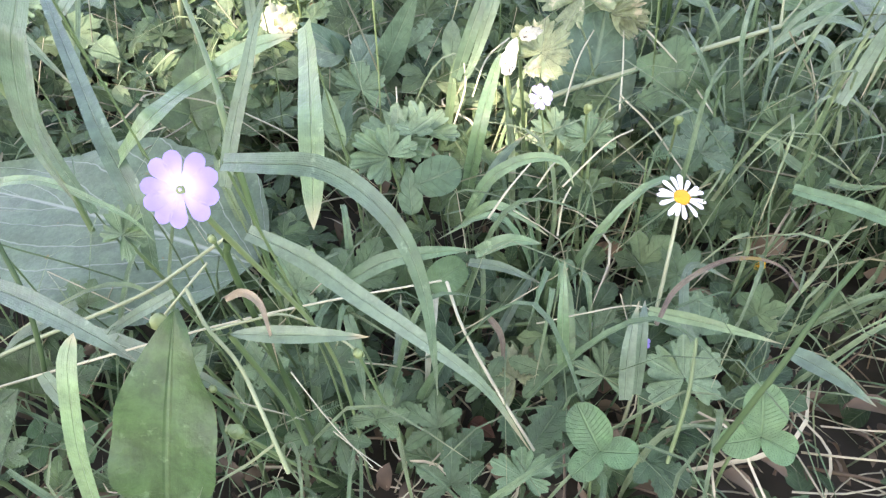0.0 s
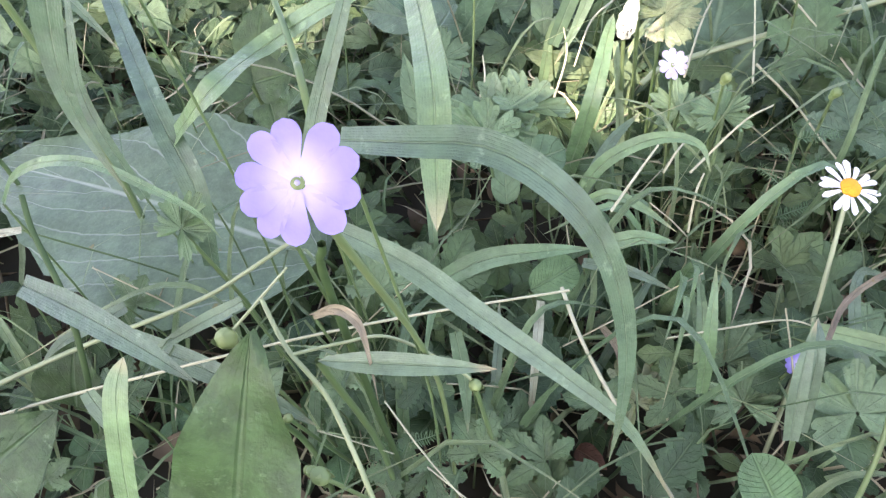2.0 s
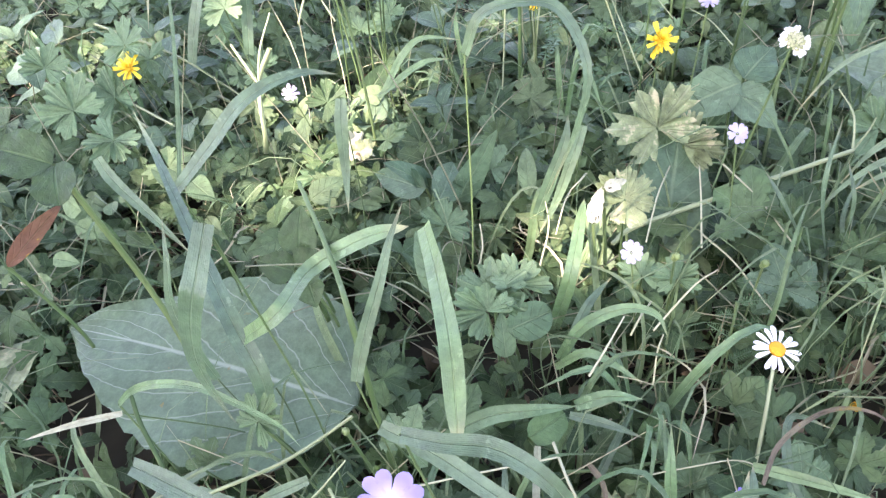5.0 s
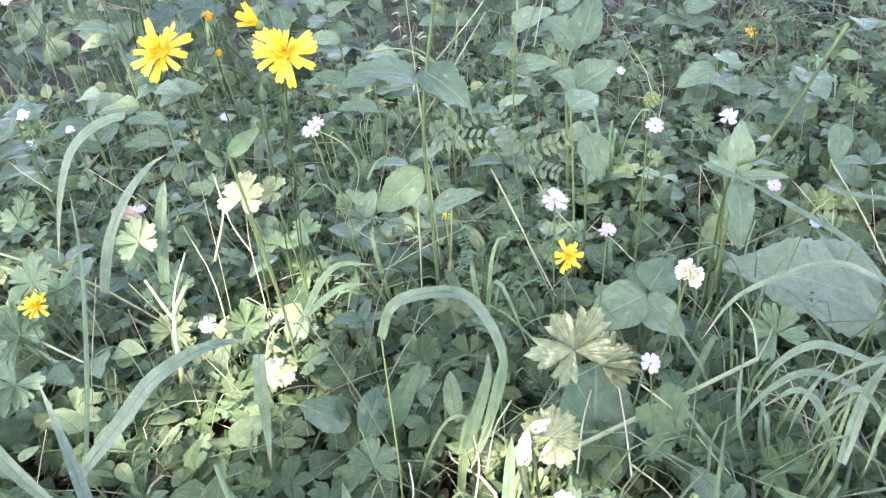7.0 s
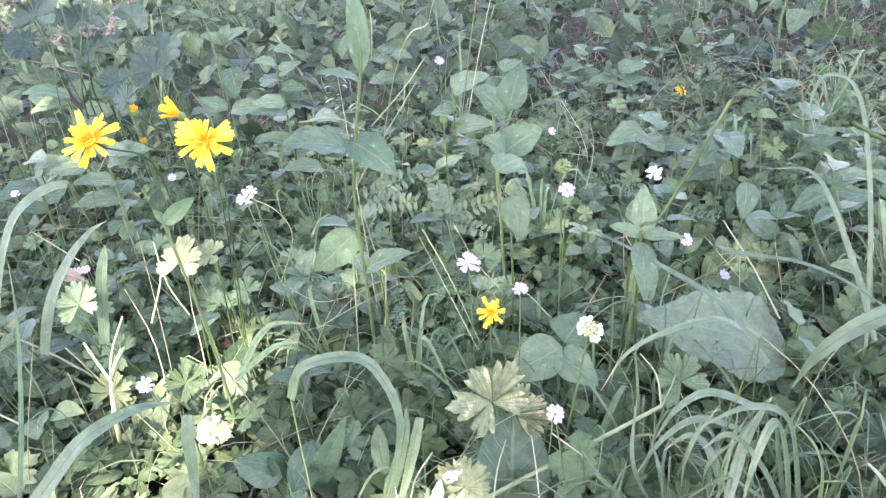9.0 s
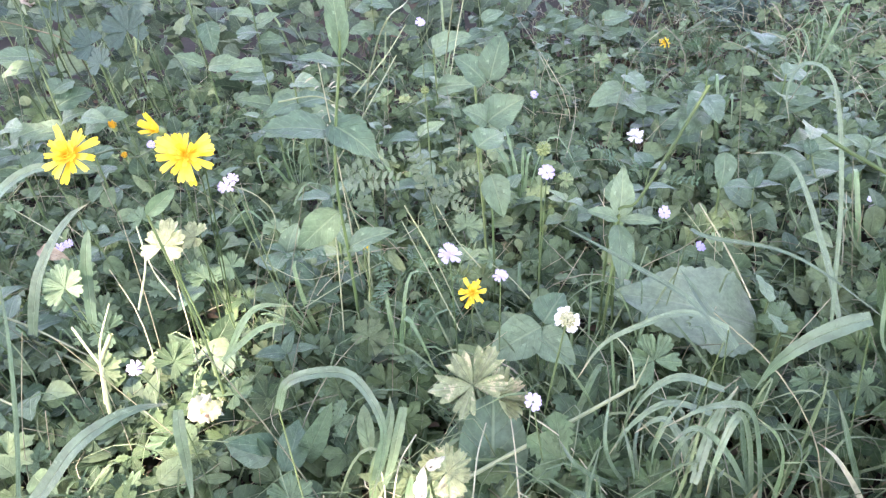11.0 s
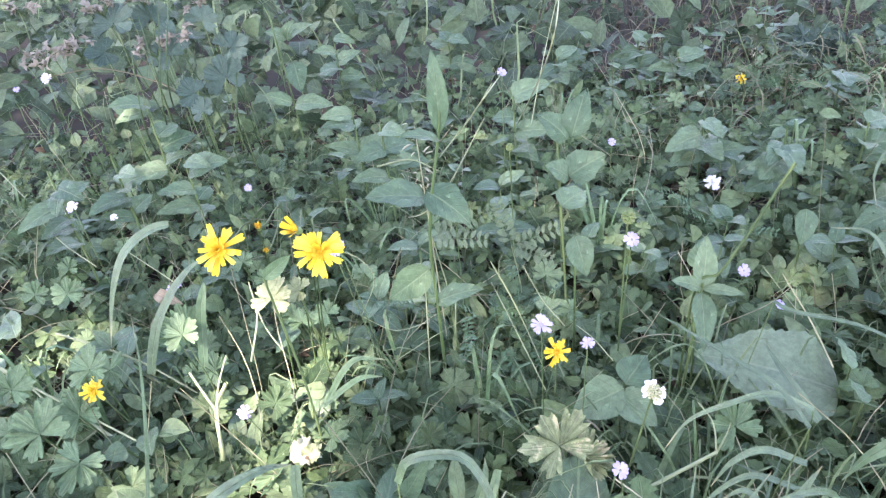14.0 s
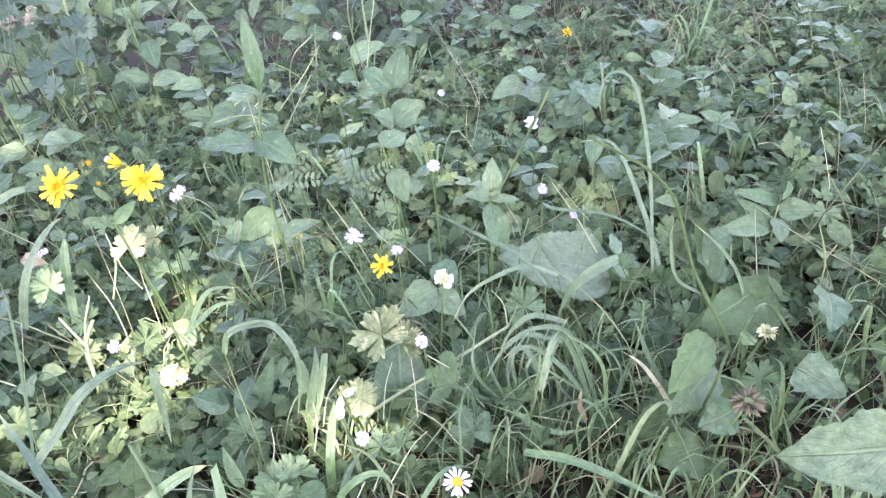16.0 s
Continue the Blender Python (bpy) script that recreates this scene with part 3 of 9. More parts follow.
M_FILL_G = leaf_material("fine_grass_green", (0.058, 0.135, 0.048), (0.18, 0.255, 0.105), (0.2, 0.28, 0.12), 0.45, parallel=True, island=True)


def undergrowth():
    # small leaves close to the soil
    arr = []
    for kind, L, W, n in (("ovate", 0.018, 0.011, 3600), ("obovate", 0.015, 0.009, 3600), ("round", 0.011, 0.010, 1800)):
        x, y = wedge(n, 0.0, 1.5, RS)
        keep = RS.uniform(0, 1, len(x)) < np.clip((y - 0.08) / 0.3, 0.2, 1.0)
        x, y = x[keep], y[keep]
        arr.append(scatter(leaf(L, W, kind, 5, 2, 0.5, 0.25), heights(x, y, 0.003, 0.04, RS), RS, 28))
    stuff("low_leaves", joined(arr), M_FILL_A, "small low green leaves close to the damp soil", "undergrowth")
    arr = []
    for k in range(3):
        x, y = wedge(420, 0.42, 1.6, RS)
        arr.append(scatter(lobed(0.017, 5, 0.45, 32, 0.3, 3, 1, 8, RS), heights(x, y, 0.008, 0.055, RS), RS, 20, (0.7, 1.3), 24))
    stuff("low_lobed_leaves", joined(arr), M_FILL_A, "small lobed leaves low among the stems, darkened for the shaded gaps", "undergrowth")
    # thin grass
    arr = []
    for k in range(6):
        h, d = RS.uniform(0.04, 0.09), RS.uniform(0.02, 0.06)
        rb = ribbon([(0, 0, 0), (0.1 * d, 0.3 * d, 0.6 * h), (0, 0.7 * d, h), (0.2 * d, 1.5 * d, 0.85 * h)], RS.uniform(0.0014, 0.003), 7)
        x, y = wedge(230, 0.05, 1.7, RS)
        arr.append(scatter(rb, heights(x, y, -0.004, 0.0, RS), RS, 16))
    stuff("thin_grass", joined(arr), M_FILL_G, "thin green grass blades standing between the herbs", "grass")
    arr = []
    for q, (kind, L, W, n, lo, hi) in enumerate((("ovate", 0.03, 0.019, 1300, 0.02, 0.09), ("heart", 0.027, 0.022, 800, 0.02, 0.075), ("lance", 0.034, 0.012, 1000, 0.02, 0.08), ("obovate", 0.02, 0.012, 1900, 0.02, 0.07))):
        x, y = patchy(*wedge(n, 0.36, 1.55, RS), RS, 3.0 + q)
        arr.append(scatter(leaf(L, W, kind, 8, 4, 0.6, 0.25, 7, 0.07), heights(x, y, lo, hi, RS), RS, 28, (0.5, 1.3), 38))
    stuff("mid_leaves", joined(arr), M_FILL_B, "grey-green leaves of crowded low herbs", "undergrowth")
    arr = []
    for k in range(6):
        x, y = patchy(*wedge(400, 0.42, 1.5, RS), RS, 20.0 + k // 2, -0.02)
        arr.append(scatter(lobed(0.021, 5 + 2 * (k % 2), 0.42, 24, 0.3, 3, 2, 8, RS), heights(x, y, 0.02, 0.085, RS), RS, 22, (0.4, 1.0), 36))
    stuff("mid_lobed_leaves", joined(arr), M_FILL_B, "deeply cut lobed leaves crowded over the herbs", "undergrowth")
    arr = []
    for k in range(6):
        x, y = patchy(*wedge(420, 0.25, 1.4, RS), RS, 30.0 + k // 2, -0.02)
        n = 3 if k % 3 == 0 else 5
        arr.append(scatter(palmate(n, 0.024, 0.0115, 75 if n == 3 else 112, rng=RS, nu=12, nv=2, tooth=0.3), heights(x, y, 0.02, 0.075, RS), RS, 20, (0.55, 1.3), 26))
    stuff("mid_fingered_leaves", joined(arr), M_FILL_A, "coarsely toothed fingered leaves over the herbs", "undergrowth")
    # small toothed leaves in threes and fives over the litter close by
    arr = []
    for k in range(5):
        x, y = patchy(*wedge(170, 0.05, 0.48, RS), RS, 40.0 + k // 2, 0.12)
        n = 3 if k % 2 == 0 else 5
        arr.append(scatter(palmate(n, 0.019, 0.0098, 80 if n == 3 else 112, rng=RS, teeth=7, nu=21, nv=2, tooth=0.2), heights(x, y, 0.006, 0.036, RS), RS, 22, (0.5, 1.0), 24))
    stuff("near_fingered_leaves", joined(arr), M_FILL_C, "toothed leaves in threes and fives near the soil, shade put into their green", "undergrowth")
    arr = []
    for k in range(6):
        h, d, s = RS.uniform(0.03, 0.09), RS.uniform(0.04, 0.1), RS.uniform(-1, 1)
        rb = ribbon([(0, 0, 0), (0.1 * d, 0.25 * d, 0.7 * h), (0.3 * s * d, 0.6 * d, h), (0.6 * s * d, 1.2 * d, RS.uniform(0.2, 0.7) * h)], RS.uniform(0.0016, 0.0034), 14)
        x, y = wedge(36, 0.1, 0.45, RS)
        arr.append(scatter(rb, heights(x, y, -0.004, 0.0, RS), RS, 18))
    stuff("bent_grass", joined(arr), M_FILL_G, "bent grass blades leaning over the low leaves", "grass")
    x, y = wedge(1300, 0.02, 0.5, RS)
    stuff("loose_litter", scatter(leaf(0.016, 0.006, "lance", 5, 2, 1.4, 0.5, side=0.2), heights(x, y, 0.002, 0.02, RS), RS, 40, (0.5, 1.3)), M_LITTER, "curled brown leaf litter between the stems", "leaf litter")
    arr = []
    for k in range(5):
        l = RS.uniform(0.03, 0.08)
        tb = tube([(0, 0, 0), (0.08 * l, 0.5 * l, RS.uniform(0, 0.2) * l), (-0.05 * l, l, 0)], 0.0009, 0.0005, 3, 4)
        x, y = wedge(60, 0.02, 0.42, RS)
        arr.append(scatter(tb, heights(x, y, 0.001, 0.016, RS), RS, 16))
    stuff("dead_sticks", joined(arr), M_LITTER, "brown dead sticks on the soil between the stems", "leaf litter")
    arr = []
    for k in range(6):
        l, q = RS.uniform(0.04, 0.1), RS.uniform(0.05, 0.35)
        rb = ribbon([(0, 0, 0), (0.1 * l, 0.35 * l, q * l), (-0.05 * l, 0.7 * l, 0.9 * q * l), (0.08 * l, l, 0.3 * q * l)], RS.uniform(0.0008, 0.002), 9)
        x, y = wedge(48, 0.04, 0.46, RS)
        arr.append(scatter(rb, heights(x, y, 0.0, 0.02, RS), RS, 18))
    stuff("dry_grass_litter", joined(arr), M_STRAW, "dry bleached grass lying between the near herbs", "straw")
    # leaf stalks and runners crossing between the leaves
    arr = []
    for k in range(8):
        l, s, q = RS.uniform(0.05, 0.13), RS.uniform(-1, 1), RS.uniform(0.1, 0.7)
        tb = tube([(0, 0, 0), (0.15 * s * l, 0.3 * l, 0.45 * q * l), (0.3 * s * l, 0.65 * l, 0.7 * q * l), (0.2 * s * l, l, 0.75 * q * l)], 0.0006, 0.00035, 3, 8)
        x, y = wedge(125, 0.26, 1.4, RS)
        arr.append(scatter(tb, heights(x, y, 0.0, 0.07, RS), RS, 20))
    stuff("tangled_stems", joined(arr), M_TWIG, "thin green and brownish stems tangled between the leaves", "stems")
    arr = []
    for k in range(7):
        h, d, s = RS.uniform(0.05, 0.12), RS.uniform(0.03, 0.09), RS.uniform(-1, 1)
        rb = ribbon([(0, 0, 0), (0.1 * d, 0.2 * d, 0.6 * h), (0.2 * s * d, 0.6 * d, h), (0.5 * s * d, 1.3 * d, RS.uniform(0.4, 0.8) * h)], RS.uniform(0.003, 0.006), 15)
        x, y = wedge(30, 0.14, 0.48, RS)
        keep = RS.random(len(y)) < np.where(y < 0.24, 0.7, 0.4)
        x, y = x[keep], y[keep]
        arr.append(scatter(rb, heights(x, y, -0.004, 0.0, RS), RS, 12))
    stuff("broad_grass", joined(arr), M_FILL_G, "arching grass blades crowding between the herbs", "grass")
    arr = []
    for k in range(5):
        h, d, s = RS.uniform(0.06, 0.12), RS.uniform(0.02, 0.07), RS.uniform(-1, 1)
        rb = ribbon([(0, 0, 0), (0.1 * d, 0.2 * d, 0.6 * h), (0.2 * s * d, 0.6 * d, h), (0.5 * s * d, 1.2 * d, RS.uniform(0.6, 0.9) * h)], RS.uniform(0.0014, 0.0026), 8)
        n = 36
        x, y = RS.uniform(0.06, 0.3, n), RS.uniform(0.2, 0.5, n)
        arr.append(scatter(rb, heights(x, y, -0.004, 0.0, RS), RS, 12))
    stuff("fine_grass", joined(arr), M_FILL_G, "fine upright grass in a dense patch", "grass")
    arr = []
    for k in range(4):
        x, y = wedge(480, 0.2, 1.3, RS)
        arr.append(scatter(palmate(5, 0.019, 0.0085, 112, rng=RS, teeth=3, nu=6, nv=2, tooth=0.34), heights(x, y, 0.012, 0.065, RS), RS, 20, (0.6, 1.3), 18))
    stuff("low_fingered_leaves", joined(arr), M_FILL_A, "low five-fingered leaves filling the gaps", "undergrowth")
    # thin dry stems standing among the plants
    arr = []
    for k in range(4):
        l = RS.uniform(0.06, 0.13)
        tb = tube([(0, 0, 0), (0.1 * l, 0.08 * l, 0.5 * l), (0.1 * l * RS.uniform(-1, 1), 0.3 * l, l)], 0.0006, 0.0003, 3, 5)
        x, y = wedge(75, 0.15, 1.4, RS)
        arr.append(scatter(tb, heights(x, y, -0.003, 0.0, RS), RS, 26))
    stuff("thin_dry_stems", joined(arr), M_STRAW, "thin bleached stems standing among the herbs", "straw")
    arr = []
    for k in range(6):
        h, d, s = RS.uniform(0.05, 0.11), RS.uniform(0.03, 0.09), RS.uniform(-1, 1)
        rb = ribbon([(0, 0, 0), (0.1 * d, 0.2 * d, 0.6 * h), (0.2 * s * d, 0.6 * d, h), (0.5 * s * d, 1.3 * d, RS.uniform(0.3, 0.8) * h)], RS.uniform(0.001, 0.0022), 8)
        x, y = wedge(52, 0.14, 0.5, RS)
        arr.append(scatter(rb, heights(x, y, -0.004, 0.0, RS), RS, 20))
    stuff("wiry_grass", joined(arr), M_FILL_G, "wiry thin grass crossing between the herbs", "grass")
    # straw and dead leaves
    arr = []
    for k in range(5):
        l = RS.uniform(0.03, 0.09)
        tb = tube([(0, 0, 0), (0.1 * l, 0.5 * l, RS.uniform(0, 0.15) * l), (0, l, 0)], 0.0006, 0.0004, 3, 4)
        x, y = wedge(260, 0.0, 1.8, RS)
        arr.append(scatter(tb, heights(x, y, 0.001, 0.022, RS), RS, 14))
    stuff("straw_litter", joined(arr), M_STRAW, "bleached straw lying between the plants", "straw")
    x, y = wedge(1700, 0.0, 1.8, RS)
    stuff("dead_leaves", scatter(leaf(0.02, 0.011, "lance", 5, 2, 1.2, 0.4), heights(x, y, 0.001, 0.03, RS), RS, 30), M_LITTER,
          "brown dead leaves on the soil", "leaf litter")
    # the meadow further off
    arr = []
    for kind, L, W, n, hi in (("ovate", 0.058, 0.037, 8500, 0.13), ("obovate", 0.04, 0.025, 6000, 0.12), ("lance", 0.064, 0.024, 3600, 0.2), ("heart", 0.06, 0.048, 3800, 0.16)):
        x, y = patchy(*wedge(n, 1.35, 5.5, RS, 0.75, 0.35, 0.1), RS, L * 100, -0.2)
        arr.append(scatter(leaf(L, W, kind, 4, 2, 0.6, 0.25), heights(x, y, 0.01, hi, RS), RS, 30, (0.45, 1.3), 46))
    for k in range(3):
        x, y = wedge(600, 1.3, 4.5, RS, 0.75, 0.35, 0.1)
        arr.append(scatter(lobed(0.036, 5, 0.42, 35, 0.3, 3, 1, 6, RS), heights(x, y, 0.02, 0.13, RS), RS, 24))
    stuff("far_meadow_leaves", joined(arr), M_FAR, "dense green leaves of the meadow further off", "meadow")
    arr = []
    for k in range(6):
        h, d = RS.uniform(0.08, 0.2), RS.uniform(0.03, 0.1)
        rb = ribbon([(0, 0, 0), (0.1 * d, 0.3 * d, 0.6 * h), (0, 0.7 * d, h), (0.2 * d, 1.5 * d, 0.85 * h)], RS.uniform(0.003, 0.006), 6)
        x, y = wedge(300, 1.3, 5.5, RS, 0.75, 0.35, 0.1)
        arr.append(scatter(rb, heights(x, y, -0.004, 0.0, RS), RS, 14))
    dry = []
    for k in range(6):
        l = RS.uniform(0.08, 0.18)
        rb = ribbon([(0, 0, 0), (0.1 * l, 0.3 * l, 0.45 * l), (0.15 * l, 0.7 * l, 0.5 * l), (0.1 * l, l, 0.3 * l)], RS.uniform(0.0018, 0.0035), 7)
        x, y = RS.uniform(0.45, 1.5, 130), RS.uniform(1.05, 2.3, 130)
        dry.append(scatter(rb, heights(x, y, -0.004, 0.01, RS), RS, 20))
    stuff("dry_grass", joined(dry), M_DULLGRASS, "dull dry grass matted between the far herbs", "grass")
    x, y = RS.uniform(0.35, 1.5, 900), RS.uniform(0.9, 2.4, 900)
    stuff("far_litter", scatter(leaf(0.03, 0.014, "lance", 5, 2, 1.4, 0.5), heights(x, y, 0.002, 0.03, RS), RS, 35, (0.5, 1.3)), M_FARLITTER, "brown leaf litter under the far herbs", "leaf litter")
    thin = []
    for k in range(6):
        h, s = RS.uniform(0.1, 0.2), RS.uniform(-0.5, 0.5)
        tb = tube([(0, 0, 0), (0.2 * s * h, 0.05 * h, 0.5 * h), (0.7 * s * h, 0.15 * h, h)], 0.0006, 0.0003, 3, 7)
        x, y = wedge(26, 0.42, 1.4, RS)
        thin.append(scatter(tb, heights(x, y, -0.003, 0.0, RS), RS, 22))
    stuff("thin_pale_stems", joined(thin), M_TWIG, "thin pale bare stems rising above the leaves", "stems")
    stuff("far_grass", joined(arr), M_FILL_G, "green grass blades in the meadow further off", "grass")


undergrowth()


def meadow_around():
    """The meadow goes on to all sides, also where nobody looks."""
    r = np.random.default_rng(55)
    arr = []
    for kind, L, W, n, hi in (("ovate", 0.06, 0.04, 5000, 0.12), ("lance", 0.08, 0.03, 3000, 0.16), ("heart", 0.06, 0.05, 3000, 0.1)):
        a, d = r.uniform(0, 2 * np.pi, n), 6.5 * np.sqrt(r.uniform(0, 1, n))
        x, y = d * np.cos(a), 0.8 + d * np.sin(a)
        keep = ((np.abs(x - 0.05) > 0.36 + 0.8 * np.maximum(y, 0)) | (y < -0.25)) & (np.hypot(x, y) > 0.4)
        x, y = x[keep], y[keep]
        arr.append(scatter(leaf(L, W, kind, 3, 2, 0.6, 0.25), heights(x, y, 0.01, hi, r), r, 32, (0.5, 1.3)))
    for kind, L, W, n, hi in (("ovate", 0.11, 0.08, 11000, 0.1), ("heart", 0.1, 0.09, 8000, 0.07), ("lance", 0.12, 0.05, 4000, 0.12)):
        a, d = r.uniform(0, 2 * np.pi, n), 7.5 * r.uniform(0, 1, n) ** 0.7
        x, y = d * np.cos(a), 0.8 + d * np.sin(a)
        keep = ((np.abs(x - 0.05) > 0.45 + 0.8 * np.maximum(y, 0)) | (y < -0.3)) & (np.hypot(x, y) > 0.5)
        x, y = x[keep], y[keep]
        arr.append(scatter(leaf(L, W, kind, 3, 1, 0.6, 0.25), heights(x, y, 0.005, hi, r), r, 22, (0.6, 1.3)))
    stuff("meadow_leaves_around", joined(arr), M_FILL_B, "dense green leaves of the meadow all around", "meadow")
    arr = []
    for k in range(5):
        h, d = r.uniform(0.1, 0.2), r.uniform(0.03, 0.12)
        rb = ribbon([(0, 0, 0), (0.1 * d, 0.3 * d, 0.6 * h), (0, 0.7 * d, h), (0.2 * d, 1.5 * d, 0.8 * h)], r.uniform(0.005, 0.008), 5)
        n = 600
        a, q = r.uniform(0, 2 * np.pi, n), 6.5 * np.sqrt(r.uniform(0, 1, n))
        x, y = q * np.cos(a), 0.8 + q * np.sin(a)
        keep = ((np.abs(x - 0.05) > 0.36 + 0.8 * np.maximum(y, 0)) | (y < -0.35)) & (np.hypot(x, y) > 0.5)
        x, y = x[keep], y[keep]
        arr.append(scatter(rb, heights(x, y, -0.004, 0.0, r), r, 14))
    stuff("meadow_grass_around", joined(arr), M_FILL_G, "green grass of the meadow all around", "grass")


meadow_around()

# ---- plants that repeat ----


def stalk_to(tip, bow=0.25, r=0.0006, side=(0, 0)):
    """The points of a stalk from a plant's base to a leaf's base."""
    t = np.array(tip, float)
    mid = t * 0.5 + np.array([side[0], side[1], bow * np.linalg.norm(t[:2]) + 0.1 * t[2]])
    return tube([(0, 0, 0), mid, t], r * 1.25, r, 4, 6)


def rosette(name, label, category, group, leaf_meshes, k, reach, high, mat_stem, rng, m=Matrix(), tilt=18, r=0.0006, sizes=(0.75, 1.2), leaf_name="leaf"):
    """A low plant: stalks rising from one base, a leaf on each."""
    ob = base(name, m, label, category, group)
    for i in range(k):
        a = 2 * np.pi * (i + rng.uniform(-0.3, 0.3)) / k
        d = reach * rng.uniform(0.35, 1.0)
        tip = (d * math.cos(a), d * math.sin(a), high * rng.uniform(0.55, 1.0))
        arr, mat = leaf_meshes[rng.integers(len(leaf_meshes))]
        s = rng.uniform(*sizes)
        mm = Matrix.Translation(tip) @ pose(0, 0, 0, rng.normal(-6, tilt), rng.normal(0, tilt), math.degrees(a) - 90 + rng.uniform(-40, 40)) @ Matrix.Scale(s, 4)
        part(leaf_name, mesh("leaf", joined([turned(arr, mm), stalk_to(tip, 0.2, r)]), mat), ob)
    return ob


def herb(name, label, category, group, leaf_meshes, pairs, high, mat_stem, rng, m=Matrix(), lean=0.1, r=0.0011, grow=0.75, first=0.25, droop=20, top=True):
    """An upright herb with opposite leaf pairs, each pair crossing the one below."""
    ob = base(name, m, label, category, group)
    lx, ly = rng.normal(0, lean, 2) * high
    pts = np.array([(0, 0, 0), (0.2 * lx, 0.2 * ly, 0.5 * high), (lx, ly, high)])
    line = spline(pts, 20)
    part("stem", mesh("stem", tube(pts, r, r * 0.6, 5, 10), mat_stem), ob)
    turn = rng.uniform(0, 360)
    for i in range(pairs):
        u = first + (1 - first) * (i + 1) / pairs
        at = line[min(20, int(round(u * 20)))]
        s = (1 - (1 - grow) * i / max(1, pairs - 1)) * rng.uniform(0.85, 1.1)
        for h in (0, 180):
            mm = Matrix.Translation(at) @ pose(0, 0, 0, 0, 0, turn + 90 * i + h + rng.uniform(-15, 15)) @ pose(0, 0, 0, rng.normal(28 - droop, 14), rng.normal(0, 12), 0) @ Matrix.Scale(s, 4)
            part("leaf", leaf_meshes[rng.integers(len(leaf_meshes))], ob, mm)
    if top:
        part("leaf", leaf_meshes[0], ob, Matrix.Translation(line[-1]) @ pose(0, 0, 0, 40, 0, turn + 45) @ Matrix.Scale(0.55, 4))
    return ob


def tuft(name, label, group, k, high, reach, W, mat, rng, m=Matrix()):
    """A tuft of arching grass blades."""
    ob = base(name, m, label, "grass", group)
    for i in range(k):
        a = rng.uniform(0, 2 * np.pi)
        h, d = high * rng.uniform(0.55, 1), reach * rng.uniform(0.3, 1)
        c, s = math.cos(a), math.sin(a)
        pts = [(0, 0, 0), (0.2 * d * c, 0.2 * d * s, 0.65 * h), (0.55 * d * c, 0.55 * d * s, h), (d * c, d * s, h * rng.uniform(0.45, 0.95))]
        part("blade", mesh("blade", ribbon(pts, W * rng.uniform(0.6, 1.15), 10, turn=rng.uniform(-50, 50)), mat), ob)
    return ob


RP = np.random.default_rng(5)
L_CINQ = [(palmate(5, 0.022, 0.0100, 112, rng=RP, teeth=7, nu=14, nv=2, tooth=0.24), M_CINQ) for _ in range(5)]
L_CRANE = [(lobed(0.02, 5, 0.5, 30, 0.35, 3, 2, 10, RP), M_CRANE) for _ in range(5)]
L_OVATE = [mesh("leaf", leaf(0.042, 0.026, "ovate", 10, 4, RP.uniform(0.4, 1.0), 0.25, 9, 0.05, 0.02), M_BROAD) for _ in range(4)]
L_HEART = [mesh("leaf", leaf(0.034, 0.027, "heart", 10, 4, RP.uniform(0.4, 0.9), 0.2, 9, 0.06, 0.02), M_BROAD) for _ in range(3)]
L_TRI = [(palmate(3, 0.017, 0.014, 105, "round", 0, RP, 6, 4), M_CLOVER) for _ in range(3)]
L_VETCH = [(pinnate(9, 0.046, 0.0075, 0.0032, RP), M_VETCH) for _ in range(3)]


def sow(makers, n, y0, y1, rng, keep=lambda x, y: True, sizes=(0.8, 1.2), side=0.8, plus=0.3, lift=0.0, lean=0.0):
    """Copies of the plants over the ground ahead, each on the soil."""
    x, y = wedge(n, y0, y1, rng, side, plus)
    for a, b in zip(x, y):
        if keep(a, b):
            ob = makers[rng.integers(len(makers))]
            copy_thing(ob, pose(a, b, ground_z(a, b) - 0.002 + lift, 0, 0, 0) @ pose(0, 0, 0, rng.normal(lean, 6), rng.normal(0, 6), 0) @ pose(0, 0, 0, 0, 0, rng.uniform(0, 360)) @ Matrix.Scale(rng.uniform(*sizes), 4))


def clear_way(x, y):
    return not (abs(x + 0.05) < 0.16 and y < 0.16)


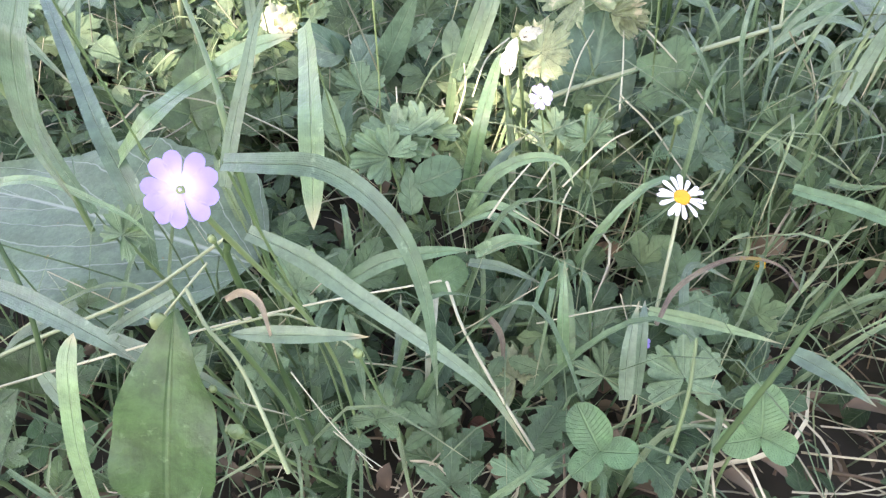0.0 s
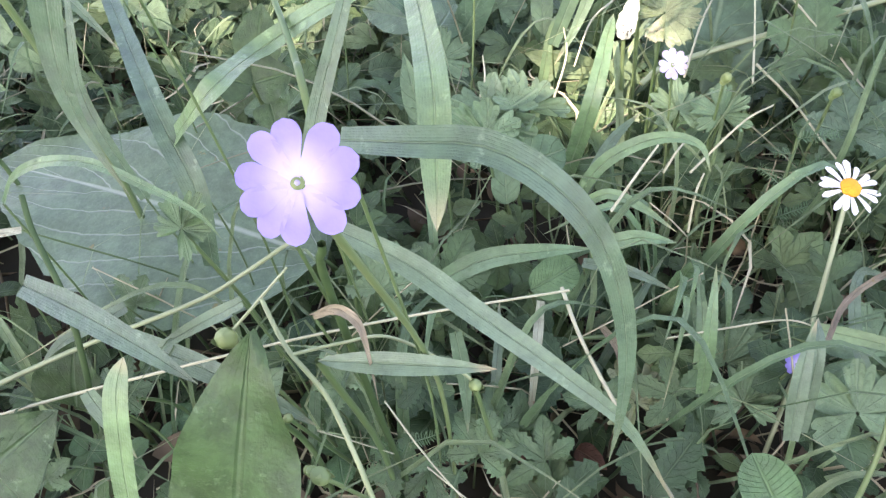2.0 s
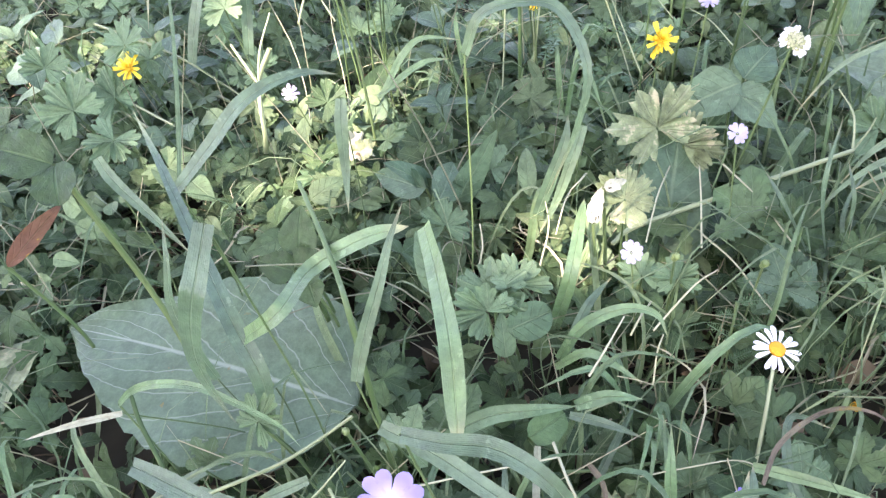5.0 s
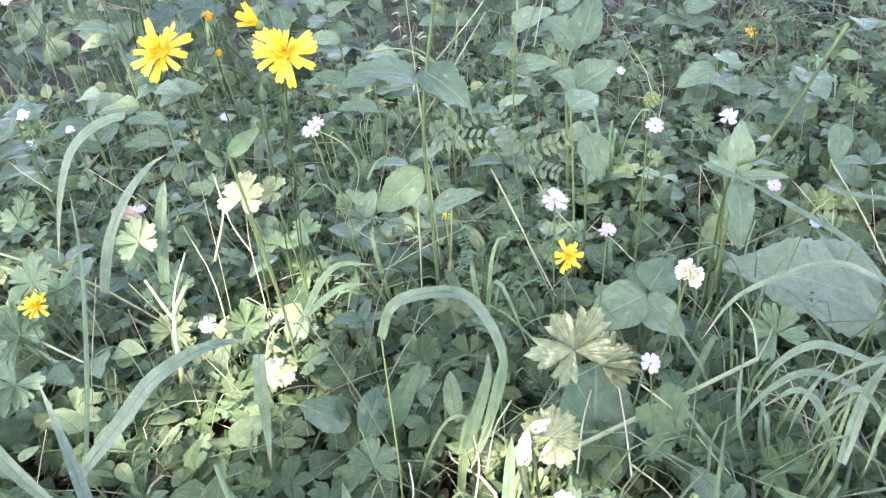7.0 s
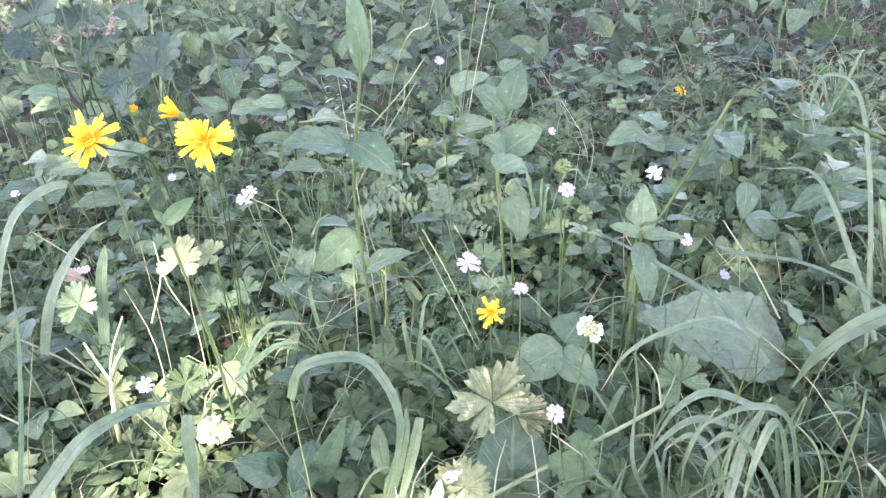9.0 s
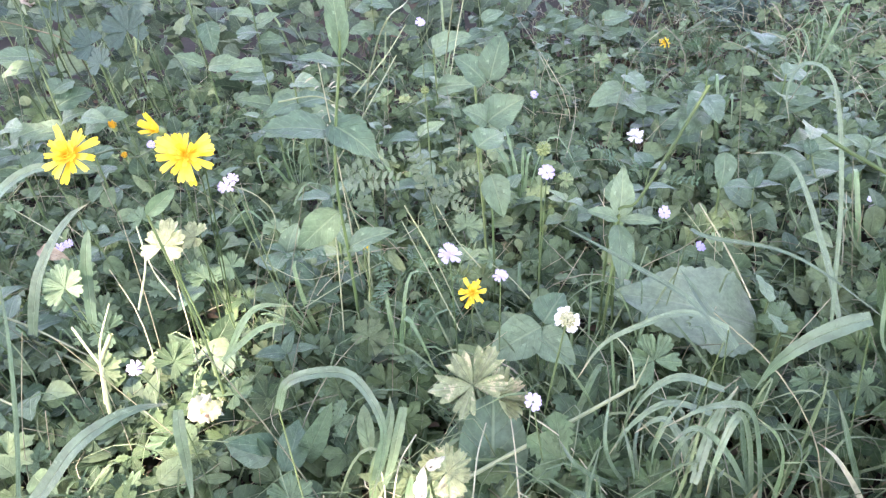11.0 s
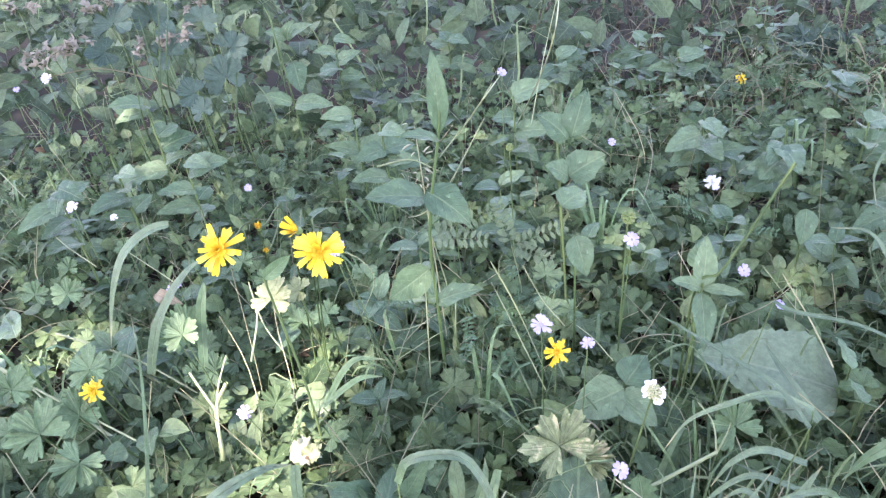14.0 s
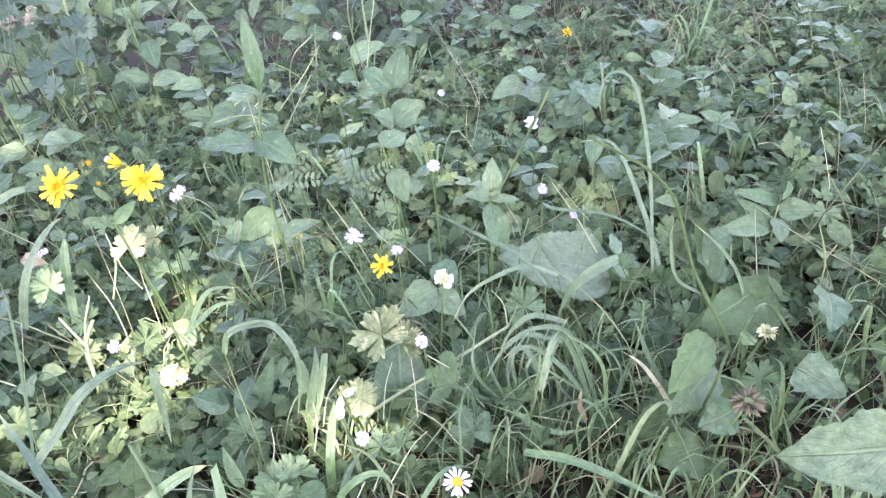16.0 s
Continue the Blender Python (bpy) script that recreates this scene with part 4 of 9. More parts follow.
def meadow():
    away = pose(0.3, 1.9, GROUND)
    r = np.random.default_rng(11)
    cinq = [rosette("cinquefoil", "low creeping herb with five toothed leaflets on each stalk", "wild herb", "cinquefoil plants", L_CINQ, 5, 0.035, h, M_STEM, r, pose(-0.2 + 0.1 * i, 1.3, GROUND)) for i, h in enumerate((0.03, 0.042, 0.055, 0.07))]
    sow(cinq, 265, 0.06, 1.35, r, lambda x, y: clear_way(x, y) and (y > 0.32 or r.uniform() < 0.6), lean=14)
    crane = [rosette("cranesbill", "pale green herb with round, deeply lobed leaves", "wild herb", "leafy cranesbill plants", L_CRANE, 5, 0.045, h, M_STEM, r, pose(0.3 + 0.1 * i, 1.3, GROUND)) for i, h in enumerate((0.035, 0.055, 0.075))]
    sow(crane, 200, 0.4, 1.35, r, clear_way, (0.6, 1.15), lean=24)
    ovate = [herb("leafy_herb", "upright herb with pairs of pale ovate leaves", "wild herb", "upright leafy herbs", L_OVATE, p, h, M_STEM, r, pose(0.8, 1.25 + 0.1 * i, GROUND)) for i, (p, h) in enumerate(((2, 0.05), (3, 0.08), (4, 0.12)))]
    sow(ovate, 108, 0.5, 1.5, r)
    heart = [herb("small_herb", "low herb with small heart-shaped leaves", "wild herb", "small leafy herbs", L_HEART, p, h, M_STEM, r, pose(-0.8, 1.25 + 0.1 * i, GROUND), droop=30) for i, (p, h) in enumerate(((2, 0.045), (3, 0.07)))]
    sow(heart, 45, 0.4, 1.5, r)
    clov = [rosette("clover", "clover with three rounded green leaflets on each stalk", "clover", "clover plants", L_TRI, 5, 0.035, h, M_STEM, r, pose(-0.6, 1.2 + 0.1 * i, GROUND)) for i, h in enumerate((0.03, 0.05))]
    sow(clov, 60, 0.1, 1.2, r, clear_way)
    vetch = [rosette("vetch", "vetch with feathery leaves of many small leaflets", "wild herb", "vetch plants", L_VETCH, 5, 0.03, h, M_STEM, r, pose(0.1, 1.45 + 0.1 * i, GROUND), 25) for i, h in enumerate((0.05, 0.09))]
    sow(vetch, 24, 0.35, 1.2, r)
    grass = [tuft("grass_tuft", "tuft of arching green grass blades", "grass tufts", 7, h, d, w, M_GRASS, r, pose(-0.4, 1.4 + 0.1 * i, GROUND)) for i, (h, d, w) in enumerate(((0.07, 0.06, 0.004), (0.1, 0.08, 0.005), (0.06, 0.07, 0.003), (0.13, 0.09, 0.005)))]
    sow(grass, 100, 0.12, 1.5, r, lambda x, y: clear_way(x, y) and y < 1.35)


meadow()

# ---- flowers ----


def petal_ring(head, me, n, tilt, rng, ring=0.0, spin=0.0, name="petal", lift=0.0, uneven=1.0):
    for k in range(n):
        a = spin + 360 * k / n + uneven * rng.uniform(-7, 7)
        mm = pose(0, 0, lift + 0.0002 * (k % 3), 0, 0, a) @ pose(0, ring, 0, tilt + uneven * rng.uniform(-9, 9), rng.uniform(-8, 8), 0) @ Matrix.Scale(1 - uneven * rng.uniform(-0.07, 0.13), 4)
        part(name, me, head, mm)


M_WITHER = plain_material("withered_floret", (0.15, 0.14, 0.105), (0.29, 0.272, 0.215), 0.8, 120, translucent=0.2)
P_YEL = [mesh("petal", leaf(0.0122, 0.0035, "ligule", 10, 4, b, 0.3, notch=0.07, side=sd, twist=tw), M_YELLOW) for b, sd, tw in ((0.35, 0.04, 0.2), (0.7, -0.06, -0.3), (-0.2, 0.02, 0.4))]
M_GOLDDISC = plain_material("golden_disc", (0.6, 0.37, 0.01), (0.7, 0.5, 0.03), 0.7, 900, relief=1.0)
P_YELSHORT = mesh("petal", leaf(0.0072, 0.0024, "ligule", 6, 2, -0.2, 0.3, notch=0.06), M_YELLOW)
M_GOLD = plain_material("golden_bud", (0.5, 0.27, 0.015), (0.66, 0.43, 0.04), 0.6, 300)
P_BUD = mesh("petal", leaf(0.005, 0.0022, "petal", 4, 2, -0.6, 0.2), M_GOLD)
P_SEPAL = mesh("sepal", leaf(0.0052, 0.0022, "lance", 5, 2, -0.5, 0.3), M_BUD)
P_DAISY = mesh("petal", leaf(0.0095, 0.0030, "petal", 6, 2, 0.5, 0.15), M_WHITE)
P_WHITE = mesh("petal", leaf(0.0085, 0.0036, "petal", 5, 2, 0.4, 0.12, notch=0.2), M_LILACWHITE)
P_SNOWY = mesh("petal", leaf(0.0085, 0.0034, "petal", 5, 2, 0.4, 0.15, notch=0.2), M_WHITE)
P_WSHORT = mesh("petal", leaf(0.0058, 0.0032, "petal", 5, 2, 0.4, 0.12, notch=0.2), M_WHITE)
RF = np.random.default_rng(31)


def twin_petal(L, W, open_by, mat):
    """A petal cut at its end into two rounded lobes."""
    return mesh("petal", joined([turned(leaf(L, W, "lobe", 18, 4, 0.4, 0.1, ruffle=0.02), pose(0, 0, 0, 0, 0, a)) for a in (-open_by, open_by)]), mat)


P_LILAC = twin_petal(0.0086, 0.0045, 17.5, M_LILAC)
P_PALE = twin_petal(0.0072, 0.0036, 17, M_PALELILAC)


def stem_line(at, foot, bow):
    at, foot = np.array(at, float), np.array(foot, float)
    mid = (at + foot) / 2 + np.array(bow)
    return [tuple(foot), tuple(mid), tuple(at)]


def flower(name, label, at, foot, face, kind, size=1.0, bow=(0, 0, 0), mat_stem=None, r=0.0007, group=""):
    """A flower head on its stem; the base stands at the foot."""
    foot = (foot[0], foot[1], ground_z(foot[0], foot[1]))
    ob = base(name, Matrix.Translation(foot), label, "flower", group)
    rel = tuple(np.array(at) - np.array(foot))
    part("stem", mesh("stem", tube(stem_line(rel, (0, 0, -0.004), bow), r * 1.2, r, 5, 14), mat_stem or M_STEM), ob)
    head = part("flower_head", mesh("calyx", turned(ball(0.0017, 1.2, 8, 5), pose(0, 0, -0.0012)), M_BUD), ob, aim(rel, face, RF.uniform(0, 360)) @ Matrix.Scale(size, 4))
    if kind == "yellow":
        part("disc", mesh("disc", turned(ball(0.003, 0.45, 10, 4, 0.12, RF), pose(0, 0, 0.0006)), M_GOLDDISC), head)
        for k, me in enumerate(P_YEL):
            petal_ring(head, me, 6, 10 + 3 * k, RF, 0.001, 20 * k, uneven=2.0)
        petal_ring(head, P_YELSHORT, 12, 38, RF, 0.0008, 10, lift=0.0008, uneven=1.6)
        petal_ring(head, P_YELSHORT, 7, 62, RF, 0.0005, 30, lift=0.0012, uneven=1.3)
    elif kind == "half_open":
        part("bud", mesh("bud", turned(ball(0.0026, 1.3, 10, 6, 0.06, RF), pose(0, 0, 0.0008)), M_BUD), head)
        for k, me in enumerate(P_YEL):
            petal_ring(head, me, 4, 62 + 5 * k, RF, 0.0012, 30 * k, lift=0.001, uneven=1.2)
    elif kind == "daisy":
        part("disc", mesh("disc", turned(ball(0.0043, 0.5, 14, 6, 0.06, RF), pose(0, 0, 0.0006)), M_ORANGE), head, label="domed yellow disc")
        petal_ring(head, P_DAISY, 15, 2, RF, 0.0032)
    elif kind in ("lilac", "pale"):
        part("disc", mesh("disc", turned(ball(0.0005, 1.3, 8, 5), pose(0, 0, 0.0004)), M_PALELILAC), head)
        petal_ring(head, P_LILAC if kind == "lilac" else P_PALE, 5, 12, RF, 0.0006)
    elif kind == "white":
        part("disc", mesh("disc", turned(ball(0.0022, 0.6, 8, 4, 0.2, RF), pose(0, 0, 0.0008)), M_PALELILAC), head)
        petal_ring(head, P_WHITE, 10, 10, RF, 0.0012, uneven=1.6)
        petal_ring(head, P_WHITE, 6, 40, RF, 0.0006, 15, lift=0.001, uneven=1.6)
    elif kind == "snowy":
        petal_ring(head, P_SNOWY, 11, 12, RF, 0.001, uneven=1.6)
        petal_ring(head, P_SNOWY, 9, 42, RF, 0.0008, 15, lift=0.001, uneven=1.6)
        petal_ring(head, P_WSHORT, 6, 68, RF, 0.0004, 0, lift=0.0015, uneven=1.6)
    elif kind == "bare":
        part("bud", mesh("bud", turned(ball(0.0024, 1.3, 10, 6, 0.03, RF), pose(0, 0, 0.002)), M_BUD), head)
        petal_ring(head, P_SEPAL, 5, 74, RF, 0.0014)
    elif kind == "bud":
        part("bud", mesh("bud", turned(ball(0.0024, 1.1, 10, 6, 0.06, RF), pose(0, 0, 0.001)), M_BUD), head)
        petal_ring(head, P_BUD, 12, 62, RF, 0.0012, lift=0.0012)
        petal_ring(head, P_BUD, 8, 80, RF, 0.0006, 20, lift=0.0016)
    elif kind == "umbel":
        bud = mesh("bud", ball(0.0015, 1.1, 7, 5, 0.05, RF), M_CREAM)
        for k in range(30):
            q, w = 0.0068 * math.sqrt((k + 0.5) / 30), 2.4 * k
            part("bud", bud, head, pose(q * math.cos(w), q * math.sin(w), 0.004 - 50 * q * q) @ Matrix.Scale(0.75 + 0.06 * (k % 5), 4))
        for k in range(22):
            a = (20 if k % 2 else 205) + 11 * (k // 2 - 5) + RF.uniform(-8, 8)
            part("petal", P_WSHORT, head, pose(0, 0, 0.0008 + 0.0003 * (k % 4), 0, 0, a) @ pose(0, 0.0042, 0, RF.uniform(-15, 30), RF.uniform(-25, 25), 0) @ Matrix.Scale(RF.uniform(0.9, 1.35), 4))
    elif kind == "seed":
        bud = mesh("bud", ball(0.0015, 1.5, 7, 5, 0.08, RF), M_BUD)
        for k in range(34):
            z, w = 1 - 1.7 * (k + 0.5) / 34, 2.4 * k
            q = math.sqrt(1 - z * z)
            part("bud", bud, head, aim((0.0045 * q * math.cos(w), 0.0045 * q * math.sin(w), 0.003 + 0.0045 * z), (q * math.cos(w), q * math.sin(w), z)))
    return ob


def yellow_flower(at, foot, face, size=1.0, bow=(0, 0, 0), mat=None):
    return flower("yellow_composite", "bright yellow flower with many narrow petals on a thin stem", at, foot, face, "yellow", size, bow, mat, r=0.0006, group="yellow flowers")


def pale_flower(at, foot, face, size=1.0, bow=(0, 0, 0)):
    return flower("cranesbill_flower", "pale lilac flower with five notched petals on a thin stem", at, foot, face, "pale", size, bow, r=0.0005, group="small pale flowers")


def white_flower(at, foot, face, size=1.0, bow=(0, 0, 0), kind="white"):
    return flower("white_flower", "small lilac-white flower with ragged petals on a thin stem", at, foot, face, kind, size, bow, r=0.0005, group="small white flowers")


UPF = (0.0, -0.62, 0.78)
yellow_flower((-0.119, 0.378, 0.315), (-0.16, 0.6, 0), (-0.1, -0.75, 0.65), 1.05, (0, 0.07, 0.08), M_DARKSTEM)
yellow_flower((-0.065, 0.368, 0.310), (-0.13, 0.61, 0), (0.05, -0.8, 0.6), 1.05, (0, 0.07, 0.08), M_DARKSTEM)
yellow_flower((-0.321, 0.551, 0.099), (-0.31, 0.6, 0), UPF, 0.95)
yellow_flower((0.09, 0.49, 0.11), (0.09, 0.52, 0), (0.1, -0.7, 0.7), 0.95)
yellow_flower((0.637, 1.27, 0.03), (0.64, 1.29, 0), UPF, 0.95)
flower("daisy", "white daisy with a domed yellow disc", (0.091, 0.24, 0.076), (0.056, 0.16, 0), (0.15, -0.36, 0.92), "daisy", 0.92, (0.004, 0.004, 0.01), M_PALESTEM, 0.0009)
flower("cranesbill_flower", "large lilac flower with five deeply notched petals", (-0.06, 0.103, 0.203), (-0.055, 0.16, 0), (0.05, -0.75, 0.66), "lilac", 0.86, (0.003, 0.02, 0))
pale_flower((0.031, 0.282, 0.104), (0.05, 0.31, 0), UPF, 0.8)
pale_flower((0.097, 0.347, 0.124), (0.115, 0.36, 0), UPF, 0.8)
white_flower((0.066, 0.429, 0.189), (0.07, 0.47, 0), UPF, 0.85)
white_flower((0.102, 0.438, 0.158), (0.1, 0.47, 0), UPF, 0.6)
pale_flower((0.163, 0.52, 0.19), (0.16, 0.56, 0), UPF, 0.9)
white_flower((-0.079, 0.526, 0.219), (-0.05, 0.58, 0), UPF, 0.75)
white_flower((-0.074, 0.527, 0.224), (-0.05, 0.58, 0), (0.3, -0.6, 0.7), 0.5)
pale_flower((0.303, 0.589, 0.09), (0.3, 0.61, 0), UPF, 0.9)
pale_flower((0.133, 0.943, 0.212), (0.13, 0.98, 0), UPF, 0.9)
white_flower((-0.18, 0.50, 0.09), (-0.16, 0.53, 0), UPF, 0.8)
white_flower((0.388, 0.844, 0.053), (0.388, 0.862, 0), UPF, 1.3, kind="snowy")
flower("white_umbel", "white flower head with cream-green buds in its middle", (0.129, 0.377, 0.158), (0.11, 0.41, 0), (0.1, -0.6, 0.8), "umbel", 0.8)


for at, foot, sc in (((-0.094, 0.374, 0.326), (-0.14, 0.62, 0), 0.62), ((-0.0935, 0.374, 0.311), (-0.14, 0.62, 0), 0.5)):
    flower("yellow_bud", "orange-yellow half-opened flower bud", at, foot, (0, -0.5, 0.85), "bud", sc, (0, 0.07, 0.08), M_DARKSTEM, r=0.0005, group="yellow buds")
flower("yellow_composite", "half-open yellow flower leaning beside a full one", (-0.0735, 0.372, 0.322), (-0.13, 0.61, 0), (-0.55, -0.45, 0.7), "half_open", 0.8, (0, 0.07, 0.08), M_DARKSTEM, r=0.0005, group="yellow flowers")
for at, sc in (((0.163, 0.53, 0.205), 1.1), ((0.10, 0.72, 0.2), 0.8), ((0.03, 0.66, 0.17), 0.8)):
    ob = flower("seed_head", "round green seed head of tight buds", at, (at[0], at[1] + 0.03, 0), UPF, "seed", sc * 0.85, group="seed heads")


def withered_head(at, foot, mat, label, size=1.0):
    foot = (foot[0], foot[1], ground_z(foot[0], foot[1]))
    ob = base("withered_flower", Matrix.Translation(foot), label, "flower")
    rel = np.array(at) - np.array(foot)
    part("stem", mesh("stem", tube(stem_line(rel, (0, 0, -0.004), (0, 0.01, 0)), 0.0014, 0.001, 5, 10), M_STEM), ob)
    head = part("flower_head", mesh("core", ball(0.004, 0.9, 8, 5, 0.1, RF), M_BUD), ob, Matrix.Translation(rel) @ Matrix.Scale(size, 4))
    pm = mesh("floret", leaf(0.0085, 0.0028, "lance", 5, 2, 0.9, 0.6), mat)
    for k in range(64):
        z, a = 1 - 1.5 * (k + 0.5) / 64, 137.5 * k
        part("floret", pm, head, pose(0, 0, 0, 0, 0, a) @ pose(0, 0.003, 0.001, math.degrees(math.asin(z)) + RF.uniform(-14, 14), RF.uniform(-60, 60), 0) @ Matrix.Scale(RF.uniform(0.6, 1.1), 4))
    return ob


withered_head((0.301, 0.200, 0.114), (0.301, 0.230), M_MAUVE, "withered mauve flower head gone brown", 1.25)
withered_head((0.361, 0.260, 0.111), (0.361, 0.290), M_CREAM, "cream-coloured fading flower head", 0.8)
pale_flower((0.331, 0.565, 0.060), (0.331, 0.585, 0), UPF, 0.70)
white_flower((0.584, 0.642, 0.020), (0.584, 0.662, 0), UPF, 1.20, kind="snowy")
white_flower((0.644, 0.761, 0.000), (0.644, 0.781, 0), UPF, 0.70)
pale_flower((0.261, 0.875, 0.120), (0.261, 0.895, 0), UPF, 0.80)
white_flower((0.053, 0.219, 0.010), (0.053, 0.239, 0), UPF, 0.60)
pale_flower((-0.222, 0.902, 0.120), (-0.222, 0.922, 0), UPF, 0.80)
pale_flower((-0.288, 0.731, 0.090), (-0.288, 0.751, 0), UPF, 0.70)
white_flower((-0.286, 0.705, 0.100), (-0.286, 0.725, 0), UPF, 0.60)
white_flower((-0.486, 0.962, 0.100), (-0.486, 0.982, 0), UPF, 0.70)
flower("cranesbill_flower", "small violet flower half hidden in the leaves", (0.067, 0.188, 0.040), (0.067, 0.208, 0), UPF, "lilac", 0.55)
pale_flower((-0.857, 1.689, 0.100), (-0.857, 1.709, 0), UPF, 1.10)
flower("cranesbill_flower", "small violet flower half hidden in the leaves", (-0.579, 0.758, 0.060), (-0.579, 0.778, 0), UPF, "lilac", 0.70)
flower("yellow_bud", "small yellow flower bud", (0.011, 0.575, 0.120), (0.011, 0.595, 0), UPF, "bud", 0.80, group="yellow buds")
flower("yellow_bud", "small yellow flower bud", (0.136, 0.239, 0.030), (0.136, 0.259, 0), UPF, "bud", 0.80, group="yellow buds")

# vetch round the tall herb
for x, y, s in ((0.055, 0.60, 1.0), (0.085, 0.62, 0.9), (0.02, 0.63, 1.0)):
    rosette("vetch", "tall vetch with feathery leaves of many small leaflets", "wild herb", "vetch plants", L_VETCH, 6, 0.045, 0.12, M_STEM, RF, pose(x, y, ground_z(x, y), 0, 0, 40 * s) @ Matrix.Scale(s, 4), 25)


def withered_umbel(at, foot, rays, size, seed):
    """A dry flower head: thin rays ending in small withered florets."""
    r = np.random.default_rng(seed)
    foot = (foot[0], foot[1], ground_z(foot[0], foot[1]))
    ob = base("withered_umbel", Matrix.Translation(foot), "withered pinkish brown umbel on a thin dry stem", "flower", "withered umbels")
    rel = np.array(at) - np.array(foot)
    part("stem", mesh("stem", tube(stem_line(rel, (0, 0, -0.004), (0.01, 0.01, 0)), 0.0012, 0.0007, 5, 10), M_DARKSTEM), ob)
    fl = mesh("floret", joined([turned(leaf(0.009, 0.006, "ovate", 4, 2, 1.0, 0.5), pose(0, 0, 0, r.uniform(-30, 60), r.uniform(-40, 40), 72 * k)) for k in range(5)]), M_WITHER)
    for k in range(rays):
        a, e, l = r.uniform(0, 2 * np.pi), r.uniform(0.3, 1.2), size * r.uniform(0.5, 1)
        tip = rel + l * np.array((math.cos(a) * math.cos(e), math.sin(a) * math.cos(e), math.sin(e)))
        part("ray", mesh("ray", tube([rel, (rel + tip) / 2 + np.array((0, 0, 0.004)), tip], 0.0006, 0.0004, 3, 3), M_DARKSTEM), ob)
        part("floret", fl, ob, Matrix.Translation(tip) @ pose(0, 0, 0, r.uniform(-50, 50), r.uniform(-50, 50), r.uniform(0, 360)) @ Matrix.Scale(r.uniform(0.8, 1.5), 4))


def panicle(foot, top, seed):
    """A dry grass stem with drooping beige spikelets."""
    r = np.random.default_rng(seed)
    o = np.array((foot[0], foot[1], ground_z(foot[0], foot[1])))
    ob = base("flowering_grass", Matrix.Translation(o), "dry grass stem with drooping beige spikelets", "grass", "flowering grasses")
    rel = np.array(top) - o
    line = spline([(0, 0, -0.004), rel * 0.6 + np.array((0, 0.01, 0.02)), rel], 20)
    part("stem", mesh("stem", tube([line[0], line[10], line[20]], 0.0008, 0.0004, 4, 10), M_STRAWONE), ob)
    sp = mesh("spikelet", leaf(0.009, 0.0022, "lance", 4, 2, 0.6, 0.5), M_DRYLEAF)
    for k in range(22):
        p = line[12 + k % 9]
        d = Vector((r.normal(), r.normal(), r.uniform(-0.8, 0.6))).normalized()
        part("spikelet", sp, ob, lay(tuple(p + 0.006 * np.array(d)), d, (0.1, -0.3, 0.9)) @ Matrix.Scale(r.uniform(0.7, 1.3), 4))

withered_umbel((-0.435, 1.203, 0.307), (-0.405, 1.253), 12, 0.035, 1)
withered_umbel((-0.388, 1.258, 0.306), (-0.358, 1.308), 12, 0.035, 2)
withered_umbel((-0.329, 1.167, 0.255), (-0.299, 1.217), 12, 0.035, 3)
withered_umbel((-0.350, 1.111, 0.256), (-0.320, 1.161), 12, 0.035, 4)
withered_umbel((-0.437, 1.072, 0.280), (-0.407, 1.122), 12, 0.035, 5)
withered_umbel((-0.313, 1.290, 0.269), (-0.283, 1.340), 12, 0.035, 6)
withered_umbel((-0.463, 1.018, 0.284), (-0.433, 1.068), 12, 0.035, 7)
withered_umbel((-0.558, 1.219, 0.321), (-0.528, 1.269), 12, 0.035, 8)
panicle((0.757, 1.557), (0.737, 1.527, 0.030), 1)
panicle((0.851, 1.540), (0.831, 1.510, 0.030), 2)
panicle((0.888, 1.472), (0.868, 1.442, 0.030), 3)
panicle((0.756, 1.431), (0.736, 1.401, 0.030), 4)
panicle((0.687, 1.571), (0.667, 1.541, 0.030), 5)
panicle((0.801, 1.537), (0.781, 1.507, 0.030), 6)

# ---- single plants and blades ----
RH = np.random.default_rng(77)


def grass_blade(pts, W, mat=None, foot=None, turn=0.0, up=(0.0, -0.55, 0.83), label="long arching green grass blade", r=0.0004, fold=0.2, kind="blade"):
    """One long blade; where it grows from a stalk, foot is the stalk's place on the soil."""
    at = foot or pts[0]
    z = ground_z(at[0], at[1]) if foot else at[2]
    ob = base("tall_grass", Matrix.Translation((at[0], at[1], z)), label, "grass", "long grass blades")
    o = np.array((at[0], at[1], z))
    rel = [tuple(np.array(p) - o) for p in pts]
    part("blade", mesh("blade", ribbon(rel, W, 22, up, fold, turn, kind), mat or M_GRASS), ob)
    if foot:
        a, b = np.array((0, 0, -0.004)), np.array(rel[0])
        part("stalk", mesh("stalk", tube([a, (a + b) / 2 + np.array([0.004, 0.006, 0]), b], r * 1.3, r, 5, 10), M_STEM), ob)
    return ob


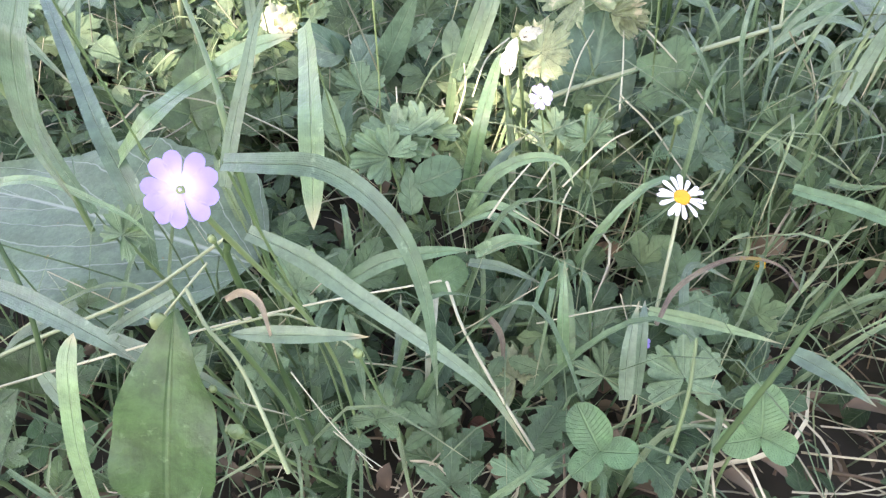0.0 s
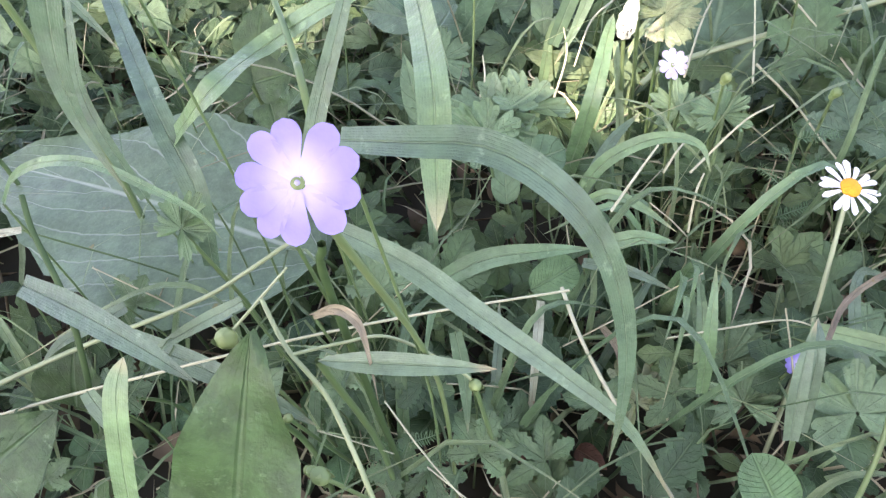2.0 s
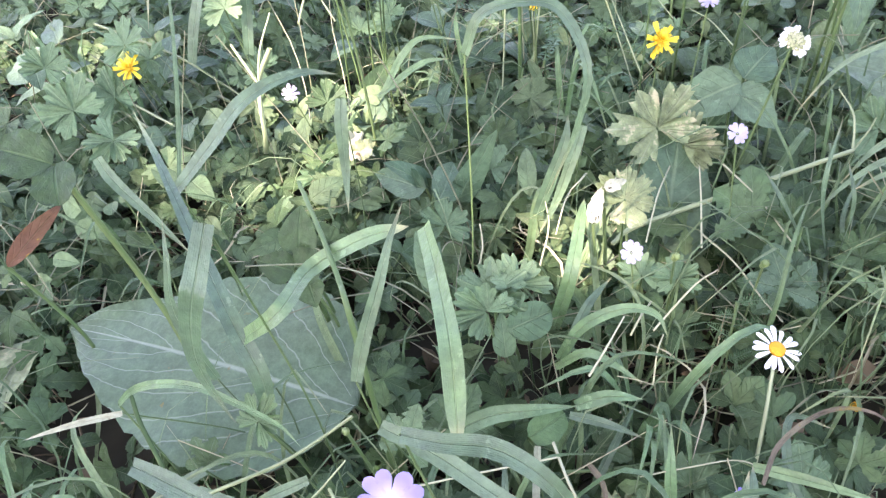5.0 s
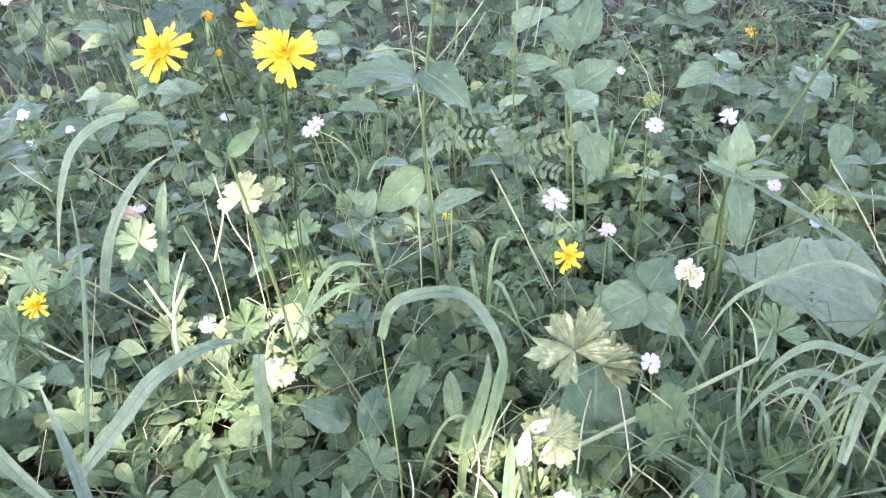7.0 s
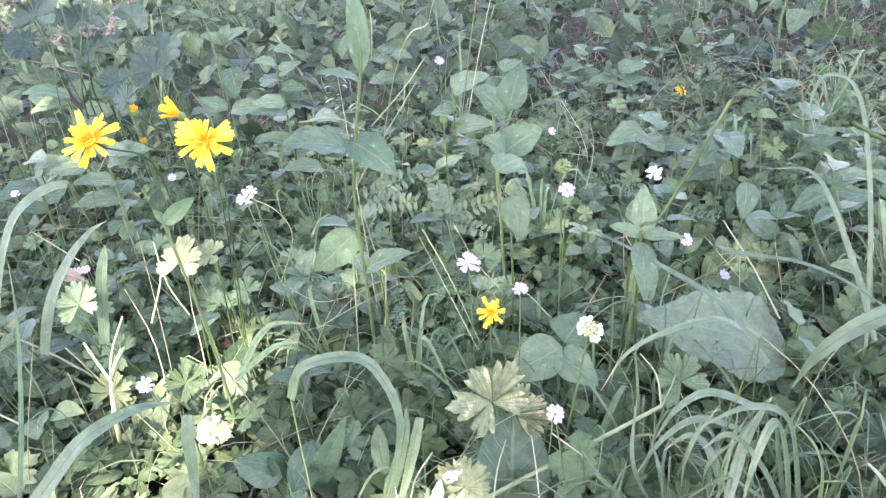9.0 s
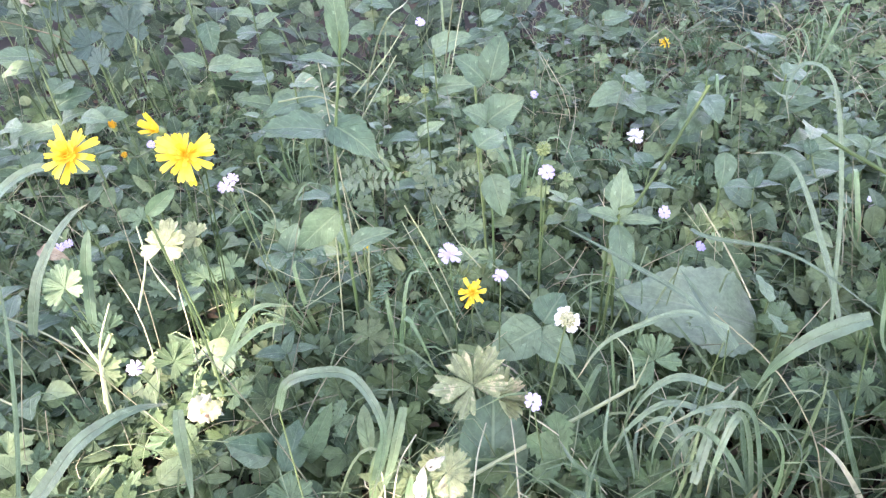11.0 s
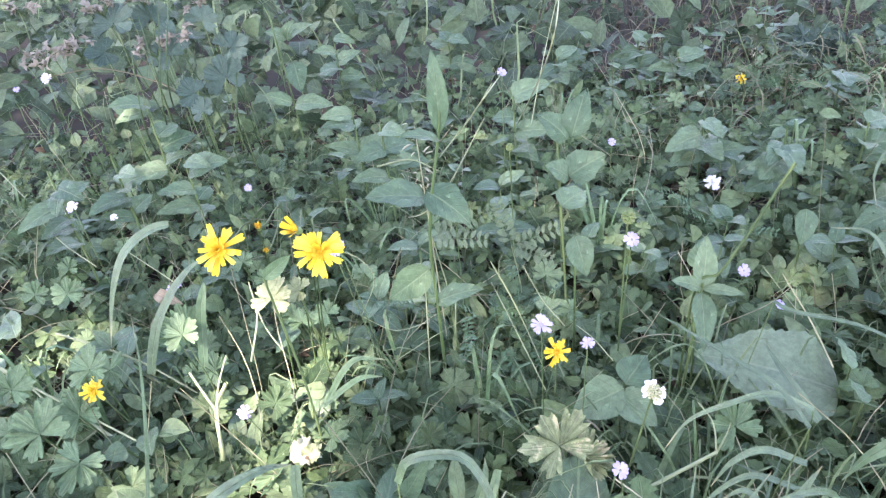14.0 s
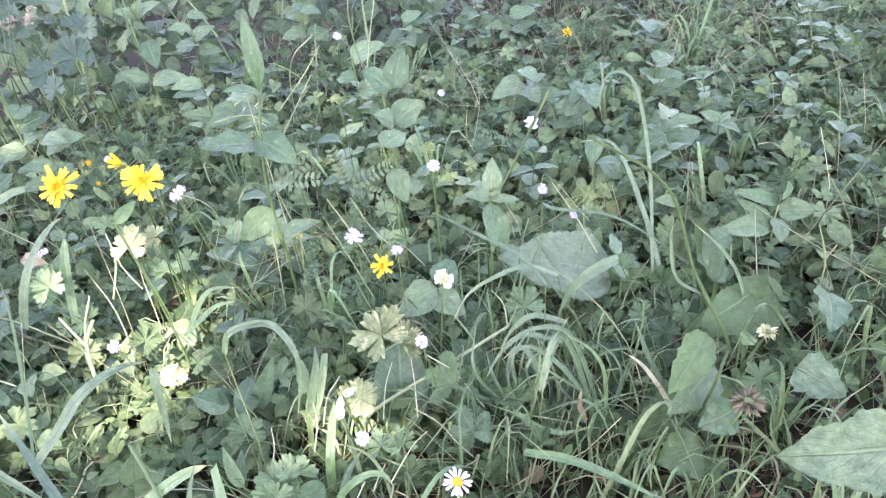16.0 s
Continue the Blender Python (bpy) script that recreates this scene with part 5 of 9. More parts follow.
def lone_leaf(name, label, start, tip, W, kind="ovate", mat=None, up=(0.0, -0.5, 0.86), bend=0.4, fold=0.2, teeth=0, tooth=0.06, ruffle=0.03, foot=None, nu=18, nv=6, side=0.0, twist=0.0):
    """A leaf between two places, on a stalk from the soil."""
    a, b = np.array(start, float), np.array(tip, float)
    foot = foot or (a[0] + 0.006, a[1] + 0.012)
    z = ground_z(foot[0], foot[1])
    ob = base(name, Matrix.Translation((foot[0], foot[1], z)), label, "wild herb")
    o = np.array((foot[0], foot[1], z))
    L = float(np.linalg.norm(b - a)) * (1 + 0.04 * bend * bend)
    m = lay(a - o, b - a, up) @ pose(0, 0, 0, -math.degrees(bend * 0.15))
    part("leaf_blade", mesh("leaf_blade", leaf(L, W, kind, nu, nv, bend, fold, teeth, tooth, ruffle, twist, side=side, phase=RH.uniform(0, 6)), mat or M_BROAD), ob, m)
    mid = (a - o) * 0.5 + np.array([0.003, 0.006, 0.0])
    part("stalk", mesh("stalk", tube([(0, 0, -0.004), mid, a - o], 0.0014, 0.001, 5, 8), M_STEM), ob)
    return ob


def lone_palm(name, label, at, size, n=5, mat=None, kind="obovate", wide=0.47, spread=115, teeth=6, face=(0, -0.45, 0.9), spin=0.0, lobes=0, depth=0.45, foot=None, cup=0.3, gap=30, rag=0.04, tooth=0.36, power=4.5):
    """A hand-shaped leaf on its stalk: n leaflets, or a lobed blade where lobes are given."""
    foot = foot or (at[0] + 0.008, at[1] + 0.02)
    z = ground_z(foot[0], foot[1])
    o = np.array((foot[0], foot[1], z))
    ob = base(name, Matrix.Translation(o), label, "wild herb")
    rel = np.array(at, float) - o
    a = lobed(size, lobes, depth, gap, cup, 3, 4, 18, RH, rag, power) if lobes else palmate(n, size, size * wide, spread, kind, teeth, RH, 24, 2, tooth)
    part("leaf", mesh("leaf", a, mat or M_CINQ), ob, aim(rel, face) @ pose(0, 0, 0, 0, 0, spin))
    part("stalk", mesh("stalk", tube([(0, 0, -0.004), rel * 0.5 + np.array([0, 0.006, 0.004]), rel - np.array([0, 0, 0.0006])], 0.0009, 0.0007, 5, 8), M_STEM), ob)
    return ob


def stalk(name, label, pts, r0, r1, mat, category="stalk"):
    o = np.array(pts[0], float)
    ob = base(name, Matrix.Translation(o), label, category)
    part("stem", mesh("stem", tube([tuple(np.array(p) - o) for p in pts], r0, r1, 6, 8 * (len(pts) - 1)), mat), ob)
    return ob


def leafy_stem(label, pts, r0, r1, mat, leaves):
    """A herb of one stem and single leaves: (start, tip, width, shape, up)."""
    o = np.array((pts[0][0], pts[0][1], ground_z(pts[0][0], pts[0][1])))
    ob = base("leafy_herb", Matrix.Translation(o), label, "wild herb")
    part("stem", mesh("stem", tube([(0, 0, -0.004)] + [tuple(np.array(p) - o) for p in pts[1:]], r0, r1, 6, 16), mat), ob)
    for start, tip, W, kind, up in leaves:
        a, b = np.array(start) - o, np.array(tip) - o
        arr = leaf(float(np.linalg.norm(b - a)) * 1.02, W, kind, 20, 6, RH.uniform(0.3, 0.7), 0.2, 9, 0.05, 0.03, phase=RH.uniform(0, 6))
        part("leaf", mesh("leaf", arr, M_BROAD), ob, lay(a, b - a, up))
    return ob


# near blades and leaves
grass_blade([(-0.061, 0.128, 0.190), (-0.050, 0.123, 0.193), (-0.038, 0.121, 0.193), (-0.028, 0.117, 0.188), (-0.021, 0.114, 0.178), (-0.017, 0.110, 0.163), (-0.016, 0.108, 0.144), (-0.016, 0.109, 0.123)], 0.0056, M_GRASSBLUE, foot=(-0.062, 0.165))
grass_blade([(-0.151, 0.236, 0.110), (-0.124, 0.223, 0.139), (-0.115, 0.252, 0.136), (-0.089, 0.253, 0.150), (-0.069, 0.249, 0.158)], 0.0085, M_GRASS, foot=(-0.150, 0.240), label="broad green grass blade rising to a sharp fold", kind="strap")
grass_blade([(-0.061, 0.236, 0.168), (-0.056, 0.210, 0.170), (-0.051, 0.177, 0.170), (-0.050, 0.161, 0.161), (-0.050, 0.148, 0.150)], 0.0078, M_GRASS, foot=(-0.060, 0.260), up=(0.0, -0.95, 0.3), kind="strap")
grass_blade([(-0.148, 0.222, 0.060), (-0.143, 0.224, 0.096), (-0.154, 0.240, 0.119), (-0.177, 0.280, 0.131), (-0.208, 0.334, 0.144), (-0.237, 0.382, 0.151)], 0.0098, M_GRASSBLUE, foot=(-0.145, 0.225), turn=-25)
grass_blade([(-0.170, 0.235, 0.085), (-0.176, 0.238, 0.110), (-0.179, 0.243, 0.129), (-0.175, 0.248, 0.149), (-0.174, 0.258, 0.166)], 0.0055, M_GRASSBLUE, foot=(-0.190, 0.260))
grass_blade([(-0.090, 0.192, 0.131), (-0.087, 0.196, 0.141), (-0.083, 0.200, 0.152), (-0.076, 0.206, 0.169), (-0.071, 0.212, 0.182), (-0.065, 0.220, 0.193)], 0.0058, M_GRASSBLUE, foot=(-0.085, 0.185), up=(0.0, -0.9, 0.4))
stalk("tall_grass", "thick pale green grass stem", [(-0.093, 0.216, -0.030), (-0.095, 0.222, 0.127), (-0.101, 0.240, 0.138), (-0.110, 0.262, 0.146), (-0.123, 0.291, 0.155)], 0.0015, 0.0011, M_STEM, "grass")
grass_blade([(-0.118, 0.185, 0.217), (-0.122, 0.175, 0.205), (-0.124, 0.172, 0.200), (-0.129, 0.172, 0.187), (-0.131, 0.170, 0.175), (-0.130, 0.168, 0.164), (-0.124, 0.163, 0.149)], 0.0084, M_GRASSBLUE, foot=(-0.120, 0.210), up=(0.0, -0.9, 0.4))
grass_blade([(-0.137, 0.112, 0.060), (-0.135, 0.118, 0.083), (-0.131, 0.124, 0.104), (-0.129, 0.130, 0.116), (-0.127, 0.136, 0.122)], 0.0068, M_GRASS, foot=(-0.125, 0.110), up=(0.0, -0.9, 0.4), kind="strap")
grass_blade([(-0.191, 0.185, 0.093), (-0.167, 0.173, 0.094), (-0.141, 0.159, 0.093), (-0.123, 0.149, 0.090)], 0.0100, M_GRASSBLUE, foot=(-0.240, 0.200))
grass_blade([(-0.193, 0.200, 0.115), (-0.179, 0.195, 0.130), (-0.163, 0.190, 0.139), (-0.146, 0.185, 0.142), (-0.130, 0.178, 0.140), (-0.114, 0.170, 0.137), (-0.107, 0.165, 0.131)], 0.0036, M_GRASS, foot=(-0.200, 0.200))
grass_blade([(-0.081, 0.177, 0.123), (-0.061, 0.167, 0.119), (-0.042, 0.157, 0.109), (-0.020, 0.149, 0.093), (-0.001, 0.144, 0.073), (0.016, 0.138, 0.038)], 0.0075, M_GRASSBLUE, foot=(-0.075, 0.210))
grass_blade([(-0.066, 0.224, 0.042), (-0.044, 0.225, 0.057), (-0.022, 0.221, 0.066), (-0.002, 0.222, 0.066)], 0.0090, M_GRASS, foot=(-0.030, 0.240))
grass_blade([(-0.002, 0.228, 0.058), (0.013, 0.225, 0.068), (0.028, 0.223, 0.067)], 0.0070, M_GRASS, foot=(0.000, 0.250))
grass_blade([(-0.005, 0.225, 0.055), (0.010, 0.216, 0.060), (0.027, 0.211, 0.054)], 0.0050, M_GRASSBLUE, foot=(0.000, 0.250))
lone_leaf("plantain", "large upright pale green leaf with worn flecks", (-0.113, 0.106, 0.050), (-0.095, 0.132, 0.130), 0.035, "lance", M_RIBBED, up=(0.0, -0.95, 0.3), bend=0.3, fold=0.18, foot=(-0.12, 0.1), ruffle=0.07)
flower("closed_bud", "pale oval bud on a thin stem", (-0.113, 0.157, 0.100), (-0.103, 0.187, 0), (0.1, -0.4, 0.8), "bare", 1.35, group="closed buds")
flower("closed_bud", "small closed green bud on a thin stem", (-0.095, 0.179, 0.118), (-0.085, 0.209, 0), (0.1, -0.4, 0.8), "bare", 0.67, group="closed buds")
flower("closed_bud", "small closed green bud on a thin stem", (-0.044, 0.144, 0.096), (-0.034, 0.174, 0), (0.1, -0.4, 0.8), "bare", 0.75, group="closed buds")
flower("closed_bud", "small closed green bud on a thin stem", (-0.094, 0.136, 0.064), (-0.084, 0.166, 0), (0.1, -0.4, 0.8), "bare", 0.67, group="closed buds")
flower("closed_bud", "small closed green bud on a thin stem", (-0.101, 0.149, 0.071), (-0.091, 0.179, 0), (0.1, -0.4, 0.8), "bare", 0.67, group="closed buds")
lone_leaf("dock", "huge dock leaf with pale veins and a torn edge", (-0.118, 0.262, 0.020), (-0.308, 0.327, 0.046), 0.130, "ovate", M_BIG, up=(0.08, -0.08, 0.99), bend=0.25, fold=0.1, teeth=9, tooth=0.03, ruffle=0.03, nu=36, nv=10, foot=(-0.100, 0.255))
lone_leaf("dock", "dock leaf yellowing beside a brown one", (-0.342, 0.331, 0.020), (-0.331, 0.271, 0.030), 0.035, "ovate", M_YELLOWED)
lone_leaf("dock", "reddish brown dying leaf with yellow patches", (-0.291, 0.296, 0.112), (-0.261, 0.317, 0.135), 0.012, "lance", M_BROWN, fold=0.5, up=(0.2, -0.8, 0.5))
lone_leaf("wild_pea", "smooth round green leaf on a thin stalk", (-0.216, 0.269, 0.189), (-0.240, 0.273, 0.198), 0.022, "round", M_PLANTAIN)
lone_leaf("wild_pea", "smooth round green leaf on a thin stalk", (-0.215, 0.269, 0.189), (-0.210, 0.251, 0.182), 0.020, "round", M_PLANTAIN)
lone_leaf("sedge", "narrow grey-green leaf with a dried curled tip", (-0.082, 0.140, 0.114), (-0.038, 0.136, 0.116), 0.006, "lance", M_GRASSBLUE, bend=0.2, fold=0.3)
grass_blade([(-0.083, 0.148, 0.122), (-0.076, 0.146, 0.127), (-0.071, 0.143, 0.125), (-0.069, 0.139, 0.118), (-0.068, 0.135, 0.100)], 0.0034, M_TAN, foot=(-0.078, 0.165), label="tan withered blade tip hanging down", up=(0.3, -0.9, 0.3), fold=0.6, turn=60)
stalk("straw", "bright bleached straw stalk lying across the leaves", [(-0.224, 0.160, 0.048), (-0.186, 0.163, 0.060), (-0.152, 0.166, 0.069), (-0.111, 0.170, 0.079), (-0.065, 0.174, 0.088), (-0.016, 0.180, 0.092)], 0.0006, 0.0004, M_STRAWONE, "straw")
stalk("runner", "knotted green runner stem", [(-0.229, 0.172, 0.047), (-0.198, 0.178, 0.059), (-0.180, 0.182, 0.065), (-0.138, 0.188, 0.080), (-0.118, 0.190, 0.092), (-0.097, 0.196, 0.104)], 0.0010, 0.0007, M_PALESTEM, "stalk")
stalk("runner", "pale knotted runner stem with side branches", [(-0.098, 0.155, 0.120), (-0.094, 0.149, 0.114), (-0.090, 0.144, 0.111), (-0.081, 0.136, 0.104), (-0.074, 0.125, 0.095), (-0.070, 0.118, 0.085), (-0.067, 0.113, 0.075)], 0.0007, 0.0008, M_PALESTEM, "stalk")
stalk("runner", "short side branch of a runner", [(-0.070, 0.118, 0.085), (-0.083, 0.120, 0.069), (-0.098, 0.122, 0.053)], 0.0006, 0.0005, M_PALESTEM, "stalk")
stalk("runner", "thin side branch of a runner", [(-0.090, 0.144, 0.111), (-0.077, 0.146, 0.113), (-0.065, 0.147, 0.114), (-0.051, 0.146, 0.104), (-0.042, 0.144, 0.095)], 0.0005, 0.0004, M_PALESTEM, "stalk")
stalk("weed", "dark green upright stem", [(-0.182, 0.163, 0.038), (-0.175, 0.170, 0.069), (-0.175, 0.180, 0.093), (-0.185, 0.195, 0.107), (-0.190, 0.205, 0.114)], 0.0011, 0.0009, M_DARKSTEM, "stalk")
stalk("weed", "dark stem under the lilac flower", [(-0.070, 0.160, -0.030), (-0.077, 0.149, 0.123), (-0.075, 0.146, 0.149)], 0.0012, 0.0011, M_DARKSTEM, "stalk")
stalk("weed", "dark bent stem rising from the clover", [(0.076, 0.123, 0.063), (0.083, 0.126, 0.087), (0.090, 0.130, 0.105), (0.098, 0.137, 0.119), (0.112, 0.148, 0.129)], 0.0012, 0.0008, M_DARKSTEM, "stalk")
stalk("weed", "fine upright stem among thin grass", [(0.068, 0.135, 0.033), (0.074, 0.148, 0.059), (0.078, 0.163, 0.074)], 0.0009, 0.0007, M_STEM, "stalk")
stalk("straw", "thin bent straw stalk", [(-0.015, 0.205, 0.064), (-0.009, 0.185, 0.058), (0.004, 0.164, 0.043), (0.018, 0.144, 0.029)], 0.0008, 0.0006, M_STRAWONE, "straw")
stalk("straw", "thin bent straw stalk", [(0.024, 0.200, 0.040), (0.045, 0.200, 0.046), (0.066, 0.200, 0.050), (0.081, 0.195, 0.046)], 0.0004, 0.0003, M_STRAWONE, "straw")
stalk("straw", "thin bent straw stalk", [(-0.008, 0.217, 0.018), (0.024, 0.219, 0.017), (0.077, 0.225, 0.019), (0.094, 0.227, 0.019)], 0.0011, 0.0008, M_STEM, "straw")
stalk("dry_weed", "long pale dry stem lying slantwise over the leaves", [(0.035, 0.344, 0.055), (0.051, 0.352, 0.061), (0.115, 0.368, 0.070), (0.184, 0.386, 0.079)], 0.0016, 0.0014, M_PALESTEM, "stalk")
stalk("dry_weed", "short dry branch at the end of a pale stem", [(0.184, 0.386, 0.079), (0.195, 0.395, 0.086), (0.200, 0.400, 0.092)], 0.0008, 0.0004, M_PALESTEM, "stalk")
stalk("dry_weed", "short dry branch at the end of a pale stem", [(0.184, 0.386, 0.079), (0.186, 0.400, 0.095), (0.178, 0.410, 0.108)], 0.0008, 0.0004, M_PALESTEM, "stalk")

# clover, cinquefoil and cranesbill leaves close by
lone_palm("clover", "large clover leaf of three smooth round leaflets", (0.037, 0.123, 0.064), 0.0185, n=3, mat=M_CLOVER, kind="round", wide=0.86, spread=112, teeth=0, spin=20, face=(0, -0.7, 0.72))
lone_palm("clover", "large clover leaf of three smooth round leaflets", (0.092, 0.126, 0.065), 0.0195, n=3, mat=M_CLOVER, kind="round", wide=0.86, spread=110, teeth=0, spin=-5, face=(0, -0.7, 0.72))
lone_palm("cinquefoil", "dark five-fingered toothed leaf", (0.119, 0.298, 0.054), 0.0265, wide=0.52, spread=128, teeth=6, tooth=0.22, face=(0, -0.75, 0.65), spin=8, mat=M_BROAD)
lone_palm("cinquefoil", "dark five-fingered toothed leaf", (0.154, 0.360, 0.036), 0.0340, n=3, wide=0.6, spread=50, teeth=7, tooth=0.2, face=(0, -0.75, 0.65), spin=-5)
lone_palm("cinquefoil", "large dark green five-fingered toothed leaf", (0.146, 0.396, 0.035), 0.0360, face=(0, -0.3, 0.95), spin=10, tooth=0.3)
lone_palm("cinquefoil", "large dark green five-fingered toothed leaf", (0.114, 0.379, 0.025), 0.0300, face=(0, -0.3, 0.95), spin=60, tooth=0.3)
lone_palm("cinquefoil", "low five-fingered toothed leaf", (-0.040, 0.173, 0.016), 0.0200, wide=0.43, teeth=7, tooth=0.2, face=(0, -0.6, 0.8), spin=0)
lone_palm("cinquefoil", "low five-fingered toothed leaf", (-0.021, 0.165, 0.013), 0.0190, wide=0.43, teeth=7, tooth=0.2, face=(0, -0.6, 0.8), spin=60)
lone_palm("cinquefoil", "low five-fingered toothed leaf", (-0.070, 0.192, 0.028), 0.0170, wide=0.43, teeth=7, tooth=0.2, face=(0, -0.6, 0.8), spin=30)
lone_palm("cinquefoil", "low five-fingered toothed leaf", (-0.064, 0.160, 0.018), 0.0170, wide=0.43, teeth=7, tooth=0.2, face=(0, -0.6, 0.8), spin=200)
lone_palm("cinquefoil", "low five-fingered toothed leaf", (0.000, 0.184, 0.018), 0.0170, wide=0.43, teeth=7, tooth=0.2, face=(0, -0.6, 0.8), spin=20)
lone_palm("cinquefoil", "low five-fingered toothed leaf", (0.030, 0.190, 0.016), 0.0190, wide=0.43, teeth=7, tooth=0.2, face=(0, -0.6, 0.8), spin=70)
lone_palm("cinquefoil", "low five-fingered toothed leaf", (-0.016, 0.138, 0.013), 0.0190, wide=0.43, teeth=7, tooth=0.2, face=(0, -0.6, 0.8), spin=0)
lone_palm("cinquefoil", "low five-fingered toothed leaf", (-0.031, 0.176, 0.016), 0.0170, wide=0.43, teeth=7, tooth=0.2, face=(0, -0.6, 0.8), spin=45)
lone_palm("cranesbill", "pale lobed leaf under the flowers", (0.043, 0.302, 0.068), 0.0145, lobes=5, depth=0.55, mat=M_CRANE, face=(0, -0.6, 0.8))
lone_palm("cranesbill", "pale lobed leaf under the flowers", (0.060, 0.297, 0.069), 0.0150, lobes=5, depth=0.6, mat=M_CRANE, face=(0, -0.6, 0.8))
lone_palm("cranesbill", "fresh pale green lobed leaf", (0.012, 0.132, 0.031), 0.0135, lobes=5, depth=0.4, mat=M_CRANE, face=(0, -0.7, 0.7))
lone_palm("cranesbill", "crumpled pale green lobed leaf", (-0.024, 0.285, 0.085), 0.0170, lobes=5, depth=0.45, mat=M_CRANE, face=(0.3, -0.6, 0.7), cup=0.8)
lone_palm("cranesbill", "crumpled pale green lobed leaf", (-0.041, 0.268, 0.084), 0.0160, lobes=5, depth=0.45, mat=M_CRANE, face=(-0.3, -0.6, 0.7), cup=0.8, spin=70)
lone_palm("cranesbill", "low pale lobed leaf", (-0.038, 0.280, 0.084), 0.0220, lobes=5, depth=0.5, mat=M_CRANE, face=(0, -0.6, 0.8))
lone_palm("cranesbill", "low pale lobed leaf", (-0.065, 0.368, 0.059), 0.0180, lobes=5, depth=0.5, mat=M_CRANE, face=(0, -0.6, 0.8))
lone_palm("cranesbill", "low pale lobed leaf", (0.055, 0.189, 0.013), 0.0170, lobes=5, depth=0.6, mat=M_CRANE, face=(0, -0.6, 0.8))
lone_palm("cranesbill", "low pale lobed leaf", (0.083, 0.171, 0.036), 0.0200, lobes=5, depth=0.4, mat=M_CRANE, face=(0, -0.6, 0.8))
lone_leaf("plantain", "large upright oval leaf behind a crumpled one", (0.065, 0.351, 0.020), (0.083, 0.392, 0.092), 0.050, "round", M_BROAD, up=(0.0, -0.9, 0.4), bend=0.3, fold=0.15)
lone_leaf("dock", "upright dock leaf with dark cross veins", (-0.142, 0.409, 0.000), (-0.146, 0.435, 0.029), 0.024, "lance", M_CLOVER, up=(0.0, -0.9, 0.4))
lone_leaf("plantain", "bright green pointed leaf", (-0.072, 0.439, 0.030), (-0.097, 0.402, 0.089), 0.020, "lance", M_BROAD, bend=0.3)
lone_leaf("plantain", "green pointed leaf standing upright", (-0.065, 0.433, 0.020), (-0.032, 0.394, 0.101), 0.019, "lance", M_BROAD, up=(0.0, -0.9, 0.4))

# grass round the flowers
grass_blade([(-0.008, 0.319, -0.010), (0.002, 0.290, 0.078), (0.012, 0.320, 0.096), (0.016, 0.335, 0.098)], 0.0082, M_GRASS)
grass_blade([(-0.005, 0.269, 0.043), (0.005, 0.270, 0.064), (0.018, 0.268, 0.077), (0.031, 0.267, 0.081), (0.041, 0.260, 0.082), (0.045, 0.253, 0.074)], 0.0066, M_GRASS, foot=(-0.010, 0.270))
grass_blade([(-0.002, 0.270, 0.044), (0.012, 0.288, 0.062), (0.027, 0.303, 0.068)], 0.0060, M_GRASSBLUE, foot=(-0.010, 0.280))
grass_blade([(-0.007, 0.266, 0.040), (0.007, 0.258, 0.060), (0.020, 0.247, 0.062), (0.033, 0.240, 0.055)], 0.0050, M_GRASS, foot=(-0.010, 0.270))
grass_blade([(0.033, 0.179, 0.036), (0.032, 0.185, 0.063), (0.033, 0.198, 0.083)], 0.0055, M_GRASS)
grass_blade([(0.054, 0.156, 0.045), (0.055, 0.167, 0.065), (0.059, 0.178, 0.079)], 0.0066, M_GRASSBLUE)
grass_blade([(0.060, 0.161, 0.041), (0.061, 0.173, 0.068), (0.064, 0.185, 0.071)], 0.0052, M_GRASSBLUE)
grass_blade([(0.040, 0.194, 0.006), (0.040, 0.209, 0.035), (0.040, 0.229, 0.047)], 0.0062, M_GRASS)
grass_blade([(0.044, 0.215, 0.012), (0.040, 0.236, 0.032), (0.045, 0.240, 0.036), (0.047, 0.229, 0.025)], 0.0050, M_GRASS)
grass_blade([(0.071, 0.196, 0.051), (0.092, 0.186, 0.054), (0.119, 0.173, 0.055)], 0.0055, M_GRASS, foot=(0.060, 0.250))
grass_blade([(0.117, 0.165, 0.061), (0.127, 0.153, 0.063), (0.138, 0.139, 0.062)], 0.0080, M_GRASSBLUE, foot=(0.120, 0.200))
grass_blade([(0.071, 0.185, 0.055), (0.084, 0.203, 0.058), (0.110, 0.218, 0.058), (0.132, 0.216, 0.055), (0.139, 0.197, 0.050)], 0.0025, M_TAN, foot=(0.060, 0.250), label="dry pinkish grass blade arching low")
grass_blade([(0.160, 0.312, 0.051), (0.173, 0.293, 0.046), (0.191, 0.279, 0.045), (0.211, 0.271, 0.051)], 0.0060, M_GRASS, foot=(0.150, 0.330))
grass_blade([(0.092, 0.180, 0.035), (0.086, 0.194, 0.049), (0.093, 0.216, 0.057), (0.116, 0.218, 0.043)], 0.0050, M_GRASSBLUE, foot=(0.080, 0.250))
grass_blade([(0.190, 0.319, -0.010), (0.195, 0.339, 0.049), (0.242, 0.390, 0.084)], 0.0034, M_GRASSBLUE)
grass_blade([(0.190, 0.309, -0.010), (0.167, 0.344, 0.055), (0.196, 0.381, 0.076)], 0.0034, M_GRASSBLUE)
grass_blade([(0.193, 0.299, -0.010), (0.207, 0.317, 0.026), (0.243, 0.359, 0.053)], 0.0034, M_GRASSBLUE)
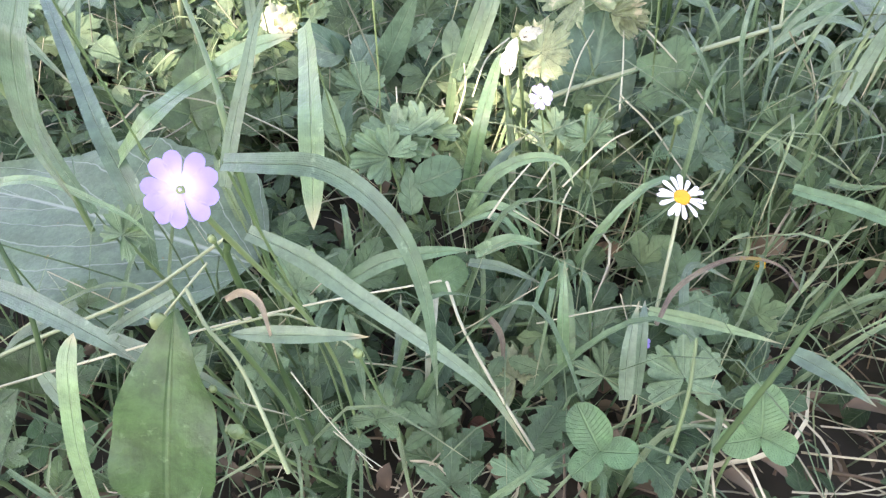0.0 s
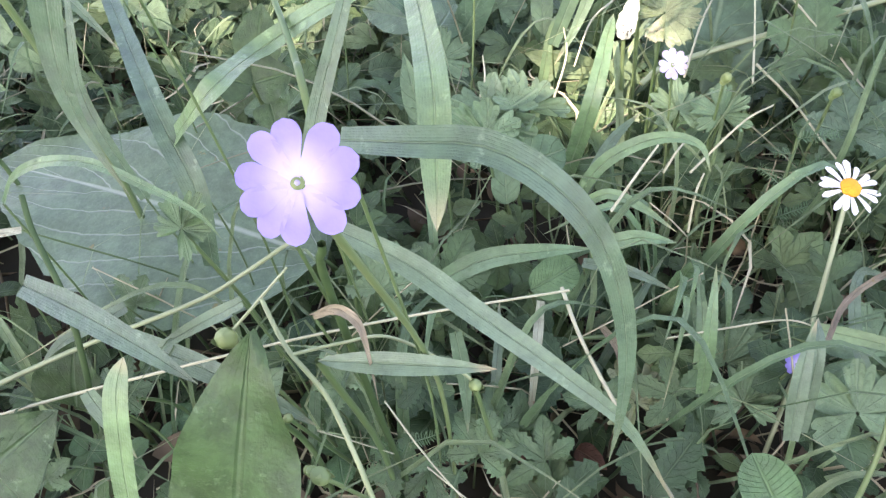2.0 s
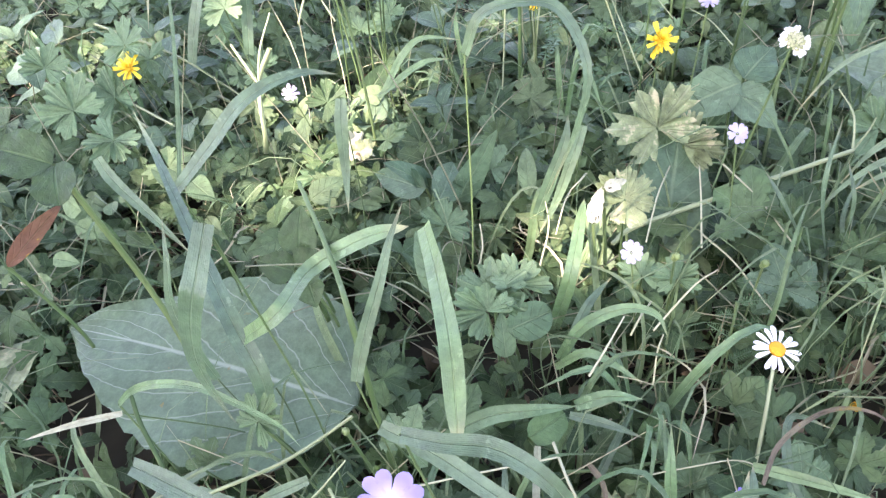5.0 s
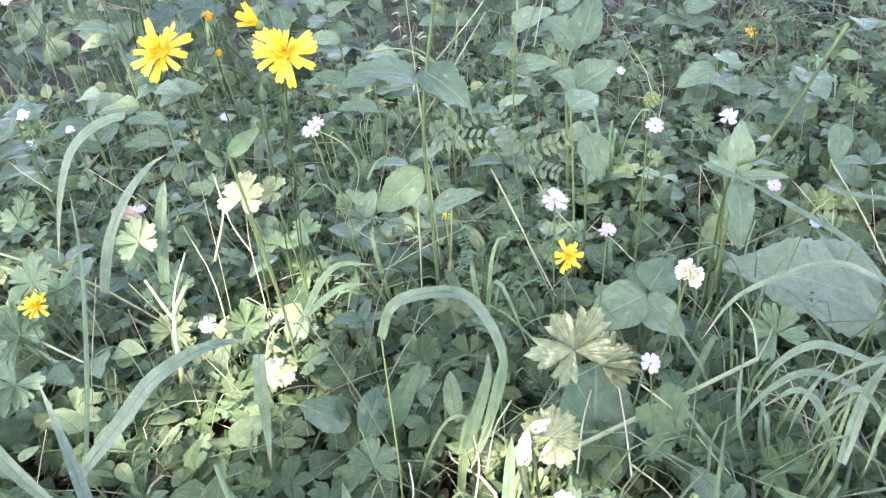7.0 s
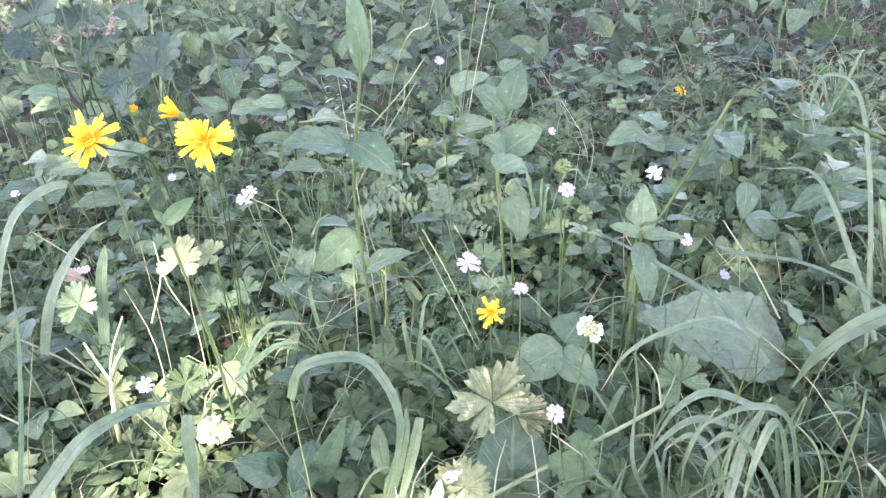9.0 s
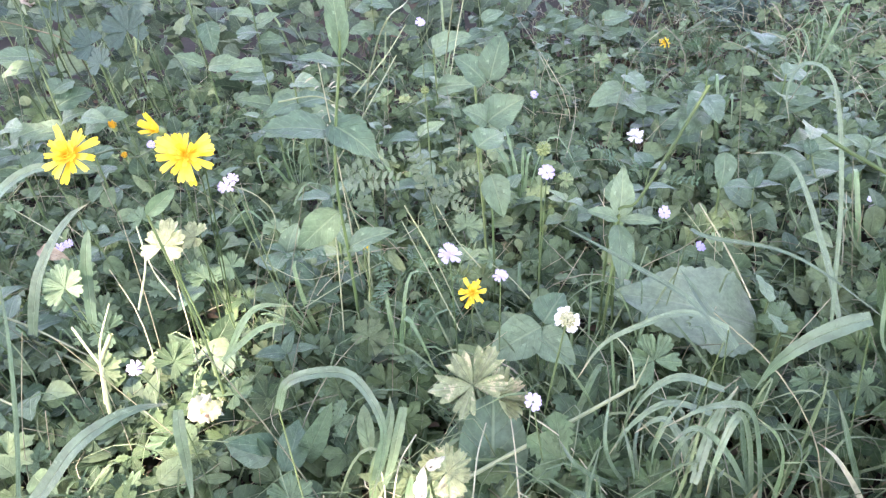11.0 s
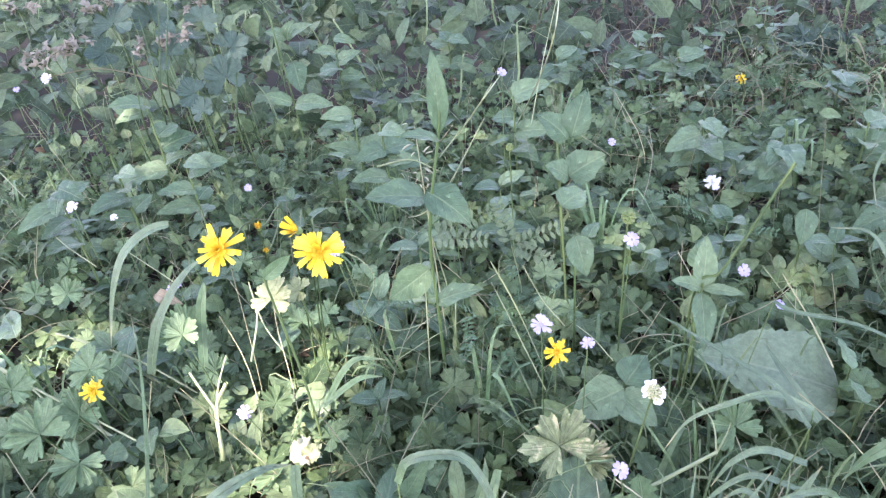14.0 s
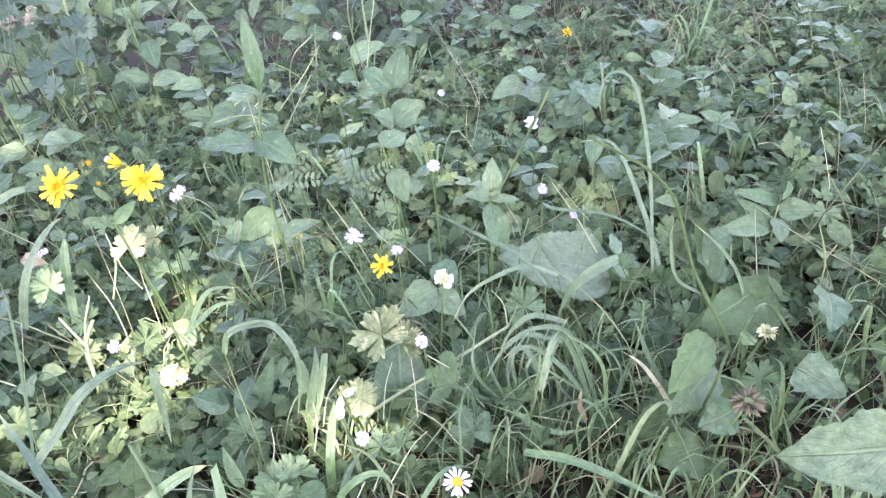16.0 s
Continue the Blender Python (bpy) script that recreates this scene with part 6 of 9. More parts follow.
grass_blade([(0.149, 0.265, -0.010), (0.152, 0.310, 0.021), (0.164, 0.348, 0.045)], 0.0045, M_GRASSBLUE)
grass_blade([(0.150, 0.248, -0.010), (0.163, 0.299, 0.009), (0.187, 0.339, 0.035)], 0.0045, M_GRASS)
grass_blade([(0.138, 0.249, -0.010), (0.154, 0.290, 0.001), (0.146, 0.325, 0.022)], 0.0045, M_GRASS)
grass_blade([(0.209, 0.345, -0.010), (0.209, 0.358, 0.067), (0.189, 0.381, 0.077)], 0.0034, M_GRASSBLUE)
grass_blade([(0.216, 0.333, -0.010), (0.227, 0.328, 0.036), (0.218, 0.364, 0.059)], 0.0034, M_GRASSBLUE)
grass_blade([(-0.232, 0.620, 0.219), (-0.245, 0.620, 0.218), (-0.262, 0.615, 0.212), (-0.278, 0.610, 0.199), (-0.291, 0.605, 0.177), (-0.302, 0.600, 0.150), (-0.312, 0.590, 0.114)], 0.0105, M_GRASSBLUE, foot=(-0.210, 0.640), label="grass blade arching over to a green tip")
grass_blade([(-0.281, 0.580, 0.085), (-0.273, 0.585, 0.109), (-0.260, 0.590, 0.137), (-0.239, 0.595, 0.165), (-0.220, 0.600, 0.182), (-0.204, 0.600, 0.190)], 0.0115, M_GRASSBLUE, foot=(-0.250, 0.640))
grass_blade([(-0.227, 0.570, 0.092), (-0.221, 0.575, 0.122), (-0.215, 0.580, 0.150), (-0.206, 0.585, 0.175)], 0.0095, M_GRASSBLUE, foot=(-0.210, 0.620), kind="strap", up=(0.0, -0.9, 0.4))
grass_blade([(-0.242, 0.384, 0.064), (-0.238, 0.420, 0.105), (-0.232, 0.444, 0.148), (-0.229, 0.465, 0.185), (-0.230, 0.484, 0.217)], 0.0045, M_GRASSBLUE, up=(0.9, -0.35, 0.05))
grass_blade([(-0.197, 0.320, 0.136), (-0.172, 0.325, 0.159), (-0.154, 0.330, 0.176), (-0.136, 0.335, 0.184), (-0.121, 0.340, 0.185), (-0.106, 0.345, 0.180)], 0.0095, M_GRASSBLUE, foot=(-0.200, 0.340))
grass_blade([(-0.113, 0.370, 0.153), (-0.115, 0.365, 0.138), (-0.117, 0.360, 0.113), (-0.119, 0.350, 0.088)], 0.0080, M_GRASSBLUE, foot=(-0.130, 0.380), up=(0.0, -0.9, 0.4))
grass_blade([(-0.041, 0.290, 0.211), (-0.033, 0.288, 0.228), (-0.013, 0.283, 0.233), (-0.002, 0.279, 0.227), (0.005, 0.269, 0.209), (-0.000, 0.270, 0.180), (-0.009, 0.284, 0.142)], 0.0054, M_GRASSBLUE, foot=(-0.060, 0.310))
grass_blade([(-0.111, 0.508, 0.080), (-0.092, 0.511, 0.108), (-0.076, 0.513, 0.118), (-0.050, 0.503, 0.119)], 0.0065, M_GRASS, foot=(-0.100, 0.530))
grass_blade([(-0.116, 0.506, 0.077), (-0.081, 0.506, 0.101), (-0.058, 0.497, 0.108)], 0.0060, M_GRASS, foot=(-0.100, 0.530))
grass_blade([(0.193, 0.306, 0.182), (0.181, 0.323, 0.200), (0.156, 0.339, 0.217), (0.139, 0.351, 0.227), (0.118, 0.370, 0.237)], 0.0036, M_GRASSBLUE, foot=(0.200, 0.360))
stalk("tall_grass", "olive grass stem with a closed seed head", [(0.200, 0.500, -0.030), (0.202, 0.483, 0.150), (0.218, 0.474, 0.177), (0.240, 0.478, 0.207), (0.276, 0.490, 0.254)], 0.0010, 0.0013, M_DARKSTEM, "grass")
grass_blade([(0.215, 0.335, 0.164), (0.191, 0.343, 0.175), (0.162, 0.343, 0.172), (0.141, 0.348, 0.158), (0.125, 0.347, 0.135)], 0.0041, M_GRASSBLUE, foot=(0.250, 0.380))
grass_blade([(0.249, 0.372, 0.110), (0.233, 0.388, 0.136), (0.223, 0.411, 0.156)], 0.0080, M_GRASSBLUE, foot=(0.250, 0.450))
grass_blade([(0.179, 0.293, 0.086), (0.196, 0.308, 0.115), (0.216, 0.318, 0.133)], 0.0068, M_GRASSBLUE, foot=(0.200, 0.330))
grass_blade([(0.187, 0.309, 0.076), (0.183, 0.322, 0.097), (0.177, 0.335, 0.099), (0.162, 0.339, 0.086)], 0.0056, M_GRASSBLUE, foot=(0.190, 0.360))
grass_blade([(0.226, 0.345, 0.102), (0.199, 0.353, 0.113), (0.180, 0.358, 0.100), (0.166, 0.358, 0.077)], 0.0056, M_GRASSBLUE, foot=(0.230, 0.380))
grass_blade([(0.215, 0.331, 0.095), (0.185, 0.339, 0.107), (0.163, 0.343, 0.091), (0.145, 0.341, 0.066)], 0.0045, M_GRASSBLUE, foot=(0.210, 0.370))
grass_blade([(0.177, 0.358, -0.010), (0.146, 0.307, 0.097), (0.144, 0.321, 0.121)], 0.0036, M_GRASSBLUE)
grass_blade([(0.181, 0.357, -0.010), (0.132, 0.312, 0.104), (0.141, 0.332, 0.140)], 0.0036, M_GRASSBLUE)
grass_blade([(0.202, 0.352, -0.010), (0.173, 0.307, 0.100), (0.199, 0.313, 0.113)], 0.0036, M_GRASSBLUE)
grass_blade([(0.236, 0.345, -0.010), (0.197, 0.295, 0.081), (0.202, 0.298, 0.087)], 0.0036, M_GRASSBLUE)
grass_blade([(0.178, 0.367, -0.010), (0.116, 0.310, 0.098), (0.104, 0.321, 0.118)], 0.0036, M_GRASSBLUE)
grass_blade([(0.190, 0.360, -0.010), (0.162, 0.311, 0.106), (0.187, 0.323, 0.130)], 0.0036, M_GRASSBLUE)
grass_blade([(0.329, 0.382, 0.101), (0.341, 0.416, 0.190), (0.339, 0.442, 0.260), (0.322, 0.453, 0.274), (0.304, 0.442, 0.262), (0.298, 0.425, 0.244)], 0.0040, M_GRASSBLUE, foot=(0.340, 0.460))
grass_blade([(0.336, 0.383, 0.104), (0.335, 0.411, 0.145), (0.325, 0.451, 0.201), (0.300, 0.471, 0.205)], 0.0056, M_GRASSBLUE, foot=(0.330, 0.470))
grass_blade([(0.246, 0.442, 0.166), (0.254, 0.428, 0.165), (0.305, 0.399, 0.155), (0.356, 0.338, 0.116)], 0.0038, M_GRASSBLUE, foot=(0.250, 0.500))
grass_blade([(0.150, 0.257, 0.064), (0.180, 0.238, 0.063), (0.207, 0.208, 0.063), (0.228, 0.179, 0.063)], 0.0075, M_GRASS, foot=(0.160, 0.300))
stalk("weed", "tall dark green stem with few leaves", [(0.412, 0.362, -0.030), (0.308, 0.241, 0.140), (0.288, 0.259, 0.196), (0.274, 0.280, 0.259), (0.231, 0.312, 0.294)], 0.0016, 0.0010, M_DARKSTEM, "stalk")
stalk("weed", "bent dark stem among the leaves", [(0.327, 0.299, -0.030), (0.288, 0.224, 0.110), (0.307, 0.236, 0.132)], 0.0014, 0.0012, M_DARKSTEM, "stalk")
lone_leaf("burdock", "broad rough grey-green leaf close to the path", (0.382, 0.139, 0.101), (0.298, 0.157, 0.104), 0.056, "heart", M_RAGGED, up=(0.0, -0.8, 0.6), teeth=9, tooth=0.05, ruffle=0.09, nu=30, nv=8)
lone_leaf("burdock", "broad rough grey-green leaf", (0.352, 0.216, 0.116), (0.370, 0.184, 0.110), 0.034, "heart", M_RAGGED, up=(0.0, -0.8, 0.6), teeth=5, tooth=0.12)
lone_leaf("burdock", "broad rough grey-green leaf", (0.314, 0.273, 0.117), (0.267, 0.242, 0.095), 0.032, "ovate", M_CINQ, up=(0.0, -0.8, 0.6), teeth=5, tooth=0.12)
lone_leaf("burdock", "broad rough grey-green leaf", (0.368, 0.293, 0.125), (0.321, 0.290, 0.107), 0.032, "ovate", M_CINQ, up=(0.0, -0.7, 0.7), teeth=8)
lone_leaf("plantain", "bright green leaf standing upright", (0.362, 0.333, 0.111), (0.374, 0.366, 0.144), 0.022, "lance", M_PLANTAIN, up=(0.0, -0.9, 0.4))

# larger herbs
lone_leaf("dock", "large pale dock leaf with a finely toothed edge", (0.328, 0.458, 0.045), (0.216, 0.486, 0.094), 0.080, "ovate", M_PALEDOCK, up=(0.1, -0.5, 0.85), bend=0.5, fold=0.12, teeth=14, tooth=0.05, ruffle=0.04, nu=42, nv=10)
lone_leaf("plantain", "smooth oval leaf beside a white flower head", (0.135, 0.450, 0.095), (0.090, 0.452, 0.075), 0.036, "ovate", M_BROAD)
lone_leaf("plantain", "smooth oval leaf beside a white flower head", (0.138, 0.455, 0.095), (0.160, 0.470, 0.110), 0.030, "ovate", M_BROAD)
lone_leaf("plantain", "smooth oval leaf beside a white flower head", (0.130, 0.450, 0.090), (0.155, 0.425, 0.075), 0.030, "ovate", M_BROAD)
lone_leaf("plantain", "grey-green leaf hanging from its stalk", (0.212, 0.495, 0.145), (0.222, 0.483, 0.095), 0.020, "lance", M_BROAD, up=(0.0, -0.9, 0.4))
lone_leaf("plantain", "grey-green leaf pointing up", (0.219, 0.515, 0.154), (0.227, 0.526, 0.174), 0.024, "ovate", M_BROAD, up=(0.0, -0.9, 0.4))
lone_leaf("plantain", "grey-green leaf hanging from its stalk", (0.130, 0.575, 0.169), (0.136, 0.555, 0.135), 0.026, "ovate", M_BROAD, up=(0.0, -0.9, 0.4), foot=(0.13, 0.6))
lone_leaf("plantain", "grey-green leaf on a thin stalk", (0.130, 0.624, 0.174), (0.162, 0.648, 0.178), 0.030, "ovate", M_BROAD, foot=(0.13, 0.62))
leafy_stem("tall herb with large grey-green leaves on a square stem", [(-0.005, 0.585, -0.030), (-0.002, 0.575, 0.100), (0.000, 0.565, 0.200), (0.018, 0.562, 0.290), (0.021, 0.562, 0.310)], 0.0018, 0.0010, M_STEM, (((0.000, 0.565, 0.235), (-0.048, 0.553, 0.250), 0.034, "ovate", (0.000, -0.350, 0.930)), ((0.002, 0.565, 0.240), (0.036, 0.545, 0.215), 0.036, "ovate", (0.000, -0.350, 0.930)), ((-0.004, 0.580, 0.155), (-0.048, 0.602, 0.112), 0.031, "ovate", (0.000, -0.850, 0.500)), ((0.019, 0.564, 0.290), (0.021, 0.564, 0.355), 0.017, "lance", (0.100, -0.950, 0.200)), ((0.018, 0.560, 0.285), (-0.012, 0.550, 0.300), 0.014, "lance", (0.000, -0.350, 0.930)), ((-0.002, 0.575, 0.120), (0.040, 0.560, 0.140), 0.024, "ovate", (0.000, -0.350, 0.930)),))
leafy_stem("herb with pairs of pale green leaves", [(-0.190, 1.290, -0.030), (-0.193, 1.284, 0.112), (-0.200, 1.280, 0.250)], 0.0020, 0.0014, M_STEM, (((-0.187, 1.327, 0.207), (-0.170, 1.323, 0.240), 0.030, "ovate", (0.000, -0.500, 0.850)), ((-0.180, 1.305, 0.170), (-0.173, 1.259, 0.131), 0.040, "ovate", (0.000, -0.500, 0.850)), ((-0.194, 1.270, 0.109), (-0.238, 1.264, 0.134), 0.030, "ovate", (0.000, -0.500, 0.850)), ((-0.189, 1.268, 0.106), (-0.121, 1.242, 0.107), 0.040, "ovate", (0.000, -0.500, 0.850)), ((-0.185, 1.329, 0.211), (-0.138, 1.316, 0.232), 0.030, "ovate", (0.000, -0.500, 0.850)), ((-0.187, 1.329, 0.209), (-0.220, 1.319, 0.229), 0.030, "ovate", (0.000, -0.500, 0.850)),))
leafy_stem("low herb with broad pale toothed leaves", [(0.160, 0.750, -0.030), (0.158, 0.742, 0.100), (0.156, 0.740, 0.190)], 0.0020, 0.0014, M_STEM, (((0.165, 0.731, 0.196), (0.137, 0.740, 0.227), 0.036, "ovate", (0.000, -0.500, 0.850)), ((0.170, 0.732, 0.197), (0.190, 0.746, 0.243), 0.032, "ovate", (0.000, -0.500, 0.850)), ((0.161, 0.711, 0.161), (0.200, 0.710, 0.182), 0.042, "ovate", (0.000, -0.500, 0.850)), ((0.160, 0.711, 0.161), (0.137, 0.711, 0.179), 0.030, "ovate", (0.000, -0.500, 0.850)),))
leafy_stem("upright herb with broad pale leaves", [(-0.071, 0.952, -0.030), (-0.071, 0.947, 0.082), (-0.071, 0.942, 0.194)], 0.0018, 0.0012, M_STEM, (((-0.071, 0.947, 0.131), (-0.113, 0.945, 0.147), 0.024, "heart", (0.000, -0.500, 0.850)), ((-0.071, 0.947, 0.184), (-0.113, 0.936, 0.190), 0.028, "ovate", (0.000, -0.500, 0.850)), ((-0.071, 0.947, 0.131), (-0.019, 0.948, 0.135), 0.038, "ovate", (0.000, -0.500, 0.850)), ((-0.071, 0.947, 0.117), (-0.048, 0.965, 0.122), 0.031, "heart", (0.000, -0.500, 0.850)), ((-0.071, 0.947, 0.171), (-0.111, 0.917, 0.184), 0.027, "ovate", (0.000, -0.500, 0.850)), ((-0.071, 0.947, 0.161), (-0.085, 0.979, 0.164), 0.031, "ovate", (0.000, -0.500, 0.850)), ((-0.071, 0.947, 0.114), (-0.076, 0.973, 0.129), 0.027, "heart", (0.000, -0.500, 0.850)),))
leafy_stem("upright herb with broad pale leaves", [(-0.036, 0.909, -0.030), (-0.036, 0.904, 0.077), (-0.036, 0.899, 0.184)], 0.0018, 0.0012, M_STEM, (((-0.036, 0.904, 0.172), (-0.005, 0.872, 0.174), 0.027, "heart", (0.000, -0.500, 0.850)), ((-0.036, 0.904, 0.129), (0.021, 0.901, 0.122), 0.039, "ovate", (0.000, -0.500, 0.850)), ((-0.036, 0.904, 0.143), (0.006, 0.926, 0.140), 0.032, "ovate", (0.000, -0.500, 0.850)), ((-0.036, 0.904, 0.140), (-0.001, 0.910, 0.132), 0.026, "heart", (0.000, -0.500, 0.850)), ((-0.036, 0.904, 0.128), (0.006, 0.876, 0.137), 0.027, "ovate", (0.000, -0.500, 0.850)), ((-0.036, 0.904, 0.104), (-0.082, 0.874, 0.123), 0.029, "ovate", (0.000, -0.500, 0.850)), ((-0.036, 0.904, 0.146), (-0.076, 0.882, 0.144), 0.032, "heart", (0.000, -0.500, 0.850)),))
leafy_stem("upright herb with broad pale leaves", [(0.529, 1.317, -0.030), (0.529, 1.312, 0.028), (0.529, 1.307, 0.087)], 0.0018, 0.0012, M_STEM, (((0.529, 1.312, 0.041), (0.583, 1.301, 0.059), 0.032, "heart", (0.000, -0.500, 0.850)), ((0.529, 1.312, 0.037), (0.493, 1.278, 0.047), 0.032, "ovate", (0.000, -0.500, 0.850)), ((0.529, 1.312, 0.039), (0.536, 1.265, 0.055), 0.031, "ovate", (0.000, -0.500, 0.850)), ((0.529, 1.312, 0.056), (0.472, 1.316, 0.063), 0.033, "heart", (0.000, -0.500, 0.850)), ((0.529, 1.312, 0.052), (0.544, 1.265, 0.048), 0.031, "ovate", (0.000, -0.500, 0.850)), ((0.529, 1.312, 0.039), (0.505, 1.340, 0.032), 0.037, "ovate", (0.000, -0.500, 0.850)), ((0.529, 1.312, 0.075), (0.584, 1.309, 0.080), 0.039, "heart", (0.000, -0.500, 0.850)),))
leafy_stem("upright herb with broad pale leaves", [(0.475, 1.386, -0.030), (0.475, 1.381, 0.035), (0.475, 1.376, 0.100)], 0.0018, 0.0012, M_STEM, (((0.475, 1.381, 0.085), (0.476, 1.410, 0.082), 0.036, "heart", (0.000, -0.500, 0.850)), ((0.475, 1.381, 0.063), (0.429, 1.398, 0.064), 0.039, "ovate", (0.000, -0.500, 0.850)), ((0.475, 1.381, 0.091), (0.497, 1.403, 0.082), 0.034, "ovate", (0.000, -0.500, 0.850)), ((0.475, 1.381, 0.097), (0.503, 1.413, 0.105), 0.033, "heart", (0.000, -0.500, 0.850)), ((0.475, 1.381, 0.054), (0.519, 1.385, 0.062), 0.036, "ovate", (0.000, -0.500, 0.850)), ((0.475, 1.381, 0.050), (0.444, 1.403, 0.044), 0.029, "ovate", (0.000, -0.500, 0.850)), ((0.475, 1.381, 0.082), (0.436, 1.360, 0.086), 0.029, "heart", (0.000, -0.500, 0.850)),))
leafy_stem("upright herb with broad pale leaves", [(0.409, 0.936, -0.030), (0.409, 0.931, 0.043), (0.409, 0.926, 0.116)], 0.0018, 0.0012, M_STEM, (((0.409, 0.931, 0.075), (0.414, 0.875, 0.071), 0.040, "heart", (0.000, -0.500, 0.850)), ((0.409, 0.931, 0.108), (0.416, 0.881, 0.101), 0.028, "ovate", (0.000, -0.500, 0.850)), ((0.409, 0.931, 0.062), (0.357, 0.913, 0.054), 0.037, "ovate", (0.000, -0.500, 0.850)), ((0.409, 0.931, 0.051), (0.417, 0.955, 0.055), 0.029, "heart", (0.000, -0.500, 0.850)), ((0.409, 0.931, 0.062), (0.371, 0.947, 0.080), 0.033, "ovate", (0.000, -0.500, 0.850)), ((0.409, 0.931, 0.052), (0.465, 0.904, 0.069), 0.039, "ovate", (0.000, -0.500, 0.850)), ((0.409, 0.931, 0.086), (0.351, 0.914, 0.078), 0.039, "heart", (0.000, -0.500, 0.850)),))
leafy_stem("upright herb with broad pale leaves", [(0.465, 0.825, -0.030), (0.465, 0.820, 0.051), (0.465, 0.815, 0.131)], 0.0018, 0.0012, M_STEM, (((0.465, 0.820, 0.080), (0.412, 0.799, 0.092), 0.031, "heart", (0.000, -0.500, 0.850)), ((0.465, 0.820, 0.091), (0.449, 0.772, 0.101), 0.028, "ovate", (0.000, -0.500, 0.850)), ((0.465, 0.820, 0.086), (0.419, 0.782, 0.083), 0.041, "ovate", (0.000, -0.500, 0.850)), ((0.465, 0.820, 0.104), (0.458, 0.764, 0.095), 0.039, "heart", (0.000, -0.500, 0.850)), ((0.465, 0.820, 0.108), (0.428, 0.785, 0.100), 0.028, "ovate", (0.000, -0.500, 0.850)), ((0.465, 0.820, 0.072), (0.433, 0.789, 0.072), 0.027, "ovate", (0.000, -0.500, 0.850)), ((0.465, 0.820, 0.060), (0.411, 0.800, 0.060), 0.039, "heart", (0.000, -0.500, 0.850)),))
leafy_stem("upright herb with broad pale leaves", [(0.151, 0.981, -0.030), (0.151, 0.976, 0.069), (0.151, 0.971, 0.168)], 0.0018, 0.0012, M_STEM, (((0.151, 0.976, 0.164), (0.203, 0.968, 0.183), 0.039, "heart", (0.000, -0.500, 0.850)), ((0.151, 0.976, 0.088), (0.174, 0.933, 0.085), 0.033, "ovate", (0.000, -0.500, 0.850)), ((0.151, 0.976, 0.099), (0.166, 0.998, 0.092), 0.031, "ovate", (0.000, -0.500, 0.850)), ((0.151, 0.976, 0.112), (0.205, 0.959, 0.116), 0.036, "heart", (0.000, -0.500, 0.850)), ((0.151, 0.976, 0.135), (0.121, 0.992, 0.133), 0.029, "ovate", (0.000, -0.500, 0.850)), ((0.151, 0.976, 0.118), (0.170, 1.011, 0.109), 0.034, "ovate", (0.000, -0.500, 0.850)), ((0.151, 0.976, 0.084), (0.165, 0.932, 0.100), 0.030, "heart", (0.000, -0.500, 0.850)),))
leafy_stem("upright herb with broad pale leaves", [(-0.302, 0.944, -0.030), (-0.302, 0.939, 0.064), (-0.302, 0.934, 0.158)], 0.0018, 0.0012, M_STEM, (((-0.302, 0.939, 0.078), (-0.294, 0.965, 0.077), 0.032, "heart", (0.000, -0.500, 0.850)), ((-0.302, 0.939, 0.140), (-0.245, 0.922, 0.158), 0.042, "ovate", (0.000, -0.500, 0.850)), ((-0.302, 0.939, 0.155), (-0.265, 0.913, 0.155), 0.025, "ovate", (0.000, -0.500, 0.850)), ((-0.302, 0.939, 0.115), (-0.339, 0.906, 0.130), 0.030, "heart", (0.000, -0.500, 0.850)), ((-0.302, 0.939, 0.097), (-0.289, 0.967, 0.105), 0.033, "ovate", (0.000, -0.500, 0.850)), ((-0.302, 0.939, 0.089), (-0.347, 0.943, 0.089), 0.028, "ovate", (0.000, -0.500, 0.850)), ((-0.302, 0.939, 0.089), (-0.354, 0.917, 0.099), 0.031, "heart", (0.000, -0.500, 0.850)),))
leafy_stem("upright herb with broad pale leaves", [(-0.378, 0.911, -0.030), (-0.378, 0.906, 0.082), (-0.378, 0.901, 0.193)], 0.0018, 0.0012, M_STEM, (((-0.378, 0.906, 0.127), (-0.413, 0.868, 0.135), 0.034, "heart", (0.000, -0.500, 0.850)), ((-0.378, 0.906, 0.166), (-0.345, 0.872, 0.173), 0.027, "ovate", (0.000, -0.500, 0.850)), ((-0.378, 0.906, 0.148), (-0.329, 0.901, 0.164), 0.030, "ovate", (0.000, -0.500, 0.850)), ((-0.378, 0.906, 0.144), (-0.357, 0.867, 0.156), 0.025, "heart", (0.000, -0.500, 0.850)), ((-0.378, 0.906, 0.100), (-0.417, 0.889, 0.117), 0.022, "ovate", (0.000, -0.500, 0.850)), ((-0.378, 0.906, 0.109), (-0.353, 0.923, 0.124), 0.031, "ovate", (0.000, -0.500, 0.850)), ((-0.378, 0.906, 0.132), (-0.412, 0.859, 0.138), 0.033, "heart", (0.000, -0.500, 0.850)),))
